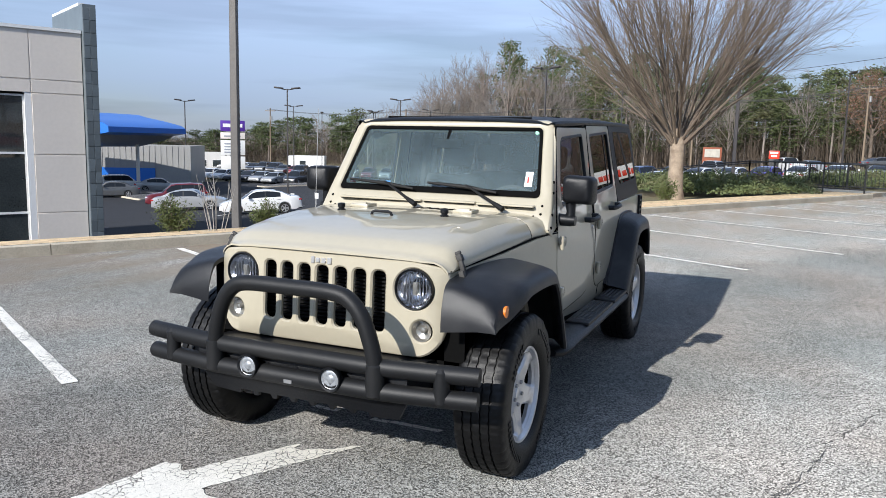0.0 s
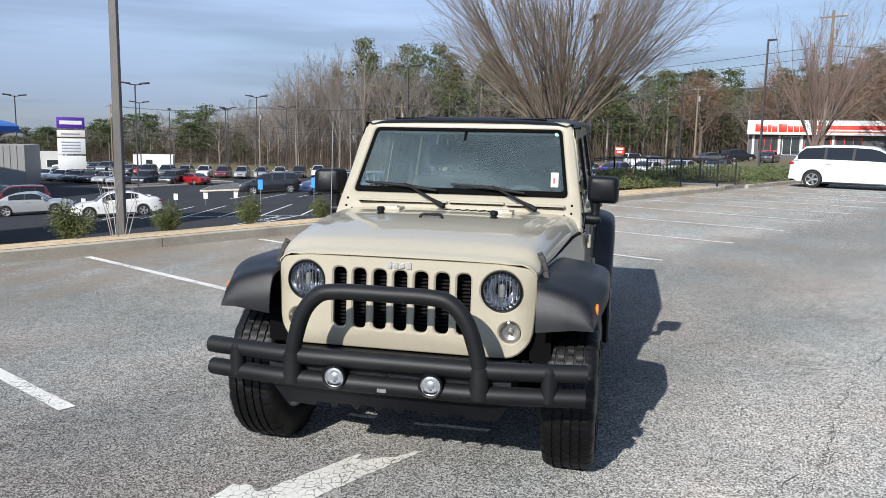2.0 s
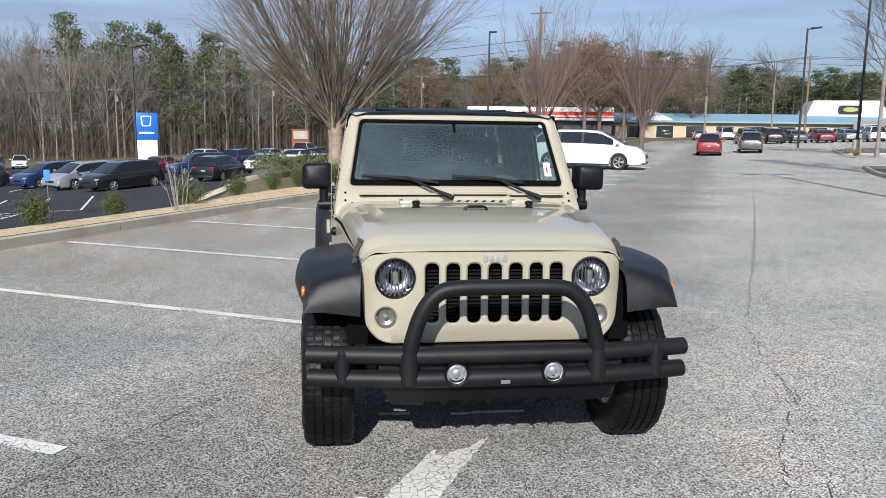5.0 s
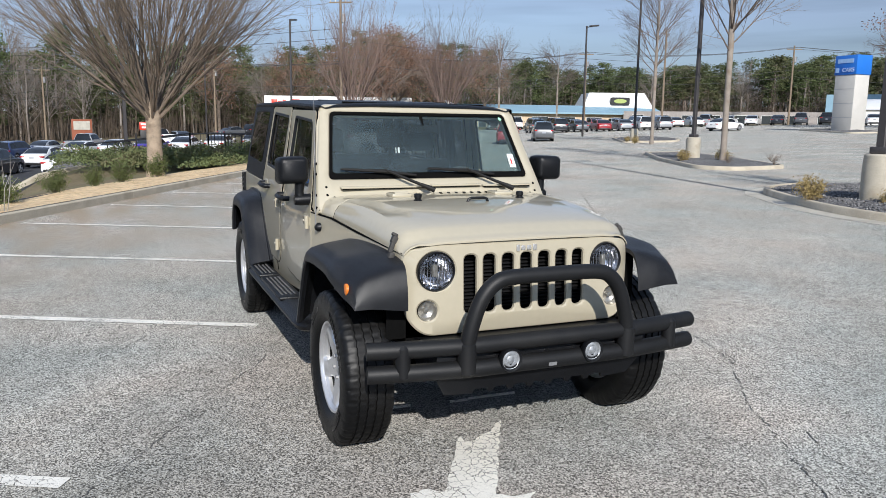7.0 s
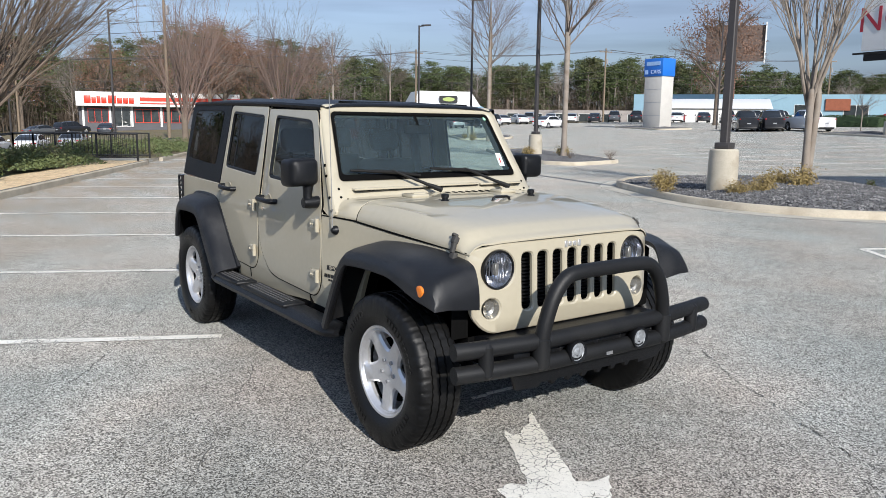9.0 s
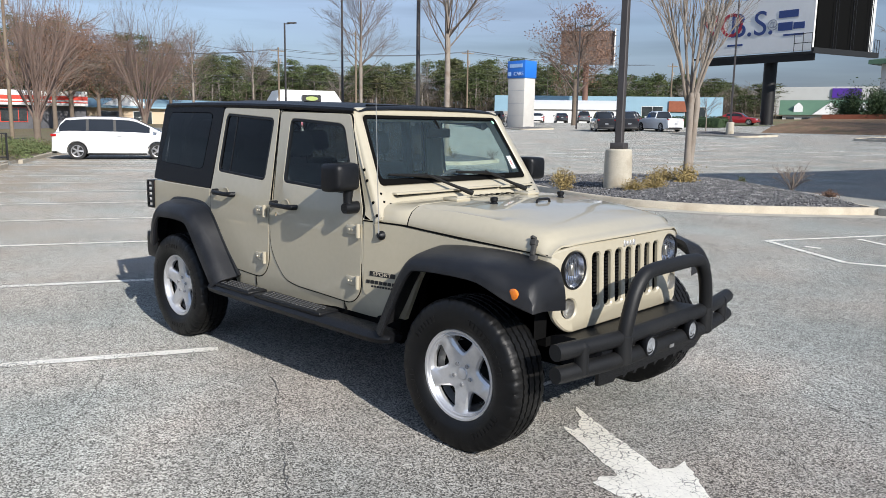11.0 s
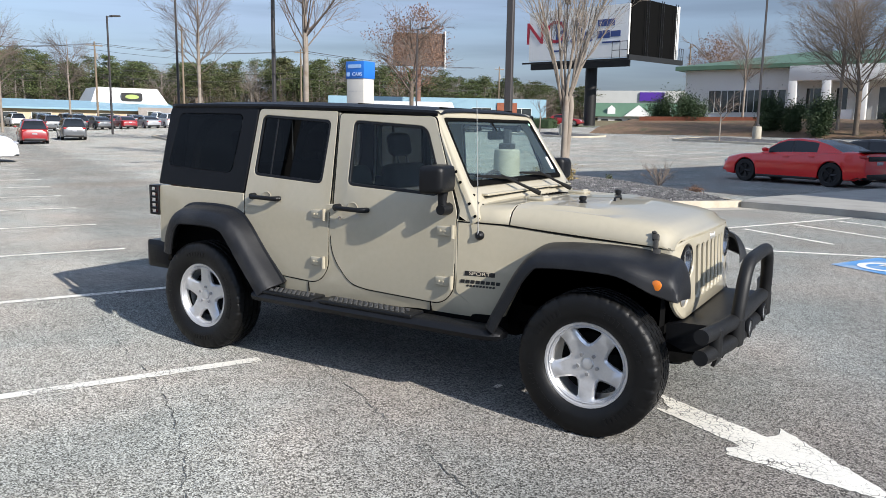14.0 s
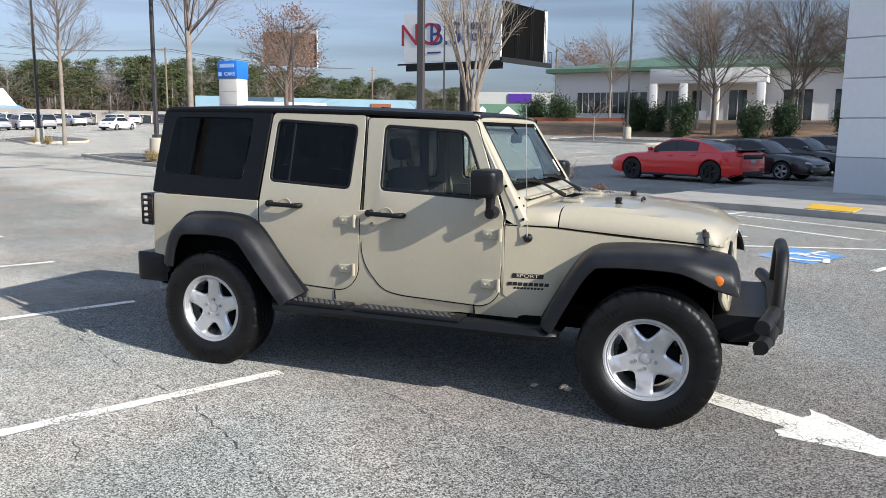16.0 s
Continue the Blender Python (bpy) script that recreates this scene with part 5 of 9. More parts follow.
plate(bm, rpoly([(-0.40, 0.55), (0.40, 0.55), (0.40, 0.65), (-0.40, 0.65)], 0.01), [rpoly([(a, 0.585 + k * 0.014), (b, 0.585 + k * 0.014), (b, 0.593 + k * 0.014), (a, 0.593 + k * 0.014)], 0.002, 1) for k in range(3) for a, b in ((-0.38, -0.27), (-0.15, -0.01), (0.01, 0.15), (0.27, 0.38))], lambda u, v, d: Vector((2.10 - d, u, v - 0.028)), 0.02)
part("vent_panel", bm, M_BLACK, fb)
bm = bmesh.new()
loft(bm, [[(x, y, z) for x, z in ((1.80, 0.60), (1.88, 0.615), (2.08, 0.62), (2.10, 0.58), (2.08, 0.48), (1.90, 0.46), (1.80, 0.50))] for y in (-0.56, -0.3, 0.3, 0.56)])
part("bumper_core", bm, M_BLACK, fb, "black plastic bumper deck")
bm = bmesh.new()
notch = [(-0.55, 0.47), (-0.50, 0.385), (-0.36, 0.375)]
for k in range(-3, 4):
    c = k * 0.105
    notch += [(c - 0.042, 0.375), (c - 0.034, 0.398), (c + 0.034, 0.398), (c + 0.042, 0.375)]
notch += [(0.36, 0.375), (0.50, 0.385), (0.55, 0.47), (0.4, 0.525), (-0.4, 0.525)]
prism(bm, [Vector(p) for p in notch], lambda u, v, w: Vector((w - 0.35 * (0.525 - v), u, v)), 2.08, 2.10)
part("skid_plate", bm, M_BLACK, fb, "black notched skid plate", 20)
bm = bmesh.new()
box(bm, (2.162, -0.02, 0.508), (2.168, 0.022, 0.524))
part("maker_plate", bm, M_STEEL, fb)

# decals on the fender side, as plain bars
def decal(x0, x1, z0, z1, n, gap):
    for k in range(n):
        a_, b_ = x0 + (x1 - x0) * k / n, x0 + (x1 - x0) * (k + 1) / n - gap
        bm = bmesh.new()
        plate(bm, rpoly([(a_, z0), (b_, z0), (b_ + 0.003, z1), (a_ + 0.003, z1)], 0.002, 1), [], lambda u, v, d: flank(-1, u, v, d - 0.0018), 0.002, 0)
        part("decal_bar", bm, M_BADGE, car)


decal(0.662, 0.846, 0.768, 0.795, 1, 0.0)
decal(0.636, 0.884, 0.722, 0.742, 8, 0.006)
decal(0.672, 0.852, 0.701, 0.713, 9, 0.005)
bm = bmesh.new()
lathe(bm, [(0.0, -0.003), (0.02, -0.003), (0.024, 0.0), (0.024, 0.01)], 20, pose(0.86, 0.728, 0.92, 0, 0, 180))
part("round_badge", bm, M_CHROME, car)
# aerial on the cowl side
an = new("aerial")
an.parent = car
bm = bmesh.new()
tube(bm, [(0.75, -0.74, 1.01), (0.75, -0.775, 1.01), (0.75, -0.79, 1.012)], [0.028, 0.026, 0.014], 14)
part("aerial_base", bm, M_BLACK, an)
bm = bmesh.new()
tube(bm, [(0.75, -0.785, 1.01), (0.748, -0.785, 1.10), (0.72, -0.78, 1.78)], [0.005, 0.0025, 0.0018], 6)
part("aerial_rod", bm, M_STEEL, an)

# inside
cabin = new("cabin")
cabin.parent = car
bm = bmesh.new()
rings = []
for y in (-0.66, 0.66):
    rings.append([(x, y, z) for x, z in ((0.60, 0.75), (0.60, 1.20), (0.55, 1.225), (0.34, 1.21), (0.27, 1.17), (0.27, 1.0), (0.36, 0.8))])
loft(bm, rings)
part("dashboard", bm, M_DASH, cabin, "dark grey dashboard")
bm = bmesh.new()
ring = []
for k in range(33):
    a = 2 * math.pi * k / 32
    ring.append((0.17 + 0.07 * math.sin(a), 0.37 + 0.185 * math.cos(a), 1.14 + 0.172 * math.sin(a)))
tube(bm, ring, 0.016, 8, False)
tube(bm, [(0.17, 0.19, 1.14), (0.18, 0.37, 1.13), (0.17, 0.55, 1.14)], 0.02, 8)
tube(bm, [(0.18, 0.37, 1.13), (0.35, 0.37, 1.08)], 0.035, 8)
part("steering_wheel", bm, M_DASH, cabin)


def seat(x, y, w, bench=False):
    st = new("rear_bench" if bench else "front_seat")
    st.parent = cabin
    bm = bmesh.new()
    box(bm, (x - 0.22, y - w, 0.68), (x + 0.28, y + w, 0.86), 0.05, 3)
    part("cushion", bm, M_SEAT, st)
    bm = bmesh.new()
    box(bm, (-0.07, -w, 0.0), (0.07, w, 0.56), 0.06, 3, pose(x - 0.22, y, 0.80, 0, -14, 0))
    part("backrest", bm, M_SEAT, st)
    for hy in ((-0.42, 0.42) if bench else (0,)):
        bm = bmesh.new()
        box(bm, (-0.05, -0.125, 0.62), (0.05, 0.125, 0.80), 0.05, 3, pose(x - 0.22, y + hy, 0.80, 0, -14, 0))
        for k in (-0.06, 0.06):
            cyl(bm, (x - 0.22 - 0.13, y + hy + k, 1.33), (x - 0.22 - 0.16, y + hy + k, 1.45), 0.007, seg=8)
        part("head_restraint", bm, M_SEAT, st)


seat(-0.22, 0.37, 0.25)
seat(-0.22, -0.37, 0.25)
seat(-1.08, 0.0, 0.60, True)
bm = bmesh.new()
for sg in (-1, 1):
    tube(bm, smooth_path([(0.33, sg * 0.575, 1.63), (0.1, sg * 0.575, 1.68), (-0.5, sg * 0.57, 1.70), (-1.4, sg * 0.57, 1.70), (-1.75, sg * 0.57, 1.60), (-1.9, sg * 0.57, 1.2)]), 0.035, 8)
    tube(bm, [(-0.5, sg * 0.57, 1.70), (-0.52, sg * 0.63, 1.3), (-0.52, sg * 0.66, 0.9)], 0.04, 8)
tube(bm, [(-0.5, -0.57, 1.70), (-0.5, 0.57, 1.70)], 0.035, 8)
part("roll_bar", bm, M_SEAT, cabin, "black padded roll bar")
bm = bmesh.new()
box(bm, (0.425, -0.105, 1.55), (0.45, 0.105, 1.61), 0.012, 2)
cyl(bm, (0.44, 0, 1.6), (0.40, 0, 1.66), 0.012, seg=8)
part("rear_view_mirror", bm, M_DARK, cabin)
bm = bmesh.new()
box(bm, (-1.95, -0.68, 0.60), (0.6, 0.68, 0.66))
part("cabin_floor", bm, M_SEAT, cabin)
for sg in (-1, 1):
    for x0, x1 in ((-0.30, 0.55), (-1.1, -0.38)):
        bm = bmesh.new()
        box(bm, (x0, min(sg * 0.70, sg * 0.735), 0.66), (x1, max(sg * 0.70, sg * 0.735), 1.21), 0.01)
        part("door_trim", bm, M_DASH, cabin)

# ---- plants ----
M_BARK = material("grey_brown_bark", (0.165, 0.13, 0.10), 0.9, 0, 0.3, 3, 0.004, 40)
M_BARKPALE = material("pale_smooth_bark", (0.28, 0.24, 0.20), 0.85, 0, 0.3, 4, 0.002, 30, dirt=(0.2, 0.15, 0.11))
M_TRUNKTAN = material("pale_tan_bark", (0.33, 0.26, 0.19), 0.9, 0, 0.45, 7, 0.010, 22, dirt=(0.19, 0.14, 0.10))
M_BARKRED = material("reddish_twigs", (0.19, 0.135, 0.112), 0.9, 0, 0.25, 3)
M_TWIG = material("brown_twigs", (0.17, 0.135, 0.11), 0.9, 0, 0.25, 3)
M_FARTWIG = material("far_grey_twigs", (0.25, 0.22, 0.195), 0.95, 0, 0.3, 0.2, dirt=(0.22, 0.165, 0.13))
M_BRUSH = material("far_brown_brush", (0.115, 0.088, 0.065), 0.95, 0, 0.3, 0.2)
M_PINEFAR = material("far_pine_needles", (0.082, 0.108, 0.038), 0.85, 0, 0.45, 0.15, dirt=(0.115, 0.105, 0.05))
M_JUNIPER = material("juniper_green", (0.115, 0.145, 0.055), 0.8, 0, 0.45, 2.0, dirt=(0.14, 0.11, 0.06))
M_BUSH = material("olive_shrub_leaves", (0.085, 0.105, 0.028), 0.7, 0, 0.4, 3.0)
M_YELLOW = material("yellowed_shrub_leaves", (0.30, 0.225, 0.09), 0.8, 0, 0.4, 3.0)
M_HEDGE = material("dark_evergreen_leaves", (0.025, 0.05, 0.015), 0.7, 0, 0.4, 2.0)
M_BROWNLEAF = material("dry_oak_leaves", (0.21, 0.12, 0.08), 0.85, 0, 0.3, 2.0)


class Soup:
    """Collects points and faces for one large mesh."""

    def __init__(self):
        self.v, self.f, self.n = [], [], 0

    def tube(self, pts, rad, sides):
        pts = np.asarray(pts, float)
        n = len(pts)
        d = np.gradient(pts, axis=0)
        d /= np.linalg.norm(d, axis=1)[:, None] + 1e-9
        ref = np.array([0.31, 0.87, 0.38])
        a = np.cross(d, ref)
        a /= np.linalg.norm(a, axis=1)[:, None] + 1e-9
        b = np.cross(d, a)
        ang = np.arange(sides) * 2 * np.pi / sides
        ring = pts[:, None] + (a[:, None] * np.cos(ang)[None, :, None] + b[:, None] * np.sin(ang)[None, :, None]) * np.asarray(rad)[:, None, None]
        self.v.append(ring.reshape(-1, 3))
        for i in range(n - 1):
            for k in range(sides):
                p, q = self.n + i * sides + k, self.n + i * sides + (k + 1) % sides
                self.f.append((p, q, q + sides, p + sides))
        self.n += n * sides

    def blades(self, centres, size, rng, squash=1.0, up=0.0):
        """Small leaf-shaped quads at random turns."""
        c = np.asarray(centres, float)
        m = len(c)
        a = rng.normal(size=(m, 3))
        a[:, 2] = a[:, 2] * squash + up
        a /= np.linalg.norm(a, axis=1)[:, None]
        b = np.cross(a, rng.normal(size=(m, 3)))
        b /= np.linalg.norm(b, axis=1)[:, None]
        s = size * rng.uniform(0.6, 1.4, (m, 1))
        q = np.stack([c - a * s * 0.5, c + b * s * 0.22, c + a * s * 0.5, c - b * s * 0.22], 1)
        self.v.append(q.reshape(-1, 3))
        self.f += [(self.n + 4 * i, self.n + 4 * i + 1, self.n + 4 * i + 2, self.n + 4 * i + 3) for i in range(m)]
        self.n += 4 * m

    def add(self, v, f, m):
        """A turned, moved copy of other points."""
        v = np.asarray(v) @ np.array(m.to_3x3()).T + np.array(m.translation)
        self.v.append(v)
        self.f.append(np.asarray(f) + self.n)
        self.n += len(v)

    def arrays(self):
        return np.concatenate(self.v)

    def make(self, name, mat, parent=None, smooth=0):
        return raw(name, np.concatenate(self.v).tolist(), self.f, mat, parent, smooth)


def quads(name, v, f, mat):
    """A mesh of quads straight from arrays."""
    me = bpy.data.meshes.new(name)
    me.vertices.add(len(v))
    me.vertices.foreach_set("co", np.asarray(v, np.float32).ravel())
    f = np.asarray(f, np.int32)
    me.loops.add(f.size)
    me.loops.foreach_set("vertex_index", f.ravel())
    me.polygons.add(len(f))
    me.polygons.foreach_set("loop_start", np.arange(len(f), dtype=np.int32) * 4)
    me.update(calc_edges=True)
    me.materials.append(mat)
    return new(name, me)


def limb(soup, rng, p, d, length, r, level, spec, tips=None):
    """One branch and, along it, its twigs. spec: per level (kids, angle, length share, radius share, lift, sides, from)."""
    kids, ang, ls, rs_, lift, sides, frm = spec[level]
    n = 2 if level + 1 >= len(spec) else 5 if level == 0 else 4 if level == 1 else 3
    pts, dirs = [np.array(p)], []
    d = np.array(d, float)
    for i in range(n - 1):
        d = d + rng.normal(size=3) * (0.05 + 0.025 * level) + np.array([0, 0, lift])
        d /= np.linalg.norm(d)
        dirs.append(d.copy())
        pts.append(pts[-1] + d * length / (n - 1))
    end = 0.45 if level < len(spec) - 1 else 0.3
    soup.tube(pts, [r * (1 - (1 - end) * i / (n - 1)) for i in range(n)], sides)
    if level + 1 >= len(spec):
        if tips is not None:
            tips += pts[1:]
        return
    for k in range(kids):
        t = frm + (1 - frm) * (k + rng.uniform(0.2, 1.0)) / kids
        t = min(t, 0.999)
        i = min(int(t * (n - 1)), n - 2)
        q = pts[i] + (pts[i + 1] - pts[i]) * (t * (n - 1) - i)
        side = np.cross(dirs[i], rng.normal(size=3))
        side /= np.linalg.norm(side) + 1e-9
        a = radians(ang) * rng.uniform(0.55, 1.35)
        nd = dirs[i] * math.cos(a) + side * math.sin(a)
        limb(soup, rng, q, nd, length * ls * rng.uniform(0.7, 1.2) * (1.15 - 0.4 * t), max(r * rs_ * (1 - 0.45 * t), 0.004), level + 1, spec, tips)


def bare_tree(name, label, seed, trunk_h, trunk_r, limbs, spread, length, spec, mat_trunk, mat_twig, flare=1.25, lean=0.0, stems=1, group="trees"):
    """A leafless tree: a trunk that divides into limbs, and limbs into twigs."""
    rng = np.random.default_rng(seed)
    t = thing(name, label, "tree", group)
    so = Soup()
    for s_ in range(stems):
        off = np.array([rng.uniform(-1, 1), rng.uniform(-1, 1), 0]) * (0.1 if stems > 1 else 0)
        top = off * 2.5 + np.array([lean * trunk_h, 0, trunk_h])
        so.tube([off + (0, 0, -0.2), off + (0, 0, 0.05), off + (0, 0, 0.3), (off + top) / 2 + (0, 0, 0.1), top, top + (0, 0, 0.25)], [trunk_r * flare, trunk_r * flare, trunk_r * 1.05, trunk_r * 0.95, trunk_r * 0.98, trunk_r * 0.6], 12)
    so.make("trunk", mat_trunk, t, 60)
    cr = Soup()
    for k in range(limbs):
        a = 2 * math.pi * (k + rng.uniform(-0.3, 0.3)) * 0.382
        tilt = radians(spread[0] + (spread[1] - spread[0]) * math.sqrt((k + 0.5) / limbs))
        d = (math.sin(tilt) * math.cos(a), math.sin(tilt) * math.sin(a), math.cos(tilt))
        h = trunk_h * rng.uniform(*spread[2])
        base = np.array([lean * h, 0, h]) + np.array(d) * np.array([1, 1, 0]) * trunk_r * 0.5
        limb(cr, rng, base, d, length * rng.uniform(0.85, 1.1), trunk_r * spread[3], 0, spec)
    cr.make("crown", mat_twig, t)
    return t


def shrub(name, label, seed, w, h, mat, leaf, count, group="shrubs", upright=0.3, gap=0.55):
    """A low bush: stems from the ground and many small leaves with an uneven outline."""
    rng = np.random.default_rng(seed)
    t = thing(name, label, "shrub", group)
    so, lv = Soup(), Soup()
    c = []
    for k in range(14):
        a, b = rng.uniform(0, 2 * math.pi), rng.uniform(0.1, 1)
        tip = np.array([math.cos(a) * w * b * 0.5, math.sin(a) * w * b * 0.5, h * rng.uniform(0.6, 1.05) * (1 - 0.35 * b * b)])
        so.tube([(0, 0, -0.05), tip * (0.4, 0.4, 0.5), tip], [0.012, 0.008, 0.004], 4)
        m = count // 14
        u = rng.uniform(0.25, 1.0, (m, 1))
        c.append(tip * u + rng.normal(size=(m, 3)) * (w * 0.1, w * 0.1, h * 0.1))
    c = np.concatenate(c)
    c[:, 2] = np.abs(c[:, 2])
    lv.blades(c, leaf, rng, 1.0, upright)
    so.make("twig_frame", M_TWIG, t)
    lv.make("leaves", mat, t)
    return t


def place(tmpl, pts, rng=None, smin=0.85, smax=1.15, dz=0.0):
    """Copies of a plant at (x, y) places, each turned and sized a little differently."""
    rnd = random.Random(len(pts) * 7 + int(pts[0][0] * 10))
    first = True
    for p in pts:
        m = pose(p[0], p[1], ground(p[0], p[1]) + dz + (p[2] if len(p) > 2 else 0), 0, 0, rnd.uniform(0, 360))
        k = rnd.uniform(smin, smax)
        if first:
            tmpl.matrix_basis = m
            tmpl.scale = (k, k, k)
            first = False
        else:
            c = copy_thing(tmpl, m)
            c.scale = (k, k, k)


# the broad vase-shaped tree by the kerb
zel = bare_tree("shade_tree", "large leafless vase-shaped tree in the straw-mulched strip", 11, 1.75, 0.215, 34, (2, 50, (0.78, 1.0), 0.19), 4.4,
                [(8, 15, 0.62, 0.50, 0.012, 6, 0.12), (7, 18, 0.56, 0.44, 0.025, 4, 0.12), (4, 24, 0.5, 0.5, 0.02, 3, 0.15), (0, 0, 0, 0, 0.01, 3, 0)], M_TRUNKTAN, M_BARK)
zel.matrix_basis = pose(-18.35, -0.95, 0.1)
zel.scale = (1.0, 1.0, 1.0)

# reddish trees further along
redt = bare_tree("young_street_tree", "leafless reddish-brown upright tree beyond the lot", 5, 1.9, 0.2, 17, (2, 31, (0.5, 1.0), 0.25), 5.9,
                 [(6, 18, 0.56, 0.5, 0.03, 5, 0.1), (5, 22, 0.52, 0.5, 0.03, 3, 0.1), (5, 27, 0.5, 0.6, 0.02, 3, 0.1), (0, 0, 0, 0, 0, 3, 0)], M_BARK, M_BARKRED)
place(redt, [(-43.2, 11.8), (-52.4, 22.3)], None, 0.98, 1.06)

# open trees on the islands
isl = bare_tree("island_tree", "slender leafless tree with grey bark on a kerbed island", 8, 4.7, 0.12, 24, (14, 58, (0.85, 1.85), 0.27), 2.9,
                [(6, 26, 0.6, 0.5, 0.04, 5, 0.15), (5, 30, 0.55, 0.55, 0.04, 3, 0.15), (5, 34, 0.5, 0.6, 0.02, 3, 0.15), (0, 0, 0, 0, 0, 3, 0)], M_BARKPALE, M_TWIG)
so = Soup()
so.tube([(0, 0, 4.6), (0.05, 0, 6.4), (-0.05, 0.05, 8.4), (0, 0, 10.6)], [0.125, 0.09, 0.055, 0.015], 8)
so.make("leader", M_BARKPALE, isl)
place(isl, [(-20.4, 21.6, 0.2), (-42.6, 35.0, 0.15), (-84.0, 51.4), (-77.3, 39.5), (-13.5, 83.0), (-3.0, 66.9), (5.5, 70.0)], None, 0.97, 1.1)

# several-stemmed tree on the near island
myr = bare_tree("crape_myrtle", "leafless several-stemmed tree with smooth pale bark on an island", 21, 2.0, 0.085, 10, (3, 22, (0.75, 1.0), 0.52), 3.1,
                [(5, 14, 0.62, 0.55, 0.015, 7, 0.25), (5, 18, 0.6, 0.55, 0.015, 4, 0.2), (4, 24, 0.55, 0.6, 0.01, 3, 0.2), (0, 0, 0, 0, 0, 3, 0)], M_BARKPALE, M_BARKPALE, 1.25, 0.0, 2)
myr.matrix_basis = pose(-5.25, 14.75, 0.25)

# bare trees by the office, wide and grey
off = bare_tree("broad_bare_tree", "broad leafless grey tree on the bank before the office", 33, 2.6, 0.13, 30, (8, 66, (0.6, 1.9), 0.24), 3.6,
                [(7, 26, 0.6, 0.5, 0.02, 5, 0.12), (7, 30, 0.55, 0.5, 0.02, 3, 0.12), (6, 34, 0.5, 0.6, 0, 3, 0.12), (0, 0, 0, 0, 0, 3, 0)], M_BARK, M_TWIG)
place(off, [(-1.5, 64.5), (4.6, 67.0), (10.5, 66.0), (15.0, 70.0)], None, 1.45, 1.65)
sml = bare_tree("sapling", "small leafless young tree on a kerbed island", 41, 1.6, 0.05, 9, (20, 60, (0.7, 1.4), 0.5), 1.5,
                [(4, 28, 0.6, 0.6, 0.01, 4, 0.2), (4, 32, 0.6, 0.6, 0, 3, 0.2), (0, 0, 0, 0, 0, 3, 0)], M_BARKPALE, M_TWIG)
place(sml, [(-9.3, 52.7, 0.15), (-27.5, 62.0, 0.1)], None, 0.95, 1.05)
# oak that keeps its dry leaves
oak = bare_tree("dry_leaved_oak", "oak still holding dry reddish-brown leaves", 51, 4.2, 0.22, 16, (10, 62, (0.6, 1.9), 0.4), 4.2,
                [(5, 28, 0.6, 0.5, 0.01, 5, 0.2), (5, 32, 0.55, 0.5, 0.01, 3, 0.2), (4, 34, 0.5, 0.6, 0, 3, 0.2), (0, 0, 0, 0, 0, 3, 0)], M_BARK, M_TWIG)
rng = np.random.default_rng(3)
lv = Soup()
# leaves in uneven clumps with gaps between them
a, b, c = rng.uniform(0, 2 * np.pi, 85), np.sqrt(rng.uniform(0, 1, 85)), rng.uniform(0, 1, 85)
rad = 4.5 * np.sin(np.clip(c, 0.12, 0.95) * np.pi) ** 0.6 * b * rng.uniform(0.75, 1.12, 85)
mid = np.stack([rad * np.cos(a), rad * np.sin(a), 3.9 + c * 7.6], 1)[rng.integers(0, 85, 5600)]
lv.blades(mid + rng.normal(size=(5600, 3)) * (0.5, 0.5, 0.38), 0.2, rng)
lv.make("leaves", M_BROWNLEAF, oak)
place(oak, [(-53.1, 78.5), (-24.0, 118.0), (-128.0, 34.0), (-126.0, 42.0), (-131.0, 26.0), (-124.0, 60.0), (-134.0, 14.0), (-110.5, 38.5), (-113.5, 43.5), (-107.0, 35.0), (-119.0, 49.0)], None, 1.1, 1.35)

# shrubs of the straw strip, evergreen clumps by the office, yellowed plants on the islands
sh = shrub("olive_shrub", "small olive-green shrub in the straw-mulched strip", 2, 0.75, 0.55, M_BUSH, 0.042, 2600)
place(sh, [tuple(lot(s, -8.45)[:2]) for s in (0.95, 2.6, 4.25, 5.95)] + [tuple(lot(s, -8.5)[:2]) for s in (9.8, 11.4, 12.6, 14.6, 8.0)], None, 0.8, 1.1, 0.1)
ev = shrub("rounded_evergreen", "dense dark evergreen bush below the office bank", 4, 2.7, 3.0, M_HEDGE, 0.17, 9000, "evergreen bushes", 0.2)
place(ev, [(-8.2, 66.5), (-6.3, 66.0), (-4.0, 64.0), (1.5, 62.0), (4.0, 62.5), (8.5, 61.0)], None, 0.85, 1.2, -0.1)
tall = shrub("tall_evergreen", "tall dense dark evergreen bush below the office bank", 5, 3.4, 4.4, M_HEDGE, 0.19, 9000, "evergreen bushes", 0.2)
place(tall, [(-21.0, 79.0), (-17.6, 77.0), (-18.5, 80.0)], None, 0.95, 1.1, -0.5)
ye = shrub("yellowed_shrub", "low yellowed shrub on a gravel island", 6, 0.8, 0.5, M_YELLOW, 0.05, 1900)
place(ye, [(-6.6, 11.4), (-4.7, 12.1), (-21.6, 20.6), (-23.6, 22.6), (-20.6, 21.8), (-45.0, 34.5), (-42.0, 33.0), (-4.9, 11.6), (-5.0, 14.1), (-5.6, 14.2), (-6.0, 12.6)], None, 0.7, 1.2, 0.15)
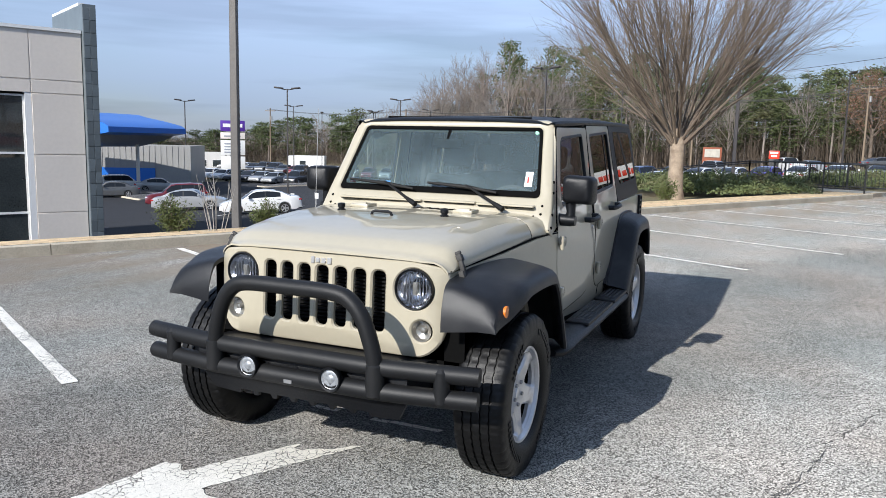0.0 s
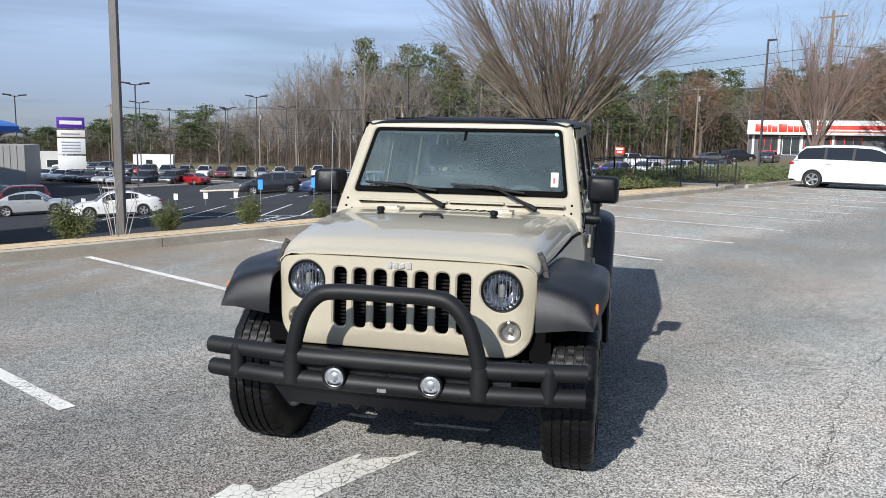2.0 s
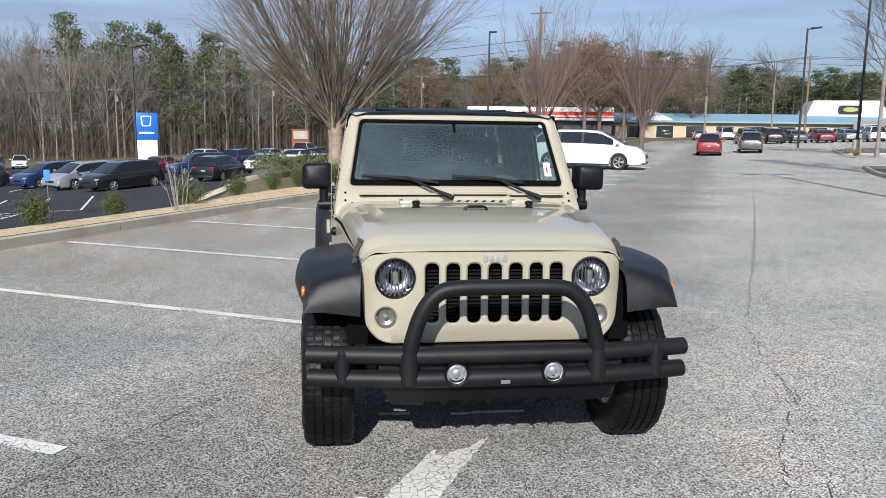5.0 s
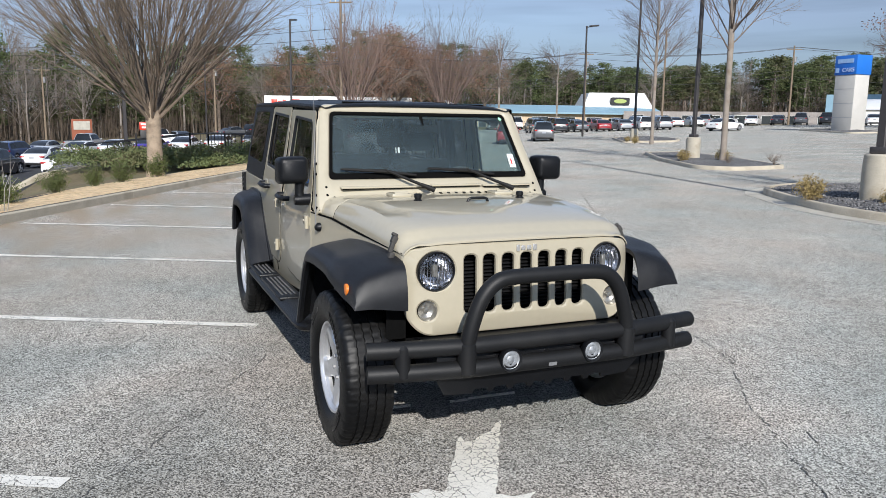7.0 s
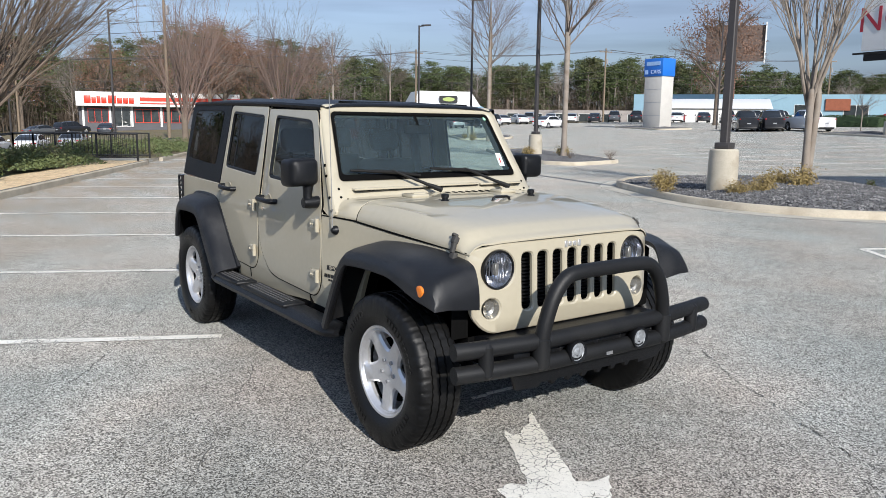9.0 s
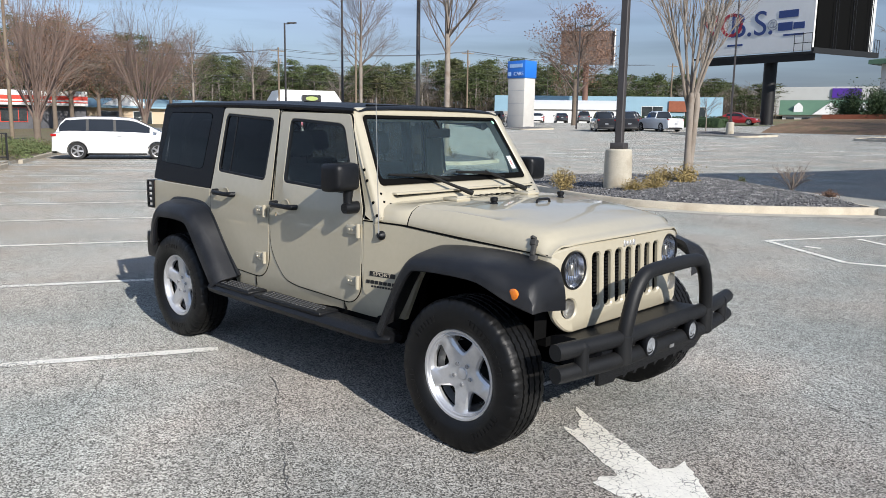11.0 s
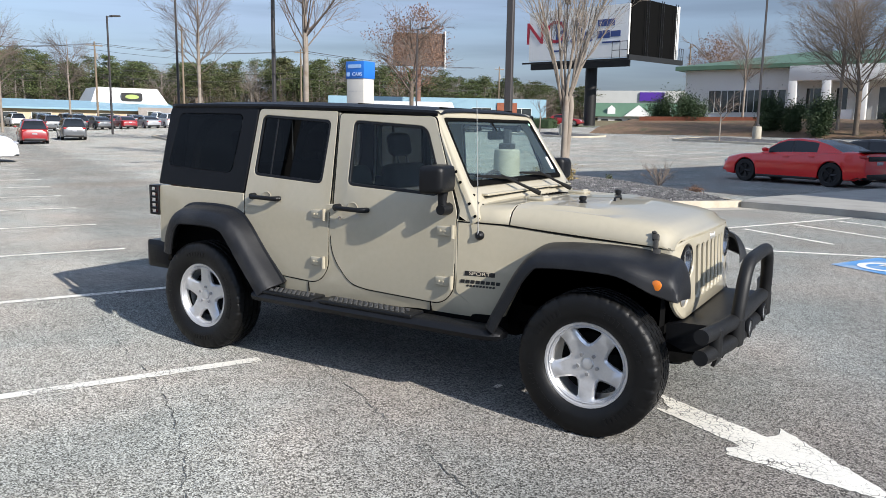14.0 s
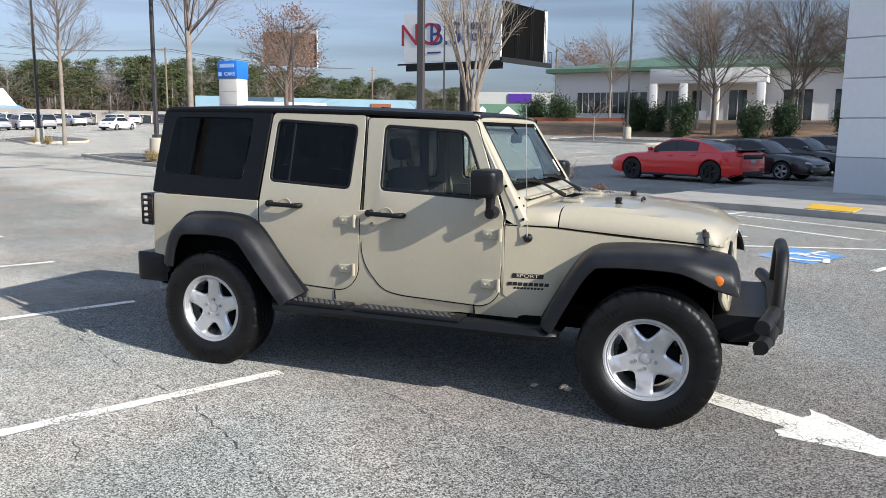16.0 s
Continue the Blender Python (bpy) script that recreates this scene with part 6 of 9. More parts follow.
tw = bare_tree("twiggy_shrub", "leafless twiggy shrub on a gravel island", 61, 0.12, 0.02, 14, (8, 55, (0.3, 1.0), 0.4), 0.4,
               [(4, 26, 0.6, 0.6, 0.02, 3, 0.2), (3, 30, 0.6, 0.7, 0, 3, 0.2), (0, 0, 0, 0, 0, 3, 0)], M_TWIG, M_TWIG, group="shrubs")
place(tw, [(-17.0, 20.4), (-19.0, 20.6), (-18.0, 22.0), (-24.5, 23.5)], None, 0.5, 0.9, 0.12)
place(tw, [(-2.7, 15.0)], None, 1.15, 1.25, 0.12)
dry = shrub("dry_brown_shrub", "small dry brown shrub on the gravel island", 8, 0.4, 0.28, M_BROWNLEAF, 0.035, 700)
place(dry, [(-1.55, 14.0)], None, 1.0, 1.05, 0.12)
gr = shrub("green_seedling", "tiny green seedling on the gravel island", 9, 0.35, 0.25, M_BUSH, 0.05, 260)
place(gr, [(-4.6, 16.6)], None, 1.0, 1.05, 0.12)
# pale leafless stems between the shrubs of the strip
rng = np.random.default_rng(14)
M_GREYSTEM = material("grey_dry_stem", (0.34, 0.32, 0.29), 0.9, 0, 0.25, 9)
stems = thing("bare_stem_clump", "clump of pale leafless stems in the planting strip", "shrub", "shrubs")
for k in range(9):
    a, l = rng.uniform(0, 2 * np.pi), rng.uniform(0.5, 1.0)
    dx, dy = math.cos(a) * rng.uniform(0.1, 0.4), math.sin(a) * rng.uniform(0.1, 0.4)
    bm = bmesh.new()
    tube(bm, [(dx * 0.25, dy * 0.25, -0.1), (dx * 0.6, dy * 0.6, l * 0.5), (dx + rng.normal() * 0.05, dy + rng.normal() * 0.05, l)], [0.007, 0.0055, 0.002], 5)
    for j in range(2):
        z = l * rng.uniform(0.4, 0.8)
        f = z / l
        tube(bm, [(dx * f, dy * f, z), (dx * f + rng.normal() * 0.08, dy * f + rng.normal() * 0.08, z + rng.uniform(0.12, 0.3))], [0.004, 0.0015], 4)
    part("stem", bm, M_GREYSTEM, stems)
place(stems, [(-4.9, -6.4), (-9.2, -3.7)], None, 0.8, 1.2, 0.05)

# creeping juniper, one tangled mat
rng = np.random.default_rng(9)
jn = Soup()
for s0, s1, r0, r1, n in ((16.6, 20.2, -13.2, -9.7, 15), (19.6, 23.6, -12.6, -8.9, 30), (26.8, 38.5, -11.0, -7.6, 44)):
    for k in range(n):
        s, r = rng.uniform(s0, s1), rng.uniform(r0, r1)
        p = lot(s, r)
        z = ground(p.x, p.y) + 0.12
        hgt = rng.uniform(0.3, 0.75)
        m = 900
        a = rng.uniform(0, 2 * np.pi, m)
        q = np.sqrt(rng.uniform(0, 1, m)) * rng.uniform(0.6, 1.1)
        jn.blades(np.stack([p.x + q * np.cos(a), p.y + q * np.sin(a), z + hgt * np.abs(1 - q * q * 0.8) * rng.uniform(0.3, 1.0, m)], 1), 0.095, rng, 0.7, 0.25)
ob = quads("juniper_mat", jn.arrays(), jn.f, M_JUNIPER)
tagged(ob, "low spreading green juniper covering the bank", "ground cover", kind="stuff")


# far woods
def pine_template(seed, h):
    rng = np.random.default_rng(seed)
    tr, lv = Soup(), Soup()
    tr.tube([(0, 0, -1), (0.1, 0, h * 0.4), (-0.1, 0.1, h * 0.75), (0, 0, h)], [0.22, 0.18, 0.11, 0.02], 5)
    low = {1: 0.30, 2: 0.22, 3: 0.50}[seed]
    for k in range(60):
        t = 1.0 - (1 - low) * rng.uniform(0, 1) ** 1.1
        z = h * t
        w = (0.35 + math.sin(min(1.0, (1.03 - t) / (1 - low)) * 2.6)) * 2.1 * rng.uniform(0.35, 1.15)
        a = rng.uniform(0, 2 * np.pi)
        c = np.array([w * math.cos(a), w * math.sin(a), z])
        tr.tube([(0, 0, z - 0.5), tuple(c)], [0.05, 0.02], 3)
        lv.blades(c + rng.normal(size=(38, 3)) * (0.66, 0.66, 0.32), 0.50, rng, 0.6)
    return tr, lv


def bare_template(seed, h):
    rng = np.random.default_rng(seed)
    so = Soup()
    so.tube([(0, 0, -1), (0.15, 0, h * 0.35), (-0.1, 0.1, h * 0.7), (0, 0, h)], [0.2, 0.15, 0.08, 0.02], 5)
    for k in range(20):
        t = rng.uniform(0.16, 0.96)
        a = rng.uniform(0, 2 * np.pi)
        tilt = radians(rng.uniform(20, 55))
        limb(so, rng, (0, 0, h * t), (math.sin(tilt) * math.cos(a), math.sin(tilt) * math.sin(a), math.cos(tilt)), (1.1 - t) * h * 0.38 + 1.2, 0.07 * (1.1 - t) + 0.03, 0,
             [(4, 30, 0.6, 0.7, 0.03, 3, 0.2), (4, 34, 0.6, 0.9, 0.02, 3, 0.2), (0, 0, 0, 0, 0.02, 3, 0)])
    return so


WOODS = [(228, 0.5, 180), (222, 0.5, 180), (218, 0.9, 180), (214, 1.5, 175), (211, 2.0, 170), (206.5, 3.0, 165), (204, 5.8, 150), (199, 6.9, 140), (193, 6.7, 140), (186, 6.2, 140), (178, 5.3, 140), (172, 5.4, 145), (166, 6.4, 150), (158, 6.0, 150), (150, 4.4, 165), (140, 4.1, 175), (131, 4.8, 165), (124, 4.2, 180), (112, 3.2, 190)]
SHARE = [(228, 0.7), (211, 0.6), (205, 0.12), (199, 0.12), (195, 0.4), (190, 0.5), (184, 0.55), (179, 0.85), (170, 0.8), (160, 0.75), (150, 0.85), (130, 0.8), (112, 0.7)]
rng = np.random.default_rng(77)
pt = [pine_template(k, 18.0) for k in (1, 2, 3)]
bt = [bare_template(k, 18.0) for k in (4, 5, 6)]
wood_trunks, wood_needles, wood_bare, brush = Soup(), Soup(), Soup(), Soup()
ptv = [(a.arrays(), np.array(a.f), b.arrays(), np.array(b.f)) for a, b in pt]
btv = [(a.arrays(), np.array(a.f)) for a in bt]


def tab(rows, x):
    return lerp(sorted(rows), x)


az = 229.0
while az > 111:
    for row in range(4 if az > 152 else 6):
        th = az + rng.uniform(-0.5, 0.5)
        d = tab([(a, c) for a, b, c in WOODS], th) + row * (11 if az > 152 else 7) + rng.uniform(-6, 6)
        x, y = 2 + d * math.cos(radians(th)), d * math.sin(radians(th))
        g0 = ground(x, y)
        h = (d * math.tan(radians(tab([(a, b) for a, b, c in WOODS], th))) + 1.6 - g0) 
        bare = rng.uniform() >= tab(SHARE, th)
        h *= rng.uniform(0.68, 1.0) if bare else rng.choice([rng.uniform(0.5, 0.8), rng.uniform(0.8, 1.06)])
        m = pose(x, y, g0, 0, 0, rng.uniform(0, 360)) @ Matrix.Diagonal((rng.uniform(0.8, 1.1), rng.uniform(0.8, 1.1), h / 18.0, 1))
        if not bare:
            a, b, c, e = ptv[rng.integers(3)]
            wood_trunks.add(a, b, m)
            wood_needles.add(c, e, m)
        else:
            a, b = btv[rng.integers(3)]
            wood_bare.add(a, b, m)
    az -= 0.95 if 170 < az < 208 else 1.15
for k in range(13000):
    th = rng.uniform(111, 229)
    d = tab([(a, c) for a, b, c in WOODS], th) + rng.uniform(-8, 48)
    x, y = 2 + d * math.cos(radians(th)), d * math.sin(radians(th))
    z = ground(x, y)
    top = d * math.tan(radians(tab([(a, b) for a, b, c in WOODS], th))) + 1.6 - z
    hh = max(top, 5.0) * (0.12 + 0.6 * rng.uniform() ** 2.2)
    dx, dy = rng.normal() * 0.09 * hh, rng.normal() * 0.09 * hh
    r0 = rng.uniform(0.02, 0.06)
    brush.tube([(x, y, z - 0.2), (x + dx * 0.4, y + dy * 0.4, z + hh * 0.5), (x + dx, y + dy, z + hh)], [r0, r0 * 0.7, 0.015], 3)
    for j in range(3):
        f = rng.uniform(0.3, 0.9)
        q = (x + dx * f * f, y + dy * f * f, z + hh * f)
        brush.tube([q, (q[0] + rng.normal() * 0.9, q[1] + rng.normal() * 0.9, q[2] + rng.uniform(0.3, 1.5))], [0.04, 0.012], 3)
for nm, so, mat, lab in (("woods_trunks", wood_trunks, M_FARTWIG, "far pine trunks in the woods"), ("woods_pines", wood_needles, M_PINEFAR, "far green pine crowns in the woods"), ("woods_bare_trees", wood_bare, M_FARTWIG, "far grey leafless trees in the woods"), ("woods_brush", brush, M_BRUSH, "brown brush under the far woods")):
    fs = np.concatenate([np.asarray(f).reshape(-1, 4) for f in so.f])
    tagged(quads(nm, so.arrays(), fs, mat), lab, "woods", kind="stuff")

# ---- parked cars ----
M_TYRE = material("plain_tyre", (0.02, 0.02, 0.02), 0.8, 0, 0.2, 8)
M_CARGLASS = material("dark_car_glass", (0.015, 0.018, 0.022), 0.04, 0, 0.1, 2, spec=0.5)
M_TAIL = material("red_tail_lamp", (0.45, 0.015, 0.015), 0.15, 0, 0.05, 10, coat=0.5)
M_HEAD = material("clear_head_lamp", (0.6, 0.62, 0.65), 0.1, 0.4, 0.05, 10, coat=0.5)
M_CARRIM = material("dull_silver_wheel", (0.46, 0.46, 0.47), 0.35, 0.6, 0.1, 5)
M_TRIM = material("black_car_trim", (0.015, 0.015, 0.016), 0.5, 0, 0.1, 5)
COL = {"white": (0.78, 0.78, 0.77), "silver": (0.36, 0.37, 0.38), "grey": (0.12, 0.125, 0.13), "black": (0.012, 0.012, 0.014), "red": (0.30, 0.012, 0.014), "blue": (0.015, 0.03, 0.1), "purple": (0.05, 0.02, 0.3), "maroon": (0.13, 0.012, 0.02), "hotred": (0.78, 0.013, 0.014), "champagne": (0.4, 0.38, 0.33)}
PAINTS = {k: material("car_paint_" + k, v, 0.3, 0.25 if k in ("silver", "grey", "champagne") else 0.0, 0.04, 1.5, coat=1.0) for k, v in COL.items()}

# deck: line of bonnet, belt and boot; roof: the glasshouse's line; both front to back in shares of the length; win: side windows
KINDS = {
    "sedan": dict(L=4.85, W=0.92, H=1.45, deck=[(-0.5, 0.62), (-0.492, 0.88), (-0.46, 0.98), (-0.38, 1.02), (-0.2, 0.99), (0.12, 0.95), (0.2, 0.94), (0.36, 0.86), (0.45, 0.76), (0.49, 0.66), (0.5, 0.5)],
                  roof=[(-0.38, 1.02), (-0.27, 1.27), (-0.18, 1.39), (-0.08, 1.445), (0.03, 1.44), (0.09, 1.36), (0.23, 0.95)], ax=(-0.285, 0.295), r=0.33, win=((-0.245, -0.065), (-0.05, 0.16))),
    "suv": dict(L=4.7, W=0.94, H=1.72, deck=[(-0.5, 0.6), (-0.495, 0.95), (-0.48, 1.08), (-0.2, 1.08), (0.15, 1.06), (0.22, 1.06), (0.36, 1.0), (0.45, 0.9), (0.49, 0.75), (0.5, 0.55)],
                roof=[(-0.485, 1.08), (-0.455, 1.45), (-0.41, 1.64), (-0.25, 1.71), (0.0, 1.715), (0.08, 1.64), (0.24, 1.06)], ax=(-0.285, 0.295), r=0.36, win=((-0.42, -0.295), (-0.275, -0.085), (-0.07, 0.18))),
    "minivan": dict(L=5.2, W=0.98, H=1.75, deck=[(-0.5, 0.55), (-0.495, 0.95), (-0.48, 1.12), (-0.2, 1.10), (0.15, 1.07), (0.27, 1.08), (0.345, 1.08), (0.42, 1.0), (0.47, 0.86), (0.492, 0.70), (0.5, 0.48)],
                    roof=[(-0.470, 1.14), (-0.43, 1.48), (-0.39, 1.68), (-0.25, 1.745), (-0.05, 1.75), (0.08, 1.71), (0.13, 1.64), (0.345, 1.10)], ax=(-0.315, 0.28), r=0.35, win=((-0.445, -0.245), (-0.225, -0.045), (-0.025, 0.235))),
    "pickup": dict(L=5.8, W=0.99, H=1.9, deck=[(-0.5, 0.7), (-0.497, 1.2), (-0.49, 1.25), (-0.12, 1.25), (0.1, 1.22), (0.22, 1.2), (0.38, 1.14), (0.47, 1.05), (0.495, 0.85), (0.5, 0.6)],
                   roof=[(-0.135, 1.25), (-0.125, 1.6), (-0.1, 1.84), (0.0, 1.89), (0.08, 1.88), (0.13, 1.8), (0.22, 1.2)], ax=(-0.31, 0.31), r=0.40, win=((-0.112, 0.0), (0.015, 0.17))),
    "coupe": dict(L=5.05, W=0.95, H=1.47, deck=[(-0.5, 0.6), (-0.495, 0.95), (-0.48, 1.07), (-0.38, 1.08), (-0.2, 1.02), (0.1, 0.97), (0.17, 0.97), (0.36, 0.91), (0.46, 0.80), (0.492, 0.64), (0.5, 0.42)],
                  roof=[(-0.37, 1.07), (-0.27, 1.27), (-0.17, 1.41), (-0.06, 1.465), (0.02, 1.45), (0.08, 1.36), (0.215, 0.97)], ax=(-0.30, 0.305), r=0.37, win=((-0.20, -0.035), (-0.025, 0.15))),
}


def parked(kind, colour, label, rims=None, group="parked cars"):
    """A parked car: a body with real wheel openings, a cabin with windows between its pillars, lamps, mirrors and wheels."""
    k = KINDS[kind]
    L, W, r = k["L"], k["W"], k["r"]
    t = thing(kind if kind != "coupe" else "sports_sedan", label, "car", group)
    pm = PAINTS[colour]
    R = r + 0.045
    xs = {x * L for x in (-0.5, -0.495, -0.485, -0.46, -0.43, -0.38, -0.2, -0.1, 0.0, 0.1, 0.2, 0.38, 0.42, 0.455, 0.48, 0.492, 0.5)}
    for a in k["ax"]:
        xs = {x for x in xs if abs(x - a * L) > R + 0.02} | {a * L + R * math.cos(radians(q)) for q in range(0, 181, 15)} | {a * L - R - 0.012, a * L + R + 0.012}
    rings = []
    for x in sorted(xs):
        f = x / L
        zt = lerp(k["deck"], f)
        w = W * (1 - 0.17 * max(0.0, (abs(f) - 0.36) / 0.14) ** 2)
        zb = 0.22 if abs(f) < 0.46 else 0.30
        dx = min(abs(x - a * L) for a in k["ax"])
        za = r + math.sqrt(max(0.0, R * R - dx * dx)) if dx <= R + 0.001 else zb + 0.04
        mid = max(za + 0.03, zb + (zt - zb) * 0.48)
        half = [(0.0, zb), (w * 0.74, zb), (w * 0.74, za), (w * 0.975, za), (w, mid), (w * 0.985, max(mid + 0.02, zt - 0.2)), (w * 0.955, zt - 0.045), (w * 0.90, zt - 0.006), (w * 0.55, zt + 0.016), (0.0, zt + 0.026)]
        rings.append([(x, -y, z) for y, z in half] + [(x, y, z) for y, z in half[-2:0:-1]])
    bm = bmesh.new()
    loft(bm, rings)
    part("body", bm, pm, t, "", 35)
    # cabin: roof and pillars in paint, posts in black, panes in glass, all from one grid
    line = k["roof"]
    tops = [p[0] for p in line if p[1] > k["H"] - 0.13]
    xs = {p[0] for p in line} | {q for w_ in k["win"] for q in w_} | {line[0][0] + (line[-1][0] - line[0][0]) * i / 16 for i in range(17)}
    xs = sorted(xs)
    ins, grid = 0.92 * W, []
    for x in xs:
        z = lerp(line, x)
        base = lerp(k["deck"], x) - 0.02
        h = max(z - base, 0.025)
        bow = 0.10 * sstep(tops[-1], line[-1][0], x) - 0.05 * sstep(tops[0], line[0][0], x)
        half = [(ins, base), (ins - 0.02 * h, base + 0.12 * h), (ins - 0.30 * h, base + 0.86 * h), (ins - 0.37 * h, z - 0.012), (ins - 0.44 * h - 0.03, z + 0.002), (0.28, z + 0.016), (0.0, z + 0.02)]
        grid.append([(x * L - bow * (y / ins) ** 2, -y, zz) for y, zz in half] + [(x * L - bow * (y / ins) ** 2, y, zz) for y, zz in half[-2::-1]])
    sets = collections.defaultdict(list)
    m = len(grid[0]) - 1
    for i in range(len(xs) - 1):
        c = (xs[i] + xs[i + 1]) / 2
        for j in range(m):
            jj = min(j, m - 1 - j)
            kind_ = "paint"
            if jj == 1:
                if any(a < c < b for a, b in k["win"]):
                    kind_ = "side_window %d %d" % (j, [a < c < b for a, b in k["win"]].index(True))
                elif k["win"][0][0] < c < k["win"][-1][1]:
                    kind_ = "door_post %d %d" % (j, sum(b < c for a, b in k["win"]))
            elif jj >= 4 and (c < tops[0] or c > tops[-1]):
                kind_ = "rear_screen" if c < tops[0] else "windscreen"
            sets[kind_].append((grid[i][j], grid[i + 1][j], grid[i + 1][j + 1], grid[i][j + 1]))
    for key, faces_ in sets.items():
        nm = key.split()[0]
        mt = {"paint": pm, "door_post": M_TRIM}.get(nm, M_CARGLASS)
        bm = bmesh.new()
        for f in faces_:
            bm.faces.new([bm.verts.new(p) for p in f])
        bmesh.ops.remove_doubles(bm, verts=bm.verts, dist=0.0005)
        part("cabin" if nm == "paint" else nm, bm, mt, t, "", 40)
    for sg in (-1, 1):
        mx = (line[-1][0] - 0.075) * L
        mz = lerp(k["deck"], line[-1][0] - 0.05) + 0.05
        bm = bmesh.new()
        box(bm, (mx - 0.07, min(sg * W, sg * (W + 0.19)), mz), (mx + 0.08, max(sg * W, sg * (W + 0.19)), mz + 0.13), 0.045)
        part("door_mirror", bm, pm, t)
        zl = lerp(k["deck"], 0.47) - 0.07
        bm = bmesh.new()
        box(bm, (-0.15, -0.15, -0.05), (0.10, 0.15, 0.05), 0.035, 2, pose(0.474 * L, sg * W * 0.68, zl - 0.02, 0, 8, -sg * 24))
        part("headlight", bm, M_HEAD, t)
        zl = lerp(k["deck"], -0.47) - 0.13
        bm = bmesh.new()
        box(bm, (-0.10, -0.17, -0.055), (0.13, 0.15, 0.055), 0.03, 2, pose(-0.478 * L, sg * W * 0.70, zl, 0, 0, sg * 14))
        part("tail_lamp", bm, M_TAIL, t)
        bm = bmesh.new()
        box(bm, ((k["ax"][0] * L + R + 0.02), min(sg * W * 0.90, sg * W * 0.985), 0.19), ((k["ax"][1] * L - R - 0.02), max(sg * W * 0.90, sg * W * 0.985), 0.275), 0.02)
        part("sill_trim", bm, M_TRIM, t)
        for w0, w1 in k["win"][-2:]:
            dx = w0 * L
            zh = lerp(k["deck"], w0) - 0.13
            bm = bmesh.new()
            box(bm, (dx + 0.04, min(sg * W * 0.97, sg * (W + 0.012)), zh), (dx + 0.24, max(sg * W * 0.97, sg * (W + 0.012)), zh + 0.03), 0.008, 1)
            part("door_handle", bm, pm, t)
        for x in k["ax"]:
            wh = new("wheel")
            wh.parent = t
            wh.matrix_basis = pose(x * L, sg * (W - 0.125), r, 0, 0, 0 if sg < 0 else 180)
            bm = bmesh.new()
            arch = [(math.cos(radians(a)) * (R - 0.004), math.sin(radians(a)) * (R - 0.004)) for a in range(-6, 187, 12)]
            loft(bm, [[(u, y, v) for u, v in arch] for y in (-0.085, 0.16)], False, False)
            part("wheel_arch", bm, M_TRIM, wh)
            bm = bmesh.new()
            lathe(bm, [(r * 0.66, 0.1), (r, 0.09), (r, -0.09), (r * 0.95, -0.108), (r * 0.68, -0.108), (r * 0.66, -0.07)], 28)
            part("tyre", bm, M_TYRE, wh)
            bm = bmesh.new()
            lathe(bm, [(r * 0.69, -0.107), (r * 0.65, -0.10), (r * 0.63, -0.05), (r * 0.2, -0.045), (0.001, -0.045)], 24)
            part("rim", bm, M_TRIM, wh)
            rm = rims or M_CARRIM
            bm = bmesh.new()
            lathe(bm, [(r * 0.70, -0.106), (r * 0.68, -0.112), (r * 0.62, -0.104)], 24)
            for q in range(5):
                a = 2 * math.pi * q / 5
                for da in (-0.13, 0.13):
                    tube(bm, [(0.03 * math.cos(a), -0.088, 0.03 * math.sin(a)), (r * 0.64 * math.cos(a + da), -0.098, r * 0.64 * math.sin(a + da))], [0.03, 0.024], 5)
            cyl(bm, (0, -0.095, 0), (0, -0.05, 0), 0.05, seg=10)
            part("spokes", bm, rm, wh)
    zf = lerp(k["deck"], 0.492)
    bm = bmesh.new()
    box(bm, (0.47 * L, -W * 0.42, 0.50), (0.5 * L + 0.004, W * 0.42, zf - 0.04), 0.03)
    part("front_grille", bm, M_TRIM, t)
    bm = bmesh.new()
    box(bm, (0.47 * L, -W * 0.62, 0.26), (0.5 * L + 0.002, W * 0.62, 0.40), 0.03)
    part("air_intake", bm, M_TRIM, t)
    bm = bmesh.new()
    box(bm, (-0.503 * L, -W * 0.72, 0.26), (-0.47 * L, W * 0.72, 0.44), 0.04)
    part("rear_bumper", bm, M_TRIM, t)
    bm = bmesh.new()
    box(bm, (-0.5 * L - 0.006, -0.16, 0.70), (-0.48 * L, 0.16, 0.80), 0.01, 1)
    part("plate", bm, M_HEAD, t)
    if kind == "coupe":
        bm = bmesh.new()
        box(bm, (-0.497 * L, -0.80, 1.085), (-0.452 * L, 0.80, 1.125), 0.015)
        part("spoiler", bm, M_TRIM, t)
        bm = bmesh.new()
        box(bm, (-0.5 * L - 0.004, -0.62, 0.82), (-0.48 * L, 0.62, 0.96), 0.02)
        part("tail_panel", bm, M_TRIM, t)
    if kind == "pickup":
        bm = bmesh.new()
        box(bm, (-0.485 * L, -W * 0.85, 1.1), (-0.145 * L, W * 0.85, 1.285), 0.02)
        part("bed_cover", bm, M_TRIM, t)
    return t


def spot(x, y, heading):
    """A pose on the land, leaning with it."""
    h = radians(heading)
    c, s = math.cos(h), math.sin(h)
    dx = (ground(x + c * 1.4, y + s * 1.4) - ground(x - c * 1.4, y - s * 1.4)) / 2.8
    return pose(x, y, ground(x, y), 0, -math.degrees(math.atan(dx)), heading)


MADE = {}
ADJ = {"hotred": "bright red", "purple": "violet-blue"}


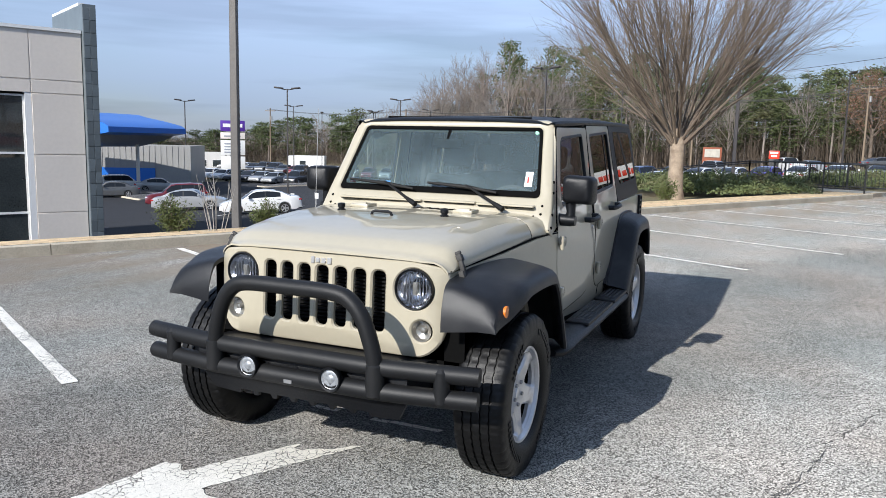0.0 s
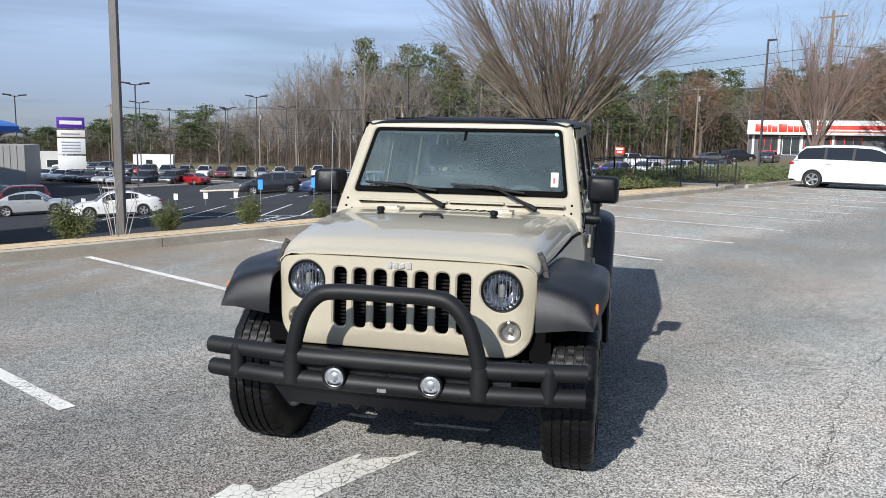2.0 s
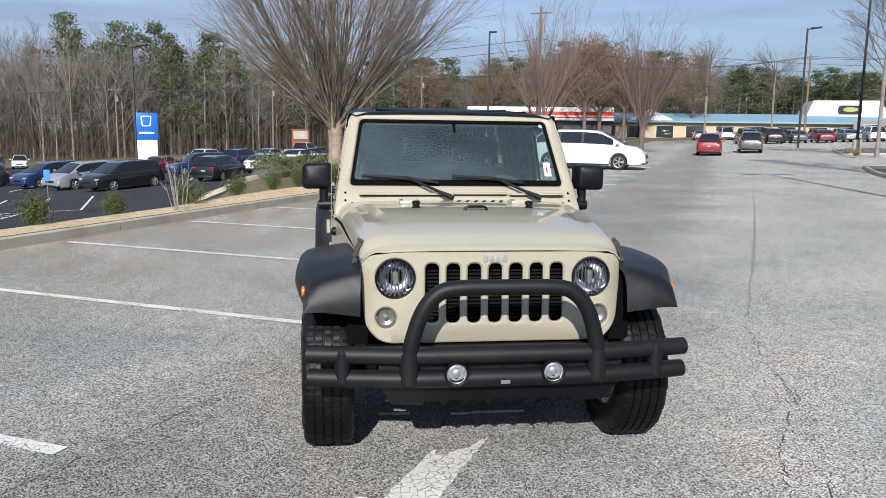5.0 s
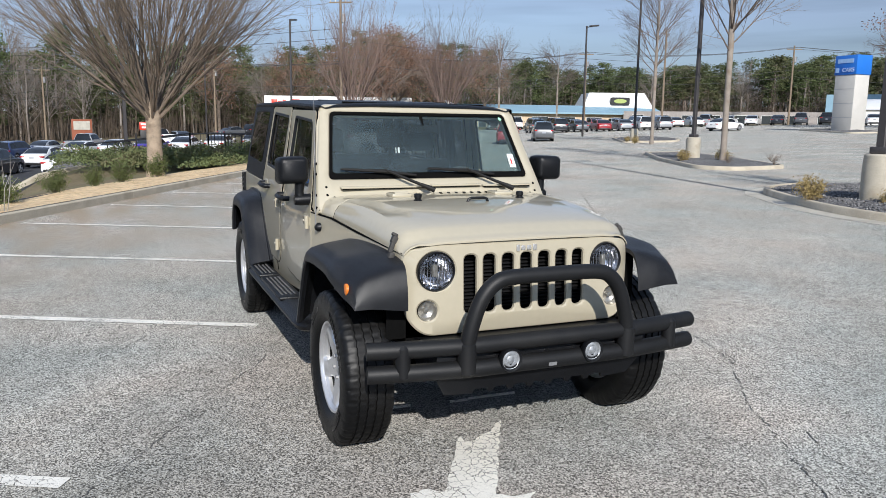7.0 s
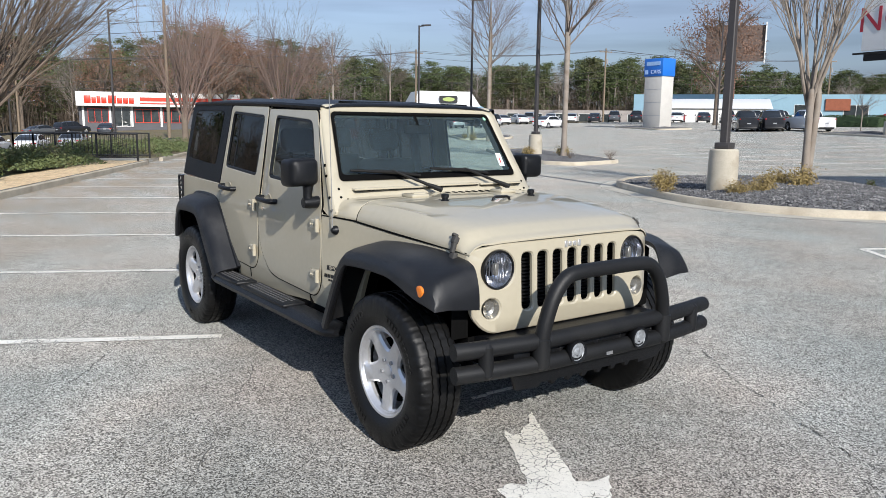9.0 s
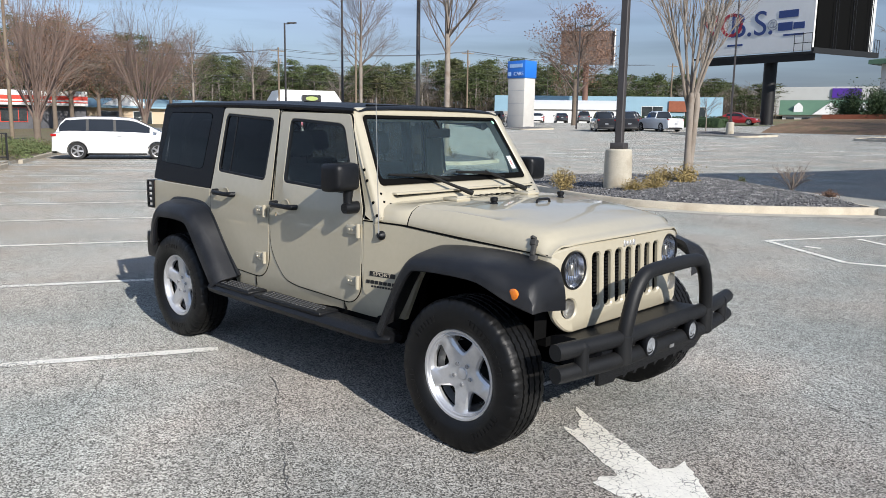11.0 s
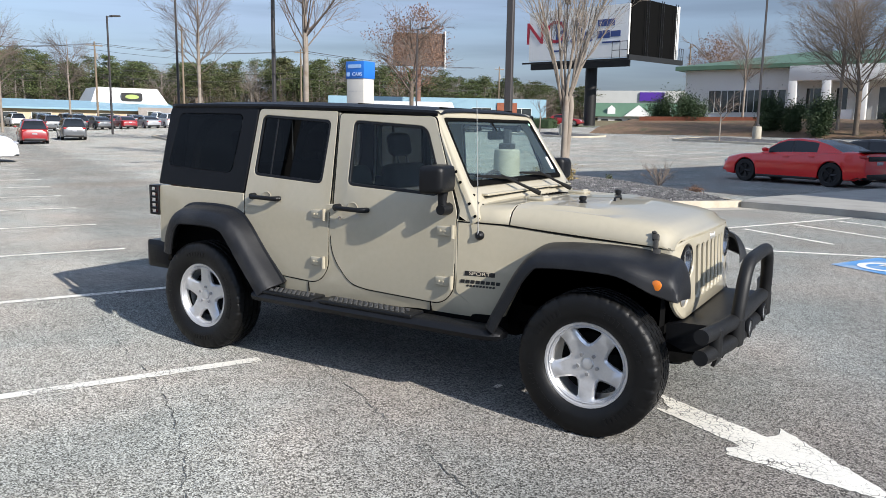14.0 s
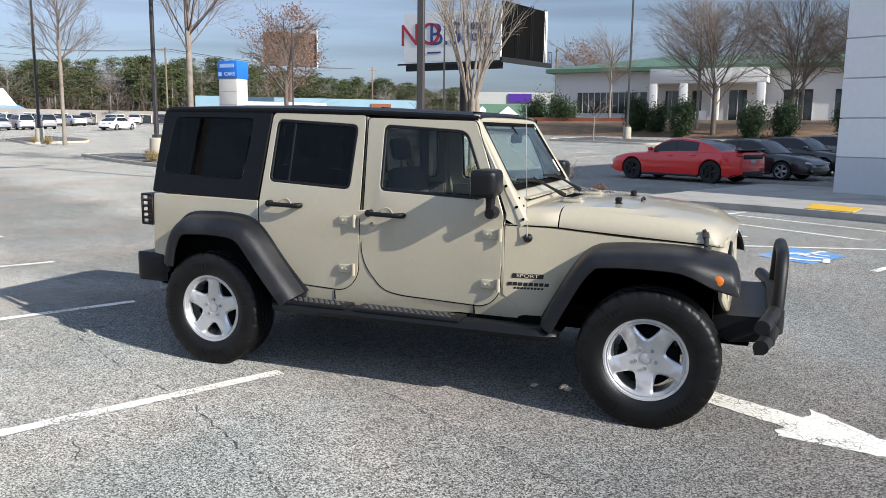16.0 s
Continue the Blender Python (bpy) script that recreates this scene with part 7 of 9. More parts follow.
def put(kind, colour, x, y, heading, label=None, rims=None, group="parked cars"):
    key = (kind, colour)
    if key not in MADE or label:
        lab = label or "%s %s parked in the lower lot" % (ADJ.get(colour, colour), "pickup truck" if kind == "pickup" else kind)
        MADE[key] = parked(kind, colour, lab, rims or M_CARRIM, group)
        MADE[key].matrix_basis = spot(x, y, heading)
    else:
        copy_thing(MADE[key], spot(x, y, heading))


# near ones
put("minivan", "white", -29.0, 10.5, 63, "white minivan parked nose-out beside the juniper bank", M_CARRIM)
p = lot(10.8, 20.5)
put("coupe", "hotred", p.x, p.y, 153, "bright red sports sedan with black wheels and spoiler", M_TRIM)
for s, r, c, lab in ((10.2, 24.4, "black", "black sedan parked beside the red car"), (10.2, 27.8, "black", None), (10.0, 31.2, "grey", "dark grey sedan parked by the building")):
    p = lot(s, r)
    put("sedan", c, p.x, p.y, -27, lab)
put("suv", "red", -52.0, 27.7, 153, "red suv seen from behind, parked across the lane")
put("suv", "grey", -55.5, 33.0, 153, "dark grey suv parked beside the red one")

# lower lot
rnd = random.Random(4)
put("sedan", "silver", -36.3, -35.3, 122, "silver sedan parked in the lower lot")
put("sedan", "white", -33.3, -27.1, -50, "white sedan parked in the lower lot")
put("suv", "maroon", -42.1, -41.9, -45, "dark maroon suv parked in the lower lot")
put("sedan", "grey", -48.1, -55.4, -40)
put("suv", "white", -54.6, -60.7, 147, "white suv parked in the lower lot")
put("sedan", "silver", -56.0, -57.2, 135)
CYCLE = [("sedan", "silver"), ("suv", "black"), ("sedan", "white"), ("suv", "white"), ("sedan", "grey"), ("sedan", "black"), ("suv", "silver"), ("sedan", "red"), ("suv", "grey"), ("sedan", "white")]


def car_row(a, b, n, heading, skip=()):
    for i in range(n):
        if i in skip:
            continue
        kind, colour = CYCLE[(i * 3 + int(abs(a[0]))) % len(CYCLE)]
        f = i / (n - 1)
        put(kind, colour, a[0] + (b[0] - a[0]) * f + rnd.uniform(-0.2, 0.2), a[1] + (b[1] - a[1]) * f + rnd.uniform(-0.2, 0.2), heading + rnd.uniform(-2, 2))


for i, (x, y, k, c) in enumerate(((-86.0, -92.0, "sedan", "red"), (-84.7, -88.6, "sedan", "grey"), (-83.6, -85.4, "sedan", "silver"), (-82.6, -82.2, "sedan", "grey"), (-81.8, -79.2, "sedan", "blue"), (-81.0, -76.3, "sedan", "silver"), (-80.2, -73.4, "sedan", "white"), (-79.6, -70.6, "sedan", "white"), (-79.0, -67.9, "sedan", "white"), (-78.4, -65.3, "sedan", "grey"), (-77.9, -62.8, "sedan", "black"), (-77.3, -60.3, "sedan", "silver"), (-76.8, -57.9, "sedan", "silver"), (-77.3, -55.0, "suv", "black"), (-79.2, -52.6, "suv", "black"))):
    put(k, c, x, y, 8 + (i * 7) % 4)
put("suv", "black", -83.3, -54.4, 8)
put("sedan", "red", -80.5, -50.6, 250)
for i, (k, c) in enumerate((("suv", "black"), ("suv", "grey"), ("suv", "silver"), ("suv", "white"), ("suv", "maroon"), ("suv", "silver"), ("suv", "silver"), ("suv", "white"), ("suv", "black"), ("suv", "white"))):
    put(k, c, -95.0 - 0.5 * i, -66.5 + 2.75 * i, 18 + (i * 5) % 4)
car_row((-106.0, -90.0), (-99.0, -70.0), 8, 15)
put("minivan", "black", -55.5, -28.1, -66, "black minivan parked in the lower lot")
put("minivan", "blue", -52.7, -21.4, -36, "dark blue minivan parked in the lower lot")
put("minivan", "silver", -48.9, -17.9, -36, "silver minivan parked in the lower lot")
put("minivan", "black", -45.4, -14.5, -36)
put("suv", "blue", -60.0, -12.6, -60)
put("sedan", "red", -66.0, -17.0, -20)
put("suv", "white", -78.5, -15.5, -20)
for i, (x, y, c) in enumerate(((-68.0, -4.8, "white"), (-66.9, -2.0, "white"), (-66.0, 0.7, "purple"), (-64.9, 3.4, "white"), (-63.9, 6.1, "white"), (-62.8, 9.0, "silver"))):
    put("sedan", c, x, y, 155 + i)
put("sedan", "white", -57.5, -6.8, 160)
put("suv", "black", -49.8, -9.2, 160)
put("sedan", "silver", -78.5, -8.4, 155)
put("pickup", "silver", -80.0, -5.0, 155, "silver pickup truck parked in the lower lot")
put("suv", "blue", -70.2, -10.2, 155)
put("sedan", "grey", -72.0, -13.0, 155)
put("pickup", "white", -88.7, 2.2, 200, "white pickup truck parked by the road")
put("sedan", "silver", -93.1, 4.6, 200)
put("suv", "black", -107.5, 16.6, 120)
put("sedan", "grey", -106.8, 13.0, 120)
put("sedan", "black", -97.8, 18.9, 160)
put("sedan", "white", -46.5, -4.6, 160)
# lots beyond the lane and by the far shops
car_row((-78.0, 45.0), (-76.0, 62.0), 7, 160)
car_row((-88.0, 50.0), (-84.0, 74.0), 9, 160)
car_row((-100.0, 50.0), (-99.0, 60.0), 4, 160)
car_row((-86.0, 78.0), (-70.0, 99.0), 9, 130)
car_row((-69.0, 86.0), (-60.0, 97.0), 5, 130)
put("sedan", "white", -64.5, 62.0, 100)
put("pickup", "black", -38.8, 63.0, 130, "black pickup truck parked beyond the lane")
put("pickup", "black", -37.0, 64.2, 130, "dark grey pickup truck parked beyond the lane")
put("pickup", "black", -39.6, 69.1, 130)
put("pickup", "white", -33.6, 64.8, 150)
put("sedan", "red", -36.0, 88.0, 10)
put("suv", "white", -46.0, 79.0, 150)

# ---- islands, kerbs and markings of the upper lot ----
M_GRAVEL = asphalt("dark_gravel_mulch", (0.02, 0.02, 0.022), (0.2, 0.2, 0.205), 32, 0.4)
M_GUTTER = material("pale_concrete_gutter", (0.48, 0.45, 0.38), 0.9, 0, 0.15, 3, 0.002, 90, dirt=(0.35, 0.32, 0.27))
M_PAVE = material("concrete_pavement", (0.36, 0.35, 0.32), 0.9, 0, 0.15, 2, 0.002, 90, dirt=(0.26, 0.25, 0.23))
M_HCBLUE = material("worn_blue_paint", (0.1, 0.3, 0.6), 0.8, 0, 0.3, 4, dirt=(0.35, 0.42, 0.5))
M_YELLOWPAD = material("yellow_tactile_pad", (0.7, 0.42, 0.03), 0.7, 0, 0.15, 5, 0.003, 60)


def smooth_loop(pts, r):
    return rpoly(pts, r, 6)


def island(name, pts, r, label, mound=0.25, gutter=True):
    """A kerbed island: kerb lengths round it, a gravel mound inside and a gutter strip before it."""
    t = tagged(new(name), label, "traffic island", "lot islands", "structure")
    loop = [lot(p.x, p.y) for p in smooth_loop(pts, r)]
    area = sum(loop[i - 1].x * loop[i].y - loop[i].x * loop[i - 1].y for i in range(len(loop)))
    if area < 0:
        loop = loop[::-1]
    flat = [Vector((p.x, p.y)) for p in loop]
    inn, out = inset(flat, 0.155), inset(flat, -0.42)
    bm = bmesh.new()
    n = len(flat)
    z = [ground(p.x, p.y) for p in flat]
    A = [bm.verts.new((p.x, p.y, z[i] - 0.05)) for i, p in enumerate(flat)]
    B = [bm.verts.new((p.x, p.y, z[i] + 0.12)) for i, p in enumerate(inset(flat, 0.012))]
    C = [bm.verts.new((p.x, p.y, z[i] + 0.15)) for i, p in enumerate(inset(flat, 0.04))]
    D = [bm.verts.new((p.x, p.y, z[i] + 0.15)) for i, p in enumerate(inn)]
    E_ = [bm.verts.new((p.x, p.y, z[i] + 0.05)) for i, p in enumerate(inset(flat, 0.16))]
    for P, Q in ((A, B), (B, C), (C, D), (D, E_)):
        for i in range(n):
            bm.faces.new((P[i - 1], P[i], Q[i], Q[i - 1]))
    part("kerb_edge", bm, M_KERB, t, "", 40)
    if gutter:
        bm = bmesh.new()
        A = [bm.verts.new((p.x, p.y, z[i] + 0.008)) for i, p in enumerate(inset(flat, -0.002))]
        B = [bm.verts.new((p.x, p.y, z[i] + 0.005)) for i, p in enumerate(out)]
        for i in range(n):
            bm.faces.new((A[i - 1], A[i], B[i], B[i - 1]))
        part("gutter", bm, M_GUTTER, t, "", 0)
    bm = bmesh.new()
    c = sum(flat, Vector((0, 0))) / n
    prev = [bm.verts.new((p.x, p.y, z[i] + 0.10)) for i, p in enumerate(inset(flat, 0.157))]
    for f, h in ((0.85, 0.45), (0.65, 0.85), (0.4, 1.0), (0.15, 1.0)):
        cur = [bm.verts.new((c.x + (p.x - c.x) * f, c.y + (p.y - c.y) * f, z[i] + 0.10 + mound * h + noise.noise((p.x * 2, p.y * 2, f * 9)) * 0.02)) for i, p in enumerate(flat)]
        for i in range(n):
            bm.faces.new((prev[i - 1], prev[i], cur[i], cur[i - 1]))
        prev = cur
    bm.faces.new(prev)
    part("gravel_bed", bm, M_GRAVEL, t, "dark gravel mulch", 60)
    return t


isle = island("island_1", [(14.4, 7.1), (10.2, 6.95), (8.3, 7.5), (7.2, 8.6), (6.75, 9.6), (6.35, 10.7, 0.4), (6.15, 11.55, 0.15), (8.0, 12.0), (9.6, 12.6), (11.6, 13.2), (14.0, 13.5), (16.4, 11.8), (16.4, 8.6)], 1.0, "kerbed island with dark gravel, lamp post and tree", 0.22)
island("island_2", [(24.1, 9.4), (25.0, 8.1), (32.0, 8.1), (40.5, 8.9), (40.5, 11.0), (32.0, 12.2), (26.5, 12.2)], 0.9, "kerbed island with dark gravel, lamp post and tree", 0.15, False)
island("island_3", [(57.0, 10.2), (66.0, 10.5), (67.0, 14.0), (60.0, 15.4), (56.5, 14.2)], 0.9, "kerbed far island with gravel", 0.15, False)
island("island_10", [(36.8, -79.1), (36.7, -81.0), (54.6, -86.7), (56.0, -82.8)], 0.9, "kerbed island of dry plants in the lower lot", 0.2, False)
island("island_11", [(37.7, -62.9), (40.8, -58.3), (47.1, -66.1), (50.0, -76.0), (44.4, -71.4)], 0.9, "kerbed island of dry plants in the lower lot", 0.2, False)
island("island_12", [(18.0, -73.6), (18.6, -66.1), (23.9, -71.6), (24.5, -77.6), (20.9, -78.0)], 0.9, "kerbed island of dry plants in the lower lot", 0.2, False)
for nm, c, w in (("island_4", (-8.2, 54.0), 5.0), ("island_5", (-24.5, 58.5), 5.0), ("island_6", (-52.0, 65.5), 6.5)):
    s, r = to_lot(*c)
    island(nm, [(s - w, r - 2), (s + w, r - 2), (s + w, r + 2), (s - w, r + 2)], 1.2, "kerbed far island with dry ground cover", 0.1, False)
# stones scattered over the near island
rng = np.random.default_rng(12)
gs = Soup()
bed = [o for o in isle.children if o.name.startswith("gravel_bed")][0].data
bed_tree = bvhtree.BVHTree.FromPolygons([v.co.copy() for v in bed.vertices], [tuple(q.vertices) for q in bed.polygons])
cube = np.array([(-1, -1, -1), (1, -1, -1), (1, 1, -1), (-1, 1, -1), (-1, -1, 1), (1, -1, 1), (1, 1, 1), (-1, 1, 1)], float) * 0.5
cf = np.array([(0, 3, 2, 1), (4, 5, 6, 7), (0, 1, 5, 4), (1, 2, 6, 5), (2, 3, 7, 6), (3, 0, 4, 7)])
for k in range(14000):
    s, r = rng.uniform(6.6, 15.6), rng.uniform(7.4, 13.2)
    p = lot(s, r)
    spot_, _, _, _ = bed_tree.ray_cast(Vector((p.x, p.y, 3.0)), Vector((0, 0, -1)))
    if spot_ is None:
        continue
    sc = rng.uniform(0.014, 0.036)
    gs.add(cube * rng.uniform(0.7, 1.3, (8, 3)), cf, pose(p.x, p.y, spot_.z + rng.uniform(-0.004, 0.012), *rng.uniform(0, 360, 3)) @ Matrix.Diagonal((sc, sc, sc * 0.7, 1)))
M_STONES = material("grey_stones", (0.13, 0.128, 0.13), 0.9, 0, 0.8, 9, dirt=(0.42, 0.41, 0.40))
tagged(quads("gravel_stones", gs.arrays(), np.concatenate([np.asarray(f).reshape(-1, 4) for f in gs.f]), M_STONES), "loose grey stones over the island bed", "gravel", kind="stuff")

# pavement round the building across the lane
t = tagged(new("pavement"), "concrete pavement with kerb beside the white-panelled building", "pavement", kind="structure")
bm = bmesh.new()
edge_pts = [(6.22, 11.66, 0.1), (6.16, 11.36, 0.1), (5.5, 11.6), (4.6, 11.86), (3.4, 12.0), (-14.0, 11.9), (-14.0, 19.2), (7.2, 19.2), (6.95, 16.0), (6.65, 12.4)]
loop = [lot(p.x, p.y) for p in smooth_loop(edge_pts, 0.8)]
prism(bm, loop, lambda u, v, w: Vector((u, v, w)), -0.05, 0.144)
part("pavement_slab", bm, M_PAVE, t, "", 30)
bm = bmesh.new()
flat_loop = [lot(a, b) for a, b in ((2.85, 12.15), (1.9, 12.12), (2.15, 13.2), (3.2, 13.3))]
prism(bm, flat_loop, lambda u, v, w: Vector((u, v, w)), 0.10, 0.158)
part("tactile_pad", bm, M_YELLOWPAD, t, "yellow tactile ramp pad", 0)

# hatched bay and wheelchair symbol
for a, b in (((3.9, 6.75), (2.1, 6.4)), ((2.1, 6.4), (-3.0, 11.2)), ((3.9, 6.75), (3.9, 11.8)), ((3.1, 7.0), (3.3, 6.9)), ((3.7, 8.3), (1.9, 8.0)), ((3.7, 9.7), (0.6, 9.2)), ((3.7, 11.0), (-0.8, 10.5)), ((-0.6, 6.3), (-0.6, 11.8)), ((-3.4, 6.3), (-3.4, 11.8))):
    stripe("bay_line", lot(*a), lot(*b), 0.10, M_LINE, "white hatch line of a marked bay")
bm = bmesh.new()
flat_strip(bm, [lot(0.9, 6.3), lot(0.1, 6.2), lot(0.1, 7.3), lot(0.9, 7.4)], 0.006)
tagged(part("blue_bay_square", bm, M_HCBLUE, None, "", 0), "worn blue painted square of an accessible bay", "road marking", kind="structure")
bm = bmesh.new()
c = lot(0.42, 6.8)


def arc(bm, s0, r0, rad, a0, a1, w, z=0.011):
    pts = [radians(a0 + (a1 - a0) * k / 12) for k in range(13)]
    vi = [bm.verts.new(lot(s0 + (rad - w) * math.cos(a), r0 + (rad - w) * math.sin(a), z)) for a in pts]
    vo = [bm.verts.new(lot(s0 + (rad + w) * math.cos(a), r0 + (rad + w) * math.sin(a), z)) for a in pts]
    for i in range(12):
        bm.faces.new((vi[i], vo[i], vo[i + 1], vi[i + 1]))


arc(bm, 0.4, 6.72, 0.3, -150, 60, 0.05)
for q in ([(0.55, 6.75), (0.47, 6.75), (0.43, 7.25), (0.52, 7.25)], [(0.5, 6.75), (0.5, 6.84), (0.16, 6.84), (0.16, 6.75)], [(0.2, 6.8), (0.12, 6.8), (-0.02, 6.45), (0.07, 6.42)], [(0.5, 7.0), (0.5, 7.07), (0.22, 7.07), (0.22, 7.0)]):
    bm.faces.new([bm.verts.new(lot(a, b, 0.011)) for a, b in q])
arc(bm, 0.47, 7.36, 0.035, 0, 360, 0.035)
tagged(part("wheelchair_symbol", bm, M_NEWLINE, None, "", 0), "white painted wheelchair symbol", "road marking", kind="structure")
# far stall lines across the lane
for i in range(9):
    stripe("far_stall_line", lot(22 + i * 2.75, 17.5), lot(22 + i * 2.75, 22.5), 0.10, M_LINE, "worn white painted stall line on asphalt")
    stripe("far_stall_line", lot(22 + i * 2.75, 28), lot(22 + i * 2.75, 33), 0.10, M_LINE, "worn white painted stall line on asphalt")

# cracks and seams in the asphalt, their inner shadow painted as flat dark strips
M_CRACKSHADOW = material("crack_shadow", (0.085, 0.082, 0.078), 0.9, 0, 0.3, 6)


def crack(name, pts, w=0.012, seed=1, label="thin jagged crack in the asphalt"):
    rnd_ = random.Random(seed)
    bm = bmesh.new()
    dense = []
    for a, b in zip(pts, pts[1:]):
        a, b = Vector(a), Vector(b)
        k = max(2, int((b - a).length / 0.045))
        for i in range(k):
            dense.append(a + (b - a) * i / k + Vector((rnd_.gauss(0, 0.011), rnd_.gauss(0, 0.011))))
    dense.append(Vector(pts[-1]))
    last = None
    for i, p in enumerate(dense):
        d = (dense[min(i + 1, len(dense) - 1)] - dense[max(i - 1, 0)]).normalized()
        nn = Vector((-d.y, d.x)) * w * max(0.05, rnd_.uniform(-0.1, 0.75)) * 0.28
        cur = (bm.verts.new((*(p + nn), 0.0045)), bm.verts.new((*(p - nn), 0.0045)))
        if last:
            bm.faces.new((last[0], last[1], cur[1], cur[0]))
        last = cur
    tagged(part(name, bm, M_CRACKSHADOW, None, "", 0), label, "crack", kind="structure")


crack("crack", [(-9.4, 7.7), (-3.05, 4.1), (-0.6, 2.7), (0.4, 2.3), (1.1, 2.1), (1.85, 1.55), (2.5, 1.2), (3.1, 0.9), (4.4, 0.3)], 0.022, 1)
crack("crack", [(0.92, 2.2), (1.9, 1.75), (2.6, 1.35), (3.6, 1.6)], 0.016, 2)
crack("crack", [(-2.4, -0.3), (-0.62, -0.72), (0.1, -1.05), (0.68, -1.42), (1.31, -1.79), (2.4, -2.5)], 0.021, 3)
crack("crack", [(-3.4, -0.5), (-2.04, -1.19), (-1.59, -1.39), (-1.18, -1.55), (-0.49, -1.96), (-0.12, -2.21), (0.5, -2.7)], 0.018, 4)
crack("crack", [(-14.3, 10.4), (-6.0, 5.8), (-3.0, 4.1)], 0.03, 5)
crack("crack", [(-2.0, -3.9), (-0.4, -2.8), (1.0, -2.9), (2.5, -3.6)], 0.012, 6)
crack("crack", [(-5.4, 2.9), (-6.5, 0.5), (-7.6, -2.4)], 0.02, 7)
crack("crack", [(-15.1, 14.9), (-8.8, 12.4), (-5.5, 9.0), (-2.0, 7.4), (2.0, 5.4)], 0.03, 8)
crack("crack", [(-3.5, -1.2), (-2.0, -1.6), (-0.9, -2.6), (-0.6, -3.9)], 0.012, 9)
# worn remainders of old paint under the car
for i, (x, y, l) in enumerate(((1.17, -0.43, 0.16), (1.19, 0.17, 0.3), (0.73, -0.44, 0.06), (0.95, -0.43, 0.07), (1.2, -0.05, 0.1))):
    bm = bmesh.new()
    flat_strip(bm, [(x - 0.02, y - l / 2), (x + 0.02, y - l / 2 - 0.01), (x + 0.025, y + l / 2), (x - 0.015, y + l / 2 + 0.015)], 0.005)
    tagged(part("paint_fleck", bm, M_LINE, None, "", 0), "worn fleck of old white paint", "road marking", kind="structure")

# lower lot markings
for k in range(8):
    stripe("lower_stall_line", (-31.0, -28.6 + 2.3 * k), (-40.0, -30.8 + 2.3 * k), 0.11, M_NEWLINE, "fresh white stall line on new asphalt")
stripe("lower_stall_line", (-32.4, -29.0), (-31.0, -12.4), 0.11, M_NEWLINE, "fresh white stall line on new asphalt")
for k in range(7):
    stripe("lower_stall_line", (-24.6 - k * 0.9, -16.2 + k * 0.05), (-24.9 - k * 0.9, -15.2 + k * 0.05), 0.1, M_NEWLINE, "fresh white crossing bar on new asphalt")
for y in (-16.2, -15.2):
    stripe("lower_stall_line", (-24.4, y), (-31.0, y + 0.3), 0.1, M_NEWLINE, "fresh white crossing line on new asphalt")
for k in range(8):
    stripe("lower_stall_line", (-48.0, -28.0 + k * 2.8), (-53.5, -28.6 + k * 2.8), 0.11, M_NEWLINE, "fresh white stall line on new asphalt")
for nm, pts in (("island_7", [(36, -52), (44, -50), (45, -47), (37, -49)]), ("island_8", [(16.5, -15.5), (22.0, -15.0), (22.0, -13.4), (17.0, -13.8)]), ("island_9", [(17, -55), (26, -55), (26, -52), (17, -52)])):
    island(nm, pts, 0.8, "low kerbed island of the lower lot", 0.08, False)


# ---- lamp posts and poles ----
def lamp_post(label, h, r, heads, base=0.0, mat=M_POLE, heading=0.0, droop=False):
    """A square steel post on a concrete footing, with flat lamp heads on arms."""
    t = thing("street_lamp", label, "lamp", "lamp posts")
    z0 = 0.0
    if base:
        bm = bmesh.new()
        lathe(bm, [(0.0, base), (0.27, base), (0.30, base - 0.03), (0.315, base - 0.3), (0.32, -0.3)], 28, None, "z")
        part("footing", bm, M_CONC, t, "round concrete footing")
        z0 = base
    bm = bmesh.new()
    loft(bm, [[(a * rr, b * rr, z) for a, b in ((-1, -0.8), (-0.8, -1), (0.8, -1), (1, -0.8), (1, 0.8), (0.8, 1), (-0.8, 1), (-1, 0.8))] for z, rr in ((z0, r), (h, r * 0.75))])
    part("post", bm, mat, t)
    if base:
        bm = bmesh.new()
        box(bm, (-r * 1.9, -r * 1.9, z0), (r * 1.9, r * 1.9, z0 + 0.14), 0.02)
        part("base_cover", bm, mat, t)
    for a in heads:
        hd = new("lamp_head")
        hd.parent = t
        bm = bmesh.new()
        c, s = math.cos(radians(a)), math.sin(radians(a))
        tube(bm, [(0, 0, h - 0.1), (0.6 * c, 0.6 * s, h - 0.01)], 0.045, 6)
        part("arm", bm, mat, hd)
        bm = bmesh.new()
        box(bm, (0.4, -0.24, -0.08), (1.3, 0.24, 0.07), 0.04, 2, pose(0, 0, h, 0, -6, a))
        part("housing", bm, M_POLE, hd)
    return t


def stand(t, x, y, heading=0.0, dz=0.0):
    t.matrix_basis = pose(x, y, ground(x, y) + dz, 0, 0, heading)
    return t


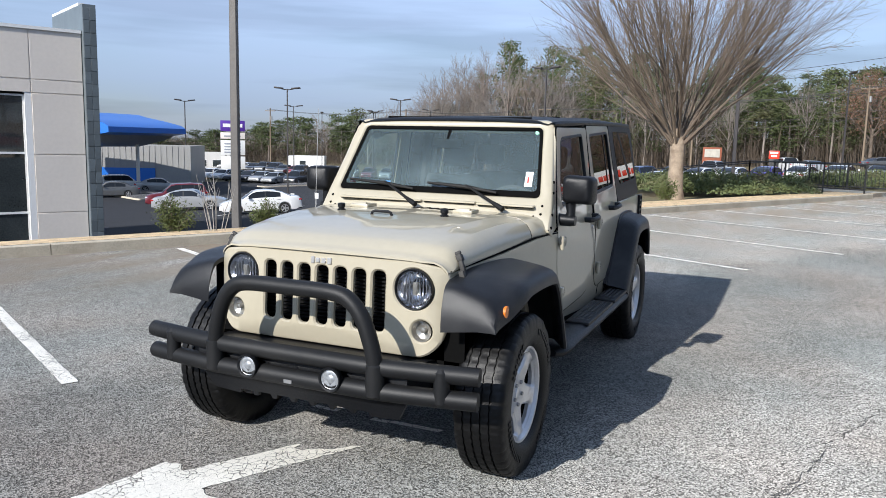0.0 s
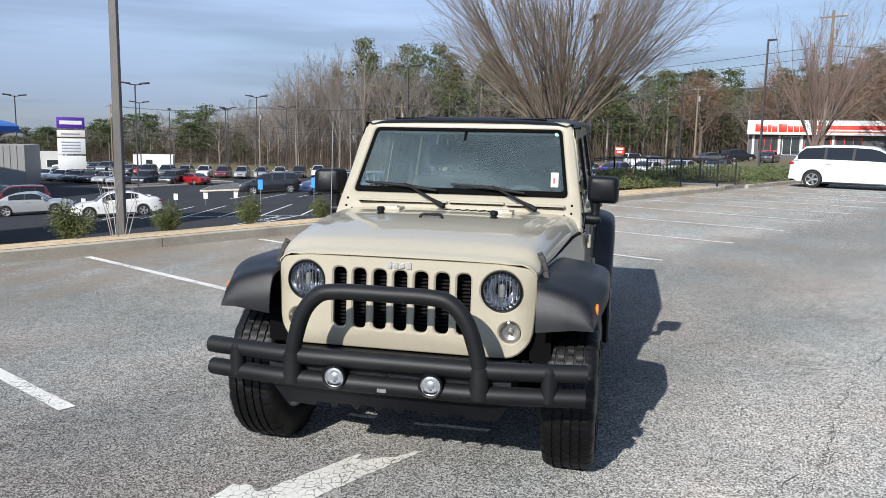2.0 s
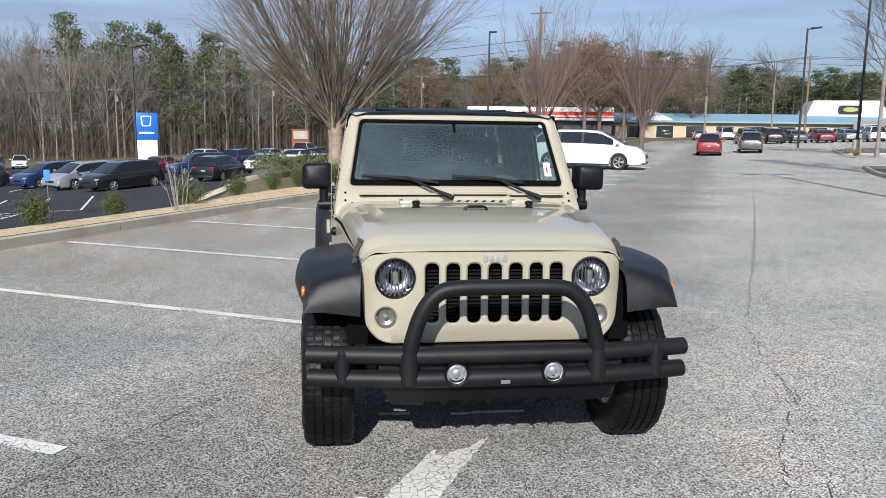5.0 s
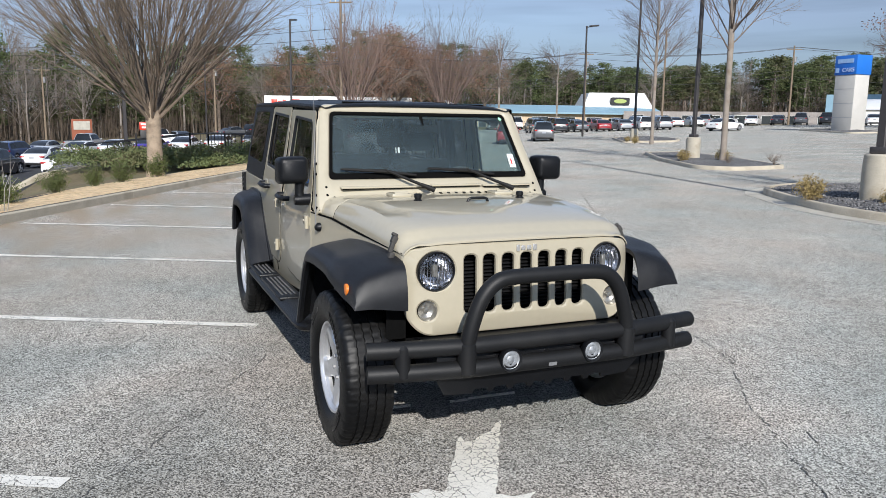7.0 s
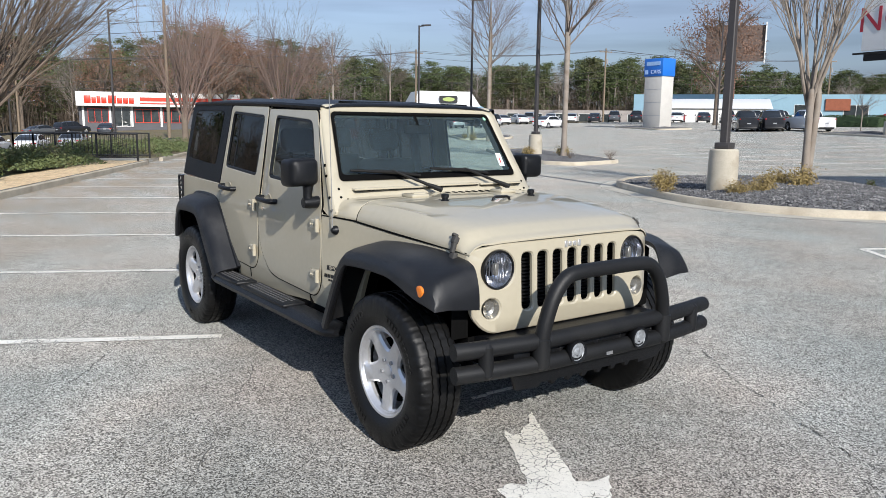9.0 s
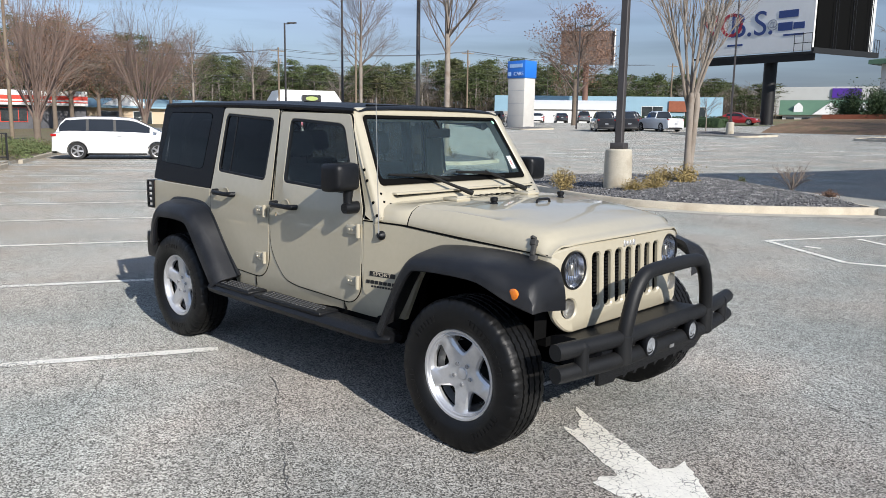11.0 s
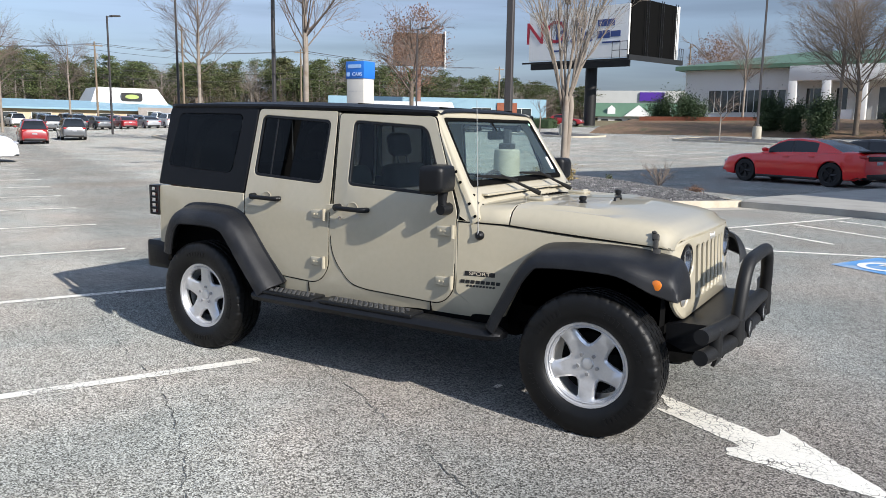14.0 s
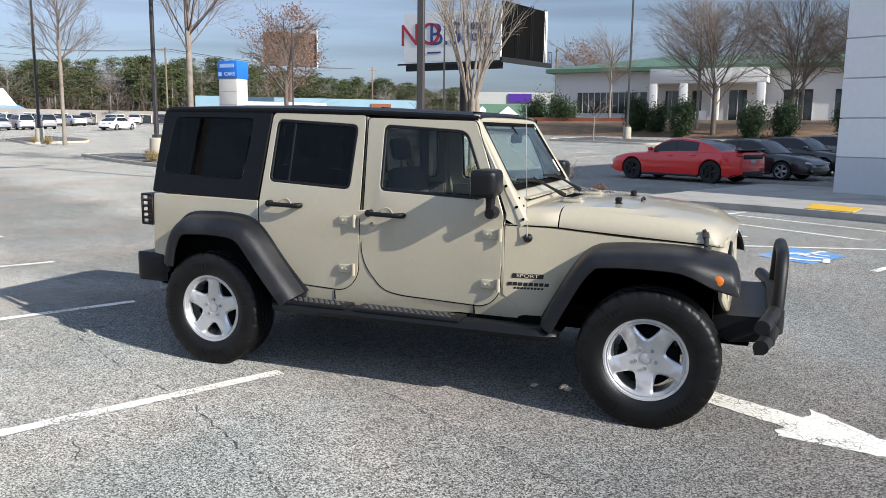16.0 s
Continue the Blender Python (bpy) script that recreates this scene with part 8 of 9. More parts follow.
stand(lamp_post("tall weathered grey lamp post behind the planting strip", 9.6, 0.095, (0, 180), 0, M_POLEGREY), -9.0, -9.3, 20, -0.1)
stand(lamp_post("dark bronze lamp post on a round concrete footing", 11.0, 0.085, (90, 270), 0.92), -5.5, 11.9, 10, 0.22)
near_lamp = stand(lamp_post("dark bronze lamp post on a concrete footing", 11.0, 0.08, (90, 270), 1.0), -22.4, 21.7, 10, 0.15)
for x, y in ((-46.0, 35.9), (-7.2, 55.0), (-23.5, 58.0)):
    c = copy_thing(near_lamp, pose(x, y, ground(x, y) + 0.1, 0, 0, 20))
far = stand(lamp_post("dark lamp post with twin flat heads in the lower lot", 10.4, 0.075, (0, 180)), -59.8, -43.9, 118)
for x, y, h in ((-73.8, -69.8, 140), (-80.0, -41.6, 112), (-88.0, -62.8, 120), (-59.4, -17.2, 80), (-109.3, -61.7, 0), (-112.7, -74.0, 30), (-101.0, -47.3, 120), (-80.5, -14.8, 20), (-104.0, -58.4, 125)):
    copy_thing(far, pose(x, y, ground(x, y) - 0.1, 0, 0, h))
stand(lamp_post("tall dark lamp post beyond the juniper bank", 12.4, 0.12, (0, 180)), -54.7, -1.5, 10, -0.1)
high = stand(lamp_post("tall dark lamp post with a flat head", 10.8, 0.085, (0,)), -61.9, 41.3, 90, 0)
for x, y, h in ((-63.0, 12.1, 150), (-90.4, 7.6, 20), (-44.1, 66.1, 30)):
    copy_thing(high, pose(x, y, ground(x, y) - 0.1, 0, 0, h))


def utility_pole(h, label="weathered wooden utility pole with a crossarm"):
    t = thing("utility_pole", label, "pole", "utility poles")
    bm = bmesh.new()
    tube(bm, [(0, 0, -0.5), (0, 0, h)], [0.17, 0.11], 10)
    part("post", bm, M_WOODPOLE, t)
    bm = bmesh.new()
    box(bm, (-1.1, -0.06, h - 0.6), (1.1, 0.06, h - 0.48))
    part("crossarm", bm, M_WOODPOLE, t)
    for k in (-1.0, -0.5, 0.5, 1.0):
        bm = bmesh.new()
        cyl(bm, (k, 0, h - 0.48), (k, 0, h - 0.3), 0.05, 0.03, 8)
        part("insulator", bm, M_STEEL, t)
    bm = bmesh.new()
    cyl(bm, (0.25, 0, h - 2.4), (0.25, 0, h - 1.6), 0.2, seg=12)
    part("transformer", bm, M_STEEL, t)
    return t


UP = [(-120.7, -91.1), (-122.0, -62.0), (-125.0, -36.7), (-128.0, -12.4), (-121.0, 12.0), (-111.8, 38.8), (-97.0, 64.0), (-83.0, 91.0), (-69.0, 133.0)]
first = utility_pole(11.5)
first.matrix_basis = pose(*UP[0], ground(*UP[0]), 0, 0, 100)
for i, p in enumerate(UP[1:]):
    copy_thing(first, pose(*p, ground(*p), 0, 0, 100 - i * 5))
near_pole = utility_pole(13.5, "tall wooden utility pole beyond the minivan")
near_pole.matrix_basis = pose(-69.0, 18.2, ground(-69, 18.2), 0, 0, 60)
copy_thing(near_pole, pose(-30.3, 125.8, ground(-30, 125), 0, 0, 120))
copy_thing(near_pole, pose(-86.0, 70.0, ground(-86, 70), 0, 0, 120))
M_WIRE = material("black_cable", (0.03, 0.03, 0.03), 0.6)
cable_set = thing("overhead_cable", "sagging black overhead cables along the road", "cable")
for off_, hz in ((-1.0, 11.2), (0.0, 11.3), (1.0, 11.2), (0.0, 8.0), (0.0, 7.0)):
    bm = bmesh.new()
    pts = []
    for a, b in zip(UP, UP[1:]):
        for k in range(8):
            f = k / 8
            x, y = a[0] + (b[0] - a[0]) * f + off_, a[1] + (b[1] - a[1]) * f
            pts.append((x, y, ground(*a) * (1 - f) + ground(*b) * f + hz - 3.2 * f * (1 - f)))
    tube(bm, pts, 0.03, 4, False)
    part("cable", bm, M_WIRE, cable_set, "", 0)
for hz in (10.5, 9.6, 7.4):
    for ex, ey in ((-121.0, -30.0), (-86.0, 70.0)):
        bm = bmesh.new()
        tube(bm, [(-69.0 + (ex + 69) * k / 8, 18.2 + (ey - 18.2) * k / 8, hz - 2.5 * k / 8 * (1 - k / 8)) for k in range(9)], 0.025, 4, False)
        part("cable", bm, M_WIRE, cable_set, "", 0)


# ---- writing ----
def lettering(name, text, size, mat, m, parent, label="", thick=0.02):
    cu = bpy.data.curves.new(name, "FONT")
    cu.body, cu.size, cu.extrude, cu.align_x, cu.align_y = text, size, thick, "CENTER", "CENTER"
    cu.materials.append(mat)
    ob = new(name, cu)
    ob.parent = parent
    ob.matrix_basis = m
    return tagged(ob, label)


M_BLUE = material("bright_blue_sign", (0.02, 0.17, 0.62), 0.35, 0, 0.06, 1)
M_RED = material("bright_red_sign", (0.65, 0.045, 0.02), 0.4, 0, 0.06, 1)
M_PURPLE = material("violet_sign", (0.09, 0.03, 0.3), 0.4, 0, 0.06, 1)
M_BRICK = material("red_brick", (0.27, 0.09, 0.05), 0.9, 0, 0.25, 2, 0.004, 30)
lettering("badge_word", "SPORT", 0.029, material("beige_badge_ink", (0.5, 0.45, 0.36), 0.5), pose(0.755, -0.7655, 0.7815, 90, 0, 9.8) @ Matrix.Diagonal((1.55, 1, 1, 1)), car, "beige capital letters on the black badge", 0.0006)
M_BEIGE = material("beige_wall_panel", (0.78, 0.715, 0.645), 0.8, 0, 0.06, 0.5, 0.0015, 120)
M_PANEL = material("white_wall_panel", (0.85, 0.85, 0.84), 0.5, 0, 0.05, 0.5)
M_PANELGREY = material("light_grey_wall_panel", (0.6, 0.62, 0.65), 0.5, 0, 0.05, 0.5)
M_TILE = material("slate_grey_tile", (0.13, 0.155, 0.17), 0.3, 0, 0.2, 2, per=0.2)
M_STUCCO = material("pale_grey_stucco", (0.55, 0.54, 0.52), 0.9, 0, 0.1, 0.5, 0.002, 60)
M_GREENROOF = material("green_metal_roof", (0.11, 0.2, 0.13), 0.5, 0.1, 0.12, 0.7)
M_METALWALL = material("corrugated_grey_wall", (0.35, 0.35, 0.34), 0.5, 0.3, 0.1, 0.5)
M_BLUEWALL = material("pale_blue_metal_wall", (0.24, 0.39, 0.48), 0.6, 0, 0.1, 0.4)
M_NAVY = material("navy_ink", (0.03, 0.06, 0.2), 0.6)
M_REDINK = material("dark_red_ink", (0.42, 0.03, 0.05), 0.6)
M_GREYINK = material("grey_ink", (0.3, 0.32, 0.36), 0.6)
M_BLACKSTEEL = material("black_painted_steel", (0.015, 0.015, 0.016), 0.5, 0.2, 0.2, 1)
M_FRAME = material("white_window_frame", (0.7, 0.7, 0.68), 0.4)
M_ROOFDARK = material("dark_flat_roof", (0.12, 0.115, 0.11), 0.9, 0, 0.2, 0.5)


def oriented(x, y, heading, dz=0.0):
    """Local x runs along the front, local y points away behind it."""
    return pose(x, y, ground(x, y) + dz, 0, 0, heading)


# sign pylons
def blue_sign(label, w, d, h0, h1, m, body, two=False):
    t = thing("pylon_sign", label, "sign", m=m)
    bm = bmesh.new()
    box(bm, (-w * 0.46, 0, -0.5), (w * 0.46, d, h0), 0.04)
    part("pillar", bm, body, t)
    bm = bmesh.new()
    box(bm, (-w / 2, -0.06, h0), (w / 2, d + 0.06, h1), 0.05)
    part("sign_box", bm, M_BLUE, t, "bright blue sign box")
    return t


ang = math.degrees(math.atan2(15, 80))
t = blue_sign("blue and white dealer sign on a white pillar", 2.6, 0.7, 2.9, 6.1, oriented(-91.5, -24.1, 105, 0), M_WHITE)
bm = bmesh.new()
plate(bm, rpoly([(-0.5, 4.5), (0.5, 4.5), (0.62, 5.75), (-0.62, 5.75)], 0.15), [rpoly([(-0.36, 4.62), (0.36, 4.62), (0.48, 5.63), (-0.48, 5.63)], 0.12)], lambda u, v, d: Vector((u, d - 0.09, v)), 0.035)
part("emblem", bm, M_WHITE, t)
bm = bmesh.new()
box(bm, (-0.85, -0.08, 3.6), (0.85, -0.055, 3.85))
part("word_bar", bm, M_WHITE, t)
t = blue_sign("blue used-car sign box on a pale concrete pillar", 2.6, 1.9, 5.6, 7.5, oriented(-51.8, 65.2, -1, 0), material("pale_stucco_pillar", (0.56, 0.54, 0.50), 0.85, 0, 0.1, 1.0, 0.002, 60))
lettering("sign_word", "CARS", 0.58, material("pale_blue_letters", (0.5, 0.66, 0.9), 0.5), pose(0.35, -0.09, 6.05, 90, 0, 0), t, "white capital letters")
bm = bmesh.new()
box(bm, (-0.95, -0.09, 6.75), (0.9, -0.055, 7.15))
box(bm, (-1.15, -0.09, 5.85), (-0.75, -0.055, 6.3))
part("word_bar", bm, material("pale_blue_ink", (0.35, 0.55, 0.85), 0.5), t)
for z in (1.4, 2.8, 4.2):
    bm = bmesh.new()
    box(bm, (-1.2, -0.006, z), (1.2, 0.002, z + 0.03))
    part("panel_joint", bm, M_GREYINK, t)
tw_ = thing("tenant_sign", "tall violet and white tenant sign on two posts", "sign", m=oriented(-84.7, -71.0, 130, 0))
for x in (-1.0, 1.0):
    bm = bmesh.new()
    cyl(bm, (x, 0, -0.5), (x, 0, 7.6), 0.11, seg=10)
    part("post", bm, M_POLEGREY, tw_)
for z0, z1, mt in ((6.6, 8.1, M_PURPLE), (5.5, 6.4, M_BEIGE), (3.2, 5.3, M_WHITE), (1.2, 3.0, M_WHITE)):
    bm = bmesh.new()
    box(bm, (-1.7, -0.15, z0), (1.7, 0.15, z1), 0.03)
    part("board", bm, mt, tw_)
bm = bmesh.new()
box(bm, (-1.35, -0.18, 7.15), (1.35, -0.15, 7.65))
part("word_bar", bm, M_WHITE, tw_)
for z in (3.5, 3.9, 4.3, 4.7, 5.8):
    bm = bmesh.new()
    box(bm, (-1.2, -0.18, z), (1.1, -0.15, z + 0.18))
    part("word_bar", bm, M_GREYINK, tw_)

# billboard on a single black post
bb = thing("billboard", "large white billboard on a black steel post, the other face black", "billboard")
A, B, C = Vector((-41.5, 88.5, 0)), Vector((-27.6, 86.4, 0)), Vector((-24.8, 97.0, 0))
bm = bmesh.new()
cyl(bm, (-33.6, 90.5, 0.5), (-33.6, 90.5, 9.9), 0.75, seg=24)
part("post", bm, M_BLACKSTEEL, bb)


def board(name, p, q, z0, z1, mat, label=""):
    d = (q - p).normalized()
    n = Vector((-d.y, d.x, 0))
    bm = bmesh.new()
    vs = [p, q, q + n * 0.3, p + n * 0.3]
    prism(bm, [(v.x, v.y) for v in vs], lambda u, v, w: Vector((u, v, w)), z0, z1)
    part(name, bm, mat, bb, label, 0)
    return d, n


d, n = board("poster_face", A, B, 10.3, 16.4, M_WHITE, "white poster with red and blue letters")
board("back_face", B + Vector((0.2, 0.3, 0)), C, 10.6, 17.2, M_DARK, "black rear face")
board("edge_trim", C - Vector((0.1, 0.35, 0)), C + Vector((0.25, -0.1, 0)), 10.6, 17.2, M_WHITE)
board("catwalk", A - n * 0.9 - d * 0.4, B - n * 0.9 + d * 0.6, 9.85, 10.05, M_BLACKSTEEL, "black steel catwalk")
board("lower_beam", A + n * 0.5, B + n * 0.5, 9.2, 10.2, M_BLACKSTEEL)
board("catwalk", B + Vector((0.4, -0.6, 0)), C + Vector((1.0, -0.4, 0)), 9.9, 10.5, M_BLACKSTEEL)
for base_, dd, k in ((B - n * 0.9 - d * 1.6, d, 2.0), (C + Vector((0.5, -0.3, 0)), Vector((0.3, 0.95, 0)), 0.9)):
    bm = bmesh.new()
    for f in (0, 0.5, 1):
        q = base_ + dd * k * f
        tube(bm, [q + Vector((0, 0, 10)), q + Vector((0, 0, 12))], 0.04, 5)
    for z in (11, 12):
        tube(bm, [base_ + Vector((0, 0, z)), base_ + dd * k + Vector((0, 0, z))], 0.04, 5)
    part("guard_rail", bm, M_BLACKSTEEL, bb)
for f, z in ((0.25, 10.9), (0.55, 10.9), (0.85, 10.9)):
    q = B + Vector((0.2, 0.3, 0)) + (C - B) * f
    bm = bmesh.new()
    for dx in (0, 0.12):
        pp = q + (C - B).normalized() * dx * 4 - Vector((-0.95, 0.25, 0)) * 0.0
        tube(bm, [pp + Vector((0.3, -0.15, 10.4)), pp + Vector((0.3, -0.15, 17.3))], 0.05, 4)
    part("ladder", bm, M_BLACKSTEEL, bb)
rot = math.degrees(math.atan2(d.y, d.x))


def on_board(u, z):
    p = A + d * u - n * 0.04
    return pose(p.x, p.y, z, 90, 0, rot)


lettering("poster_letter", "NO", 3.9, M_REDINK, on_board(2.5, 13.6), bb, "dark red capital letters")
lettering("poster_letter", "B.S.", 3.9, M_NAVY, on_board(6.6, 13.5), bb, "navy capital letters")
lettering("poster_letter", "@", 1.3, M_GREYINK, on_board(9.2, 13.4), bb)
for u0, u1, z0, z1 in ((9.9, 12.2, 14.0, 14.8), (9.9, 11.6, 12.6, 13.5), (11.7, 13.0, 12.7, 13.4), (10.6, 13.0, 12.0, 12.2), (3.6, 5.6, 11.3, 11.5)):
    p, q = A + d * u0 - n * 0.04, A + d * u1 - n * 0.04
    bm = bmesh.new()
    prism(bm, [(p.x, p.y), (q.x, q.y), (q.x + n.x * 0.05, q.y + n.y * 0.05), (p.x + n.x * 0.05, p.y + n.y * 0.05)], lambda u, v, w: Vector((u, v, w)), z0, z1)
    part("word_bar", bm, M_NAVY, bb, "", 0)
# the dark far billboard
fb2 = thing("far_billboard", "far dark brown billboard seen from behind", "billboard", m=oriented(-78.0, 113.0, 35, 0))
bm = bmesh.new()
box(bm, (-2.0, 0, 10.4), (7.3, 0.4, 16.2))
part("board", bm, material("brown_rear_boards", (0.12, 0.085, 0.07), 0.8, 0, 0.2, 1), fb2)
bm = bmesh.new()
box(bm, (7.3, -0.6, 10.0), (7.5, 0.7, 16.6))
part("edge_trim", bm, M_WHITE, fb2)
bm = bmesh.new()
cyl(bm, (2.6, 0.8, -1), (2.6, 0.8, 10.6), 0.5, seg=16)
part("post", bm, material("rusty_brown_steel", (0.16, 0.085, 0.06), 0.7), fb2)


# ---- buildings ----
def block(name, label, m, w, d, h, wall, roof=M_ROOFDARK, parapet=0.3):
    """A plain volume: four thick walls, a roof deck and a parapet cap."""
    t = thing(name, label, "building", m=m)
    bm = bmesh.new()
    for a, b in (((0, 0), (w, 0.3)), ((0, d - 0.3), (w, d)), ((0, 0.3), (0.3, d - 0.3)), ((w - 0.3, 0.3), (w, d - 0.3))):
        box(bm, (a[0], a[1], -1.5), (b[0], b[1], h))
    part("wall_shell", bm, wall, t)
    bm = bmesh.new()
    box(bm, (0.31, 0.31, h - 0.5), (w - 0.31, d - 0.31, h - 0.3))
    part("roof", bm, roof, t)
    return t


def window(t, x0, x1, z0, z1, panes=1, mat=M_SHOPGLASS, frame=M_FRAME, y=0.0):
    wd = new("window")
    wd.parent = t
    bm = bmesh.new()
    f = 0.07
    for a, b in (((x0, z0), (x1, z0 + f)), ((x0, z1 - f), (x1, z1)), ((x0, z0 + f), (x0 + f, z1 - f)), ((x1 - f, z0 + f), (x1, z1 - f))):
        box(bm, (a[0], y - 0.07, a[1]), (b[0], y + 0.05, b[1]))
    for k in range(1, panes):
        x = x0 + (x1 - x0) * k / panes
        box(bm, (x - f / 2, y - 0.06, z0 + f), (x + f / 2, y + 0.05, z1 - f))
    part("frame", bm, frame, wd)
    bm = bmesh.new()
    box(bm, (x0 + f, y - 0.03, z0 + f), (x1 - f, y - 0.01, z1 - f))
    part("pane", bm, mat, wd)


# dealership with beige panels; its front looks across the strip
p = lot(4.35, -28.4)
t = thing("showroom", "beige-panelled showroom with tall shop window and slate-tiled corner pier", "building", m=pose(p.x, p.y, -2.75, 0, 0, 153))
Z1 = 8.2
for a, b in (((-1.45, 0.03, -1), (0.38, 0.4, Z1)), ((-16, 0.03, 5.8), (-1.45, 0.4, Z1)), ((-16, 0.03, -1), (-5.0, 0.4, 5.8)),
             ((-16, 0.4, -1), (-15.6, 5, Z1)), ((-15.6, 4.6, -1), (0.38, 5, Z1)), ((0.0, 0.4, -1), (0.38, 4.6, Z1))):
    bm = bmesh.new()
    box(bm, a, b)
    part("wall", bm, M_BEIGE, t)
bm = bmesh.new()
box(bm, (-15.6, 0.4, Z1 - 0.5), (0.0, 4.6, Z1 - 0.3))
part("roof", bm, M_ROOFDARK, t)
for x0, x1, z0, z1 in ((-0.37, 1.43, -1.0, 1.25), (-0.37, 1.43, 1.29, 3.47), (-0.37, 1.43, 3.51, 5.76), (-0.37, 1.43, 5.80, 6.26), (1.47, 5.2, 5.80, 6.26), (-0.37, 1.43, 6.30, Z1 - 0.1), (1.47, 5.2, 6.30, Z1 - 0.1), (5.24, 12, 6.30, Z1 - 0.1), (5.24, 12, 0, 6.26)):
    bm = bmesh.new()
    box(bm, (-x1, -0.0, z0), (-x0, 0.03, z1), 0.006, 1)
    part("panel", bm, M_BEIGE, t)
bm = bmesh.new()
box(bm, (-16, -0.06, Z1 - 0.1), (0.38, 0.45, Z1 + 0.02))
part("parapet_cap", bm, M_PANEL, t)
bm = bmesh.new()
box(bm, (0.40, -0.25, -1), (0.88, 4.5, 9.2))
part("pier", bm, M_TILE, t, "slate-grey tiled corner pier")
bm = bmesh.new()
box(bm, (0.40, 0.3, 9.2), (0.62, 4.5, 9.3))
part("pier_cap", bm, M_PANEL, t)
tile_me = None
for k in range(20):
    for j in range(2):
        if tile_me is None:
            bm = bmesh.new()
            box(bm, (0.0, 0, 0), (0.225, 0.025, 0.46), 0.006, 1)
            ob = part("tile", bm, M_TILE, t, "", 0)
            tile_me = ob.data
        else:
            ob = new("tile", tile_me)
            ob.parent = t
        ob.location = (0.41 + j * 0.235, -0.276, -0.5 + k * 0.48)
window(t, -5.0, -1.67, -0.3, 5.72, 1, M_SHOPGLASS, M_FRAME, 0.2)
for z in (1.25, 3.5):
    bm = bmesh.new()
    box(bm, (-5.0, 0.12, z), (-1.72, 0.2, z + 0.08))
    part("mullion", bm, M_PANEL, t)
bm = bmesh.new()
box(bm, (-1.68, 0.02, -1), (-1.45, 0.35, 5.8))
part("jamb", bm, M_PANEL, t)

# white-panelled building across the lane
p = lot(4.4, 17.3)
t = thing("service_building", "white-panelled building with light grey plinth and tall windows", "building", m=pose(p.x, p.y, 0.15, 0, 0, -27))
bm = bmesh.new()
box(bm, (0.03, 0.05, -0.3), (1.3, 0.4, 8))
box(bm, (1.3, 0.05, -0.3), (3.6, 0.4, 0.9))
box(bm, (1.3, 0.05, 4.3), (3.6, 0.4, 8))
box(bm, (3.6, 0.05, -0.3), (16, 0.4, 8))
box(bm, (0.03, 0.4, -0.3), (0.4, 12, 8))
box(bm, (0.4, 11.6, -0.3), (16, 12, 8))
box(bm, (15.6, 0.4, -0.3), (16, 11.6, 8))
part("wall", bm, M_PANELGREY, t)
bm = bmesh.new()
box(bm, (0.4, 0.4, 7.6), (15.6, 11.6, 7.8))
part("roof", bm, M_ROOFDARK, t)
for k in range(8):
    z0 = -0.2 if k == 0 else 0.93 + (k - 1) * 1.0
    z1 = 0.91 if k == 0 else z0 + 0.97
    for x0, x1 in ((0, 1.28),) if 1 <= k <= 3 else ((0, 1.28), (1.3, 3.58)) if k else ((0, 3.58),):
        bm = bmesh.new()
        box(bm, (x0, 0.0 if k else -0.01, z0), (x1, 0.05, z1), 0.008, 1)
        part("panel", bm, M_PANEL if k else M_PANELGREY, t)
    bm = bmesh.new()
    box(bm, (-0.02, 0.02, z0), (0.03, 8.0, z1), 0.008, 1)
    part("panel", bm, M_PANEL if k else M_PANELGREY, t)
window(t, 1.36, 3.56, 0.95, 4.25, 2, M_SHOPGLASS, M_STEEL, 0.2)

# fuel canopy with a rounded blue roof
t = thing("fuel_canopy", "fuel station canopy with a rounded bright blue roof", "canopy", m=pose(-50.9, -54.7, -3.9, 0, 0, 280))
bm = bmesh.new()
prof = [(-16, 5.3), (-16, 6.6), (-12, 7.35), (-8, 7.5), (-4.2, 7.45), (-3.2, 7.2), (-1.0, 6.8), (0.8, 6.4), (1.3, 6.1), (1.3, 5.6), (-1, 5.2)]
loft(bm, [[(y, x, z) for x, z in prof] for y in (-6, 6)])
ob = part("roof", bm, M_BLUE, t, "bright blue rounded roof")
ob.matrix_basis = pose(0, 0, 0, 0, 0, 90)
bm = bmesh.new()
prof = [(-15.9, 5.1), (-15.9, 5.35), (-1.0, 5.28), (0.4, 5.55), (-1.0, 4.9), (-4, 4.2), (-15, 4.2)]
loft(bm, [[(y, x, z) for x, z in prof] for y in (-5.8, 5.8)])
ob = part("soffit", bm, M_STEEL, t, "grey curved soffit")
ob.matrix_basis = pose(0, 0, 0, 0, 0, 90)
for x in (-3, -11):
    for y in (-4, 4):
        bm = bmesh.new()
        cyl(bm, (-x, y, -1), (-x, y, 5), 0.18)
        part("column", bm, M_WHITE, t)
t = block("metal_workshop", "long grey corrugated workshop with a blue lower wall", pose(-58.0, -74.0, -4.3, 0, 0, 122), 14.5, 10, 4.6, M_METALWALL)
bm = bmesh.new()
box(bm, (-0.05, -0.12, -0.5), (10.5, -0.02, 2.0))
part("blue_band", bm, M_BLUE, t)
for k in range(22):
    bm = bmesh.new()
    box(bm, (k * 0.65, -0.05, 2.05), (k * 0.65 + 0.12, 0.0, 4.55))
    part("rib", bm, M_METALWALL, t)
t = block("strip_shops", "low pale strip of far shops with a red sign", pose(-99.6, -96.7, -4.3, 0, 0, 122), 10, 8, 2.9, M_STUCCO)
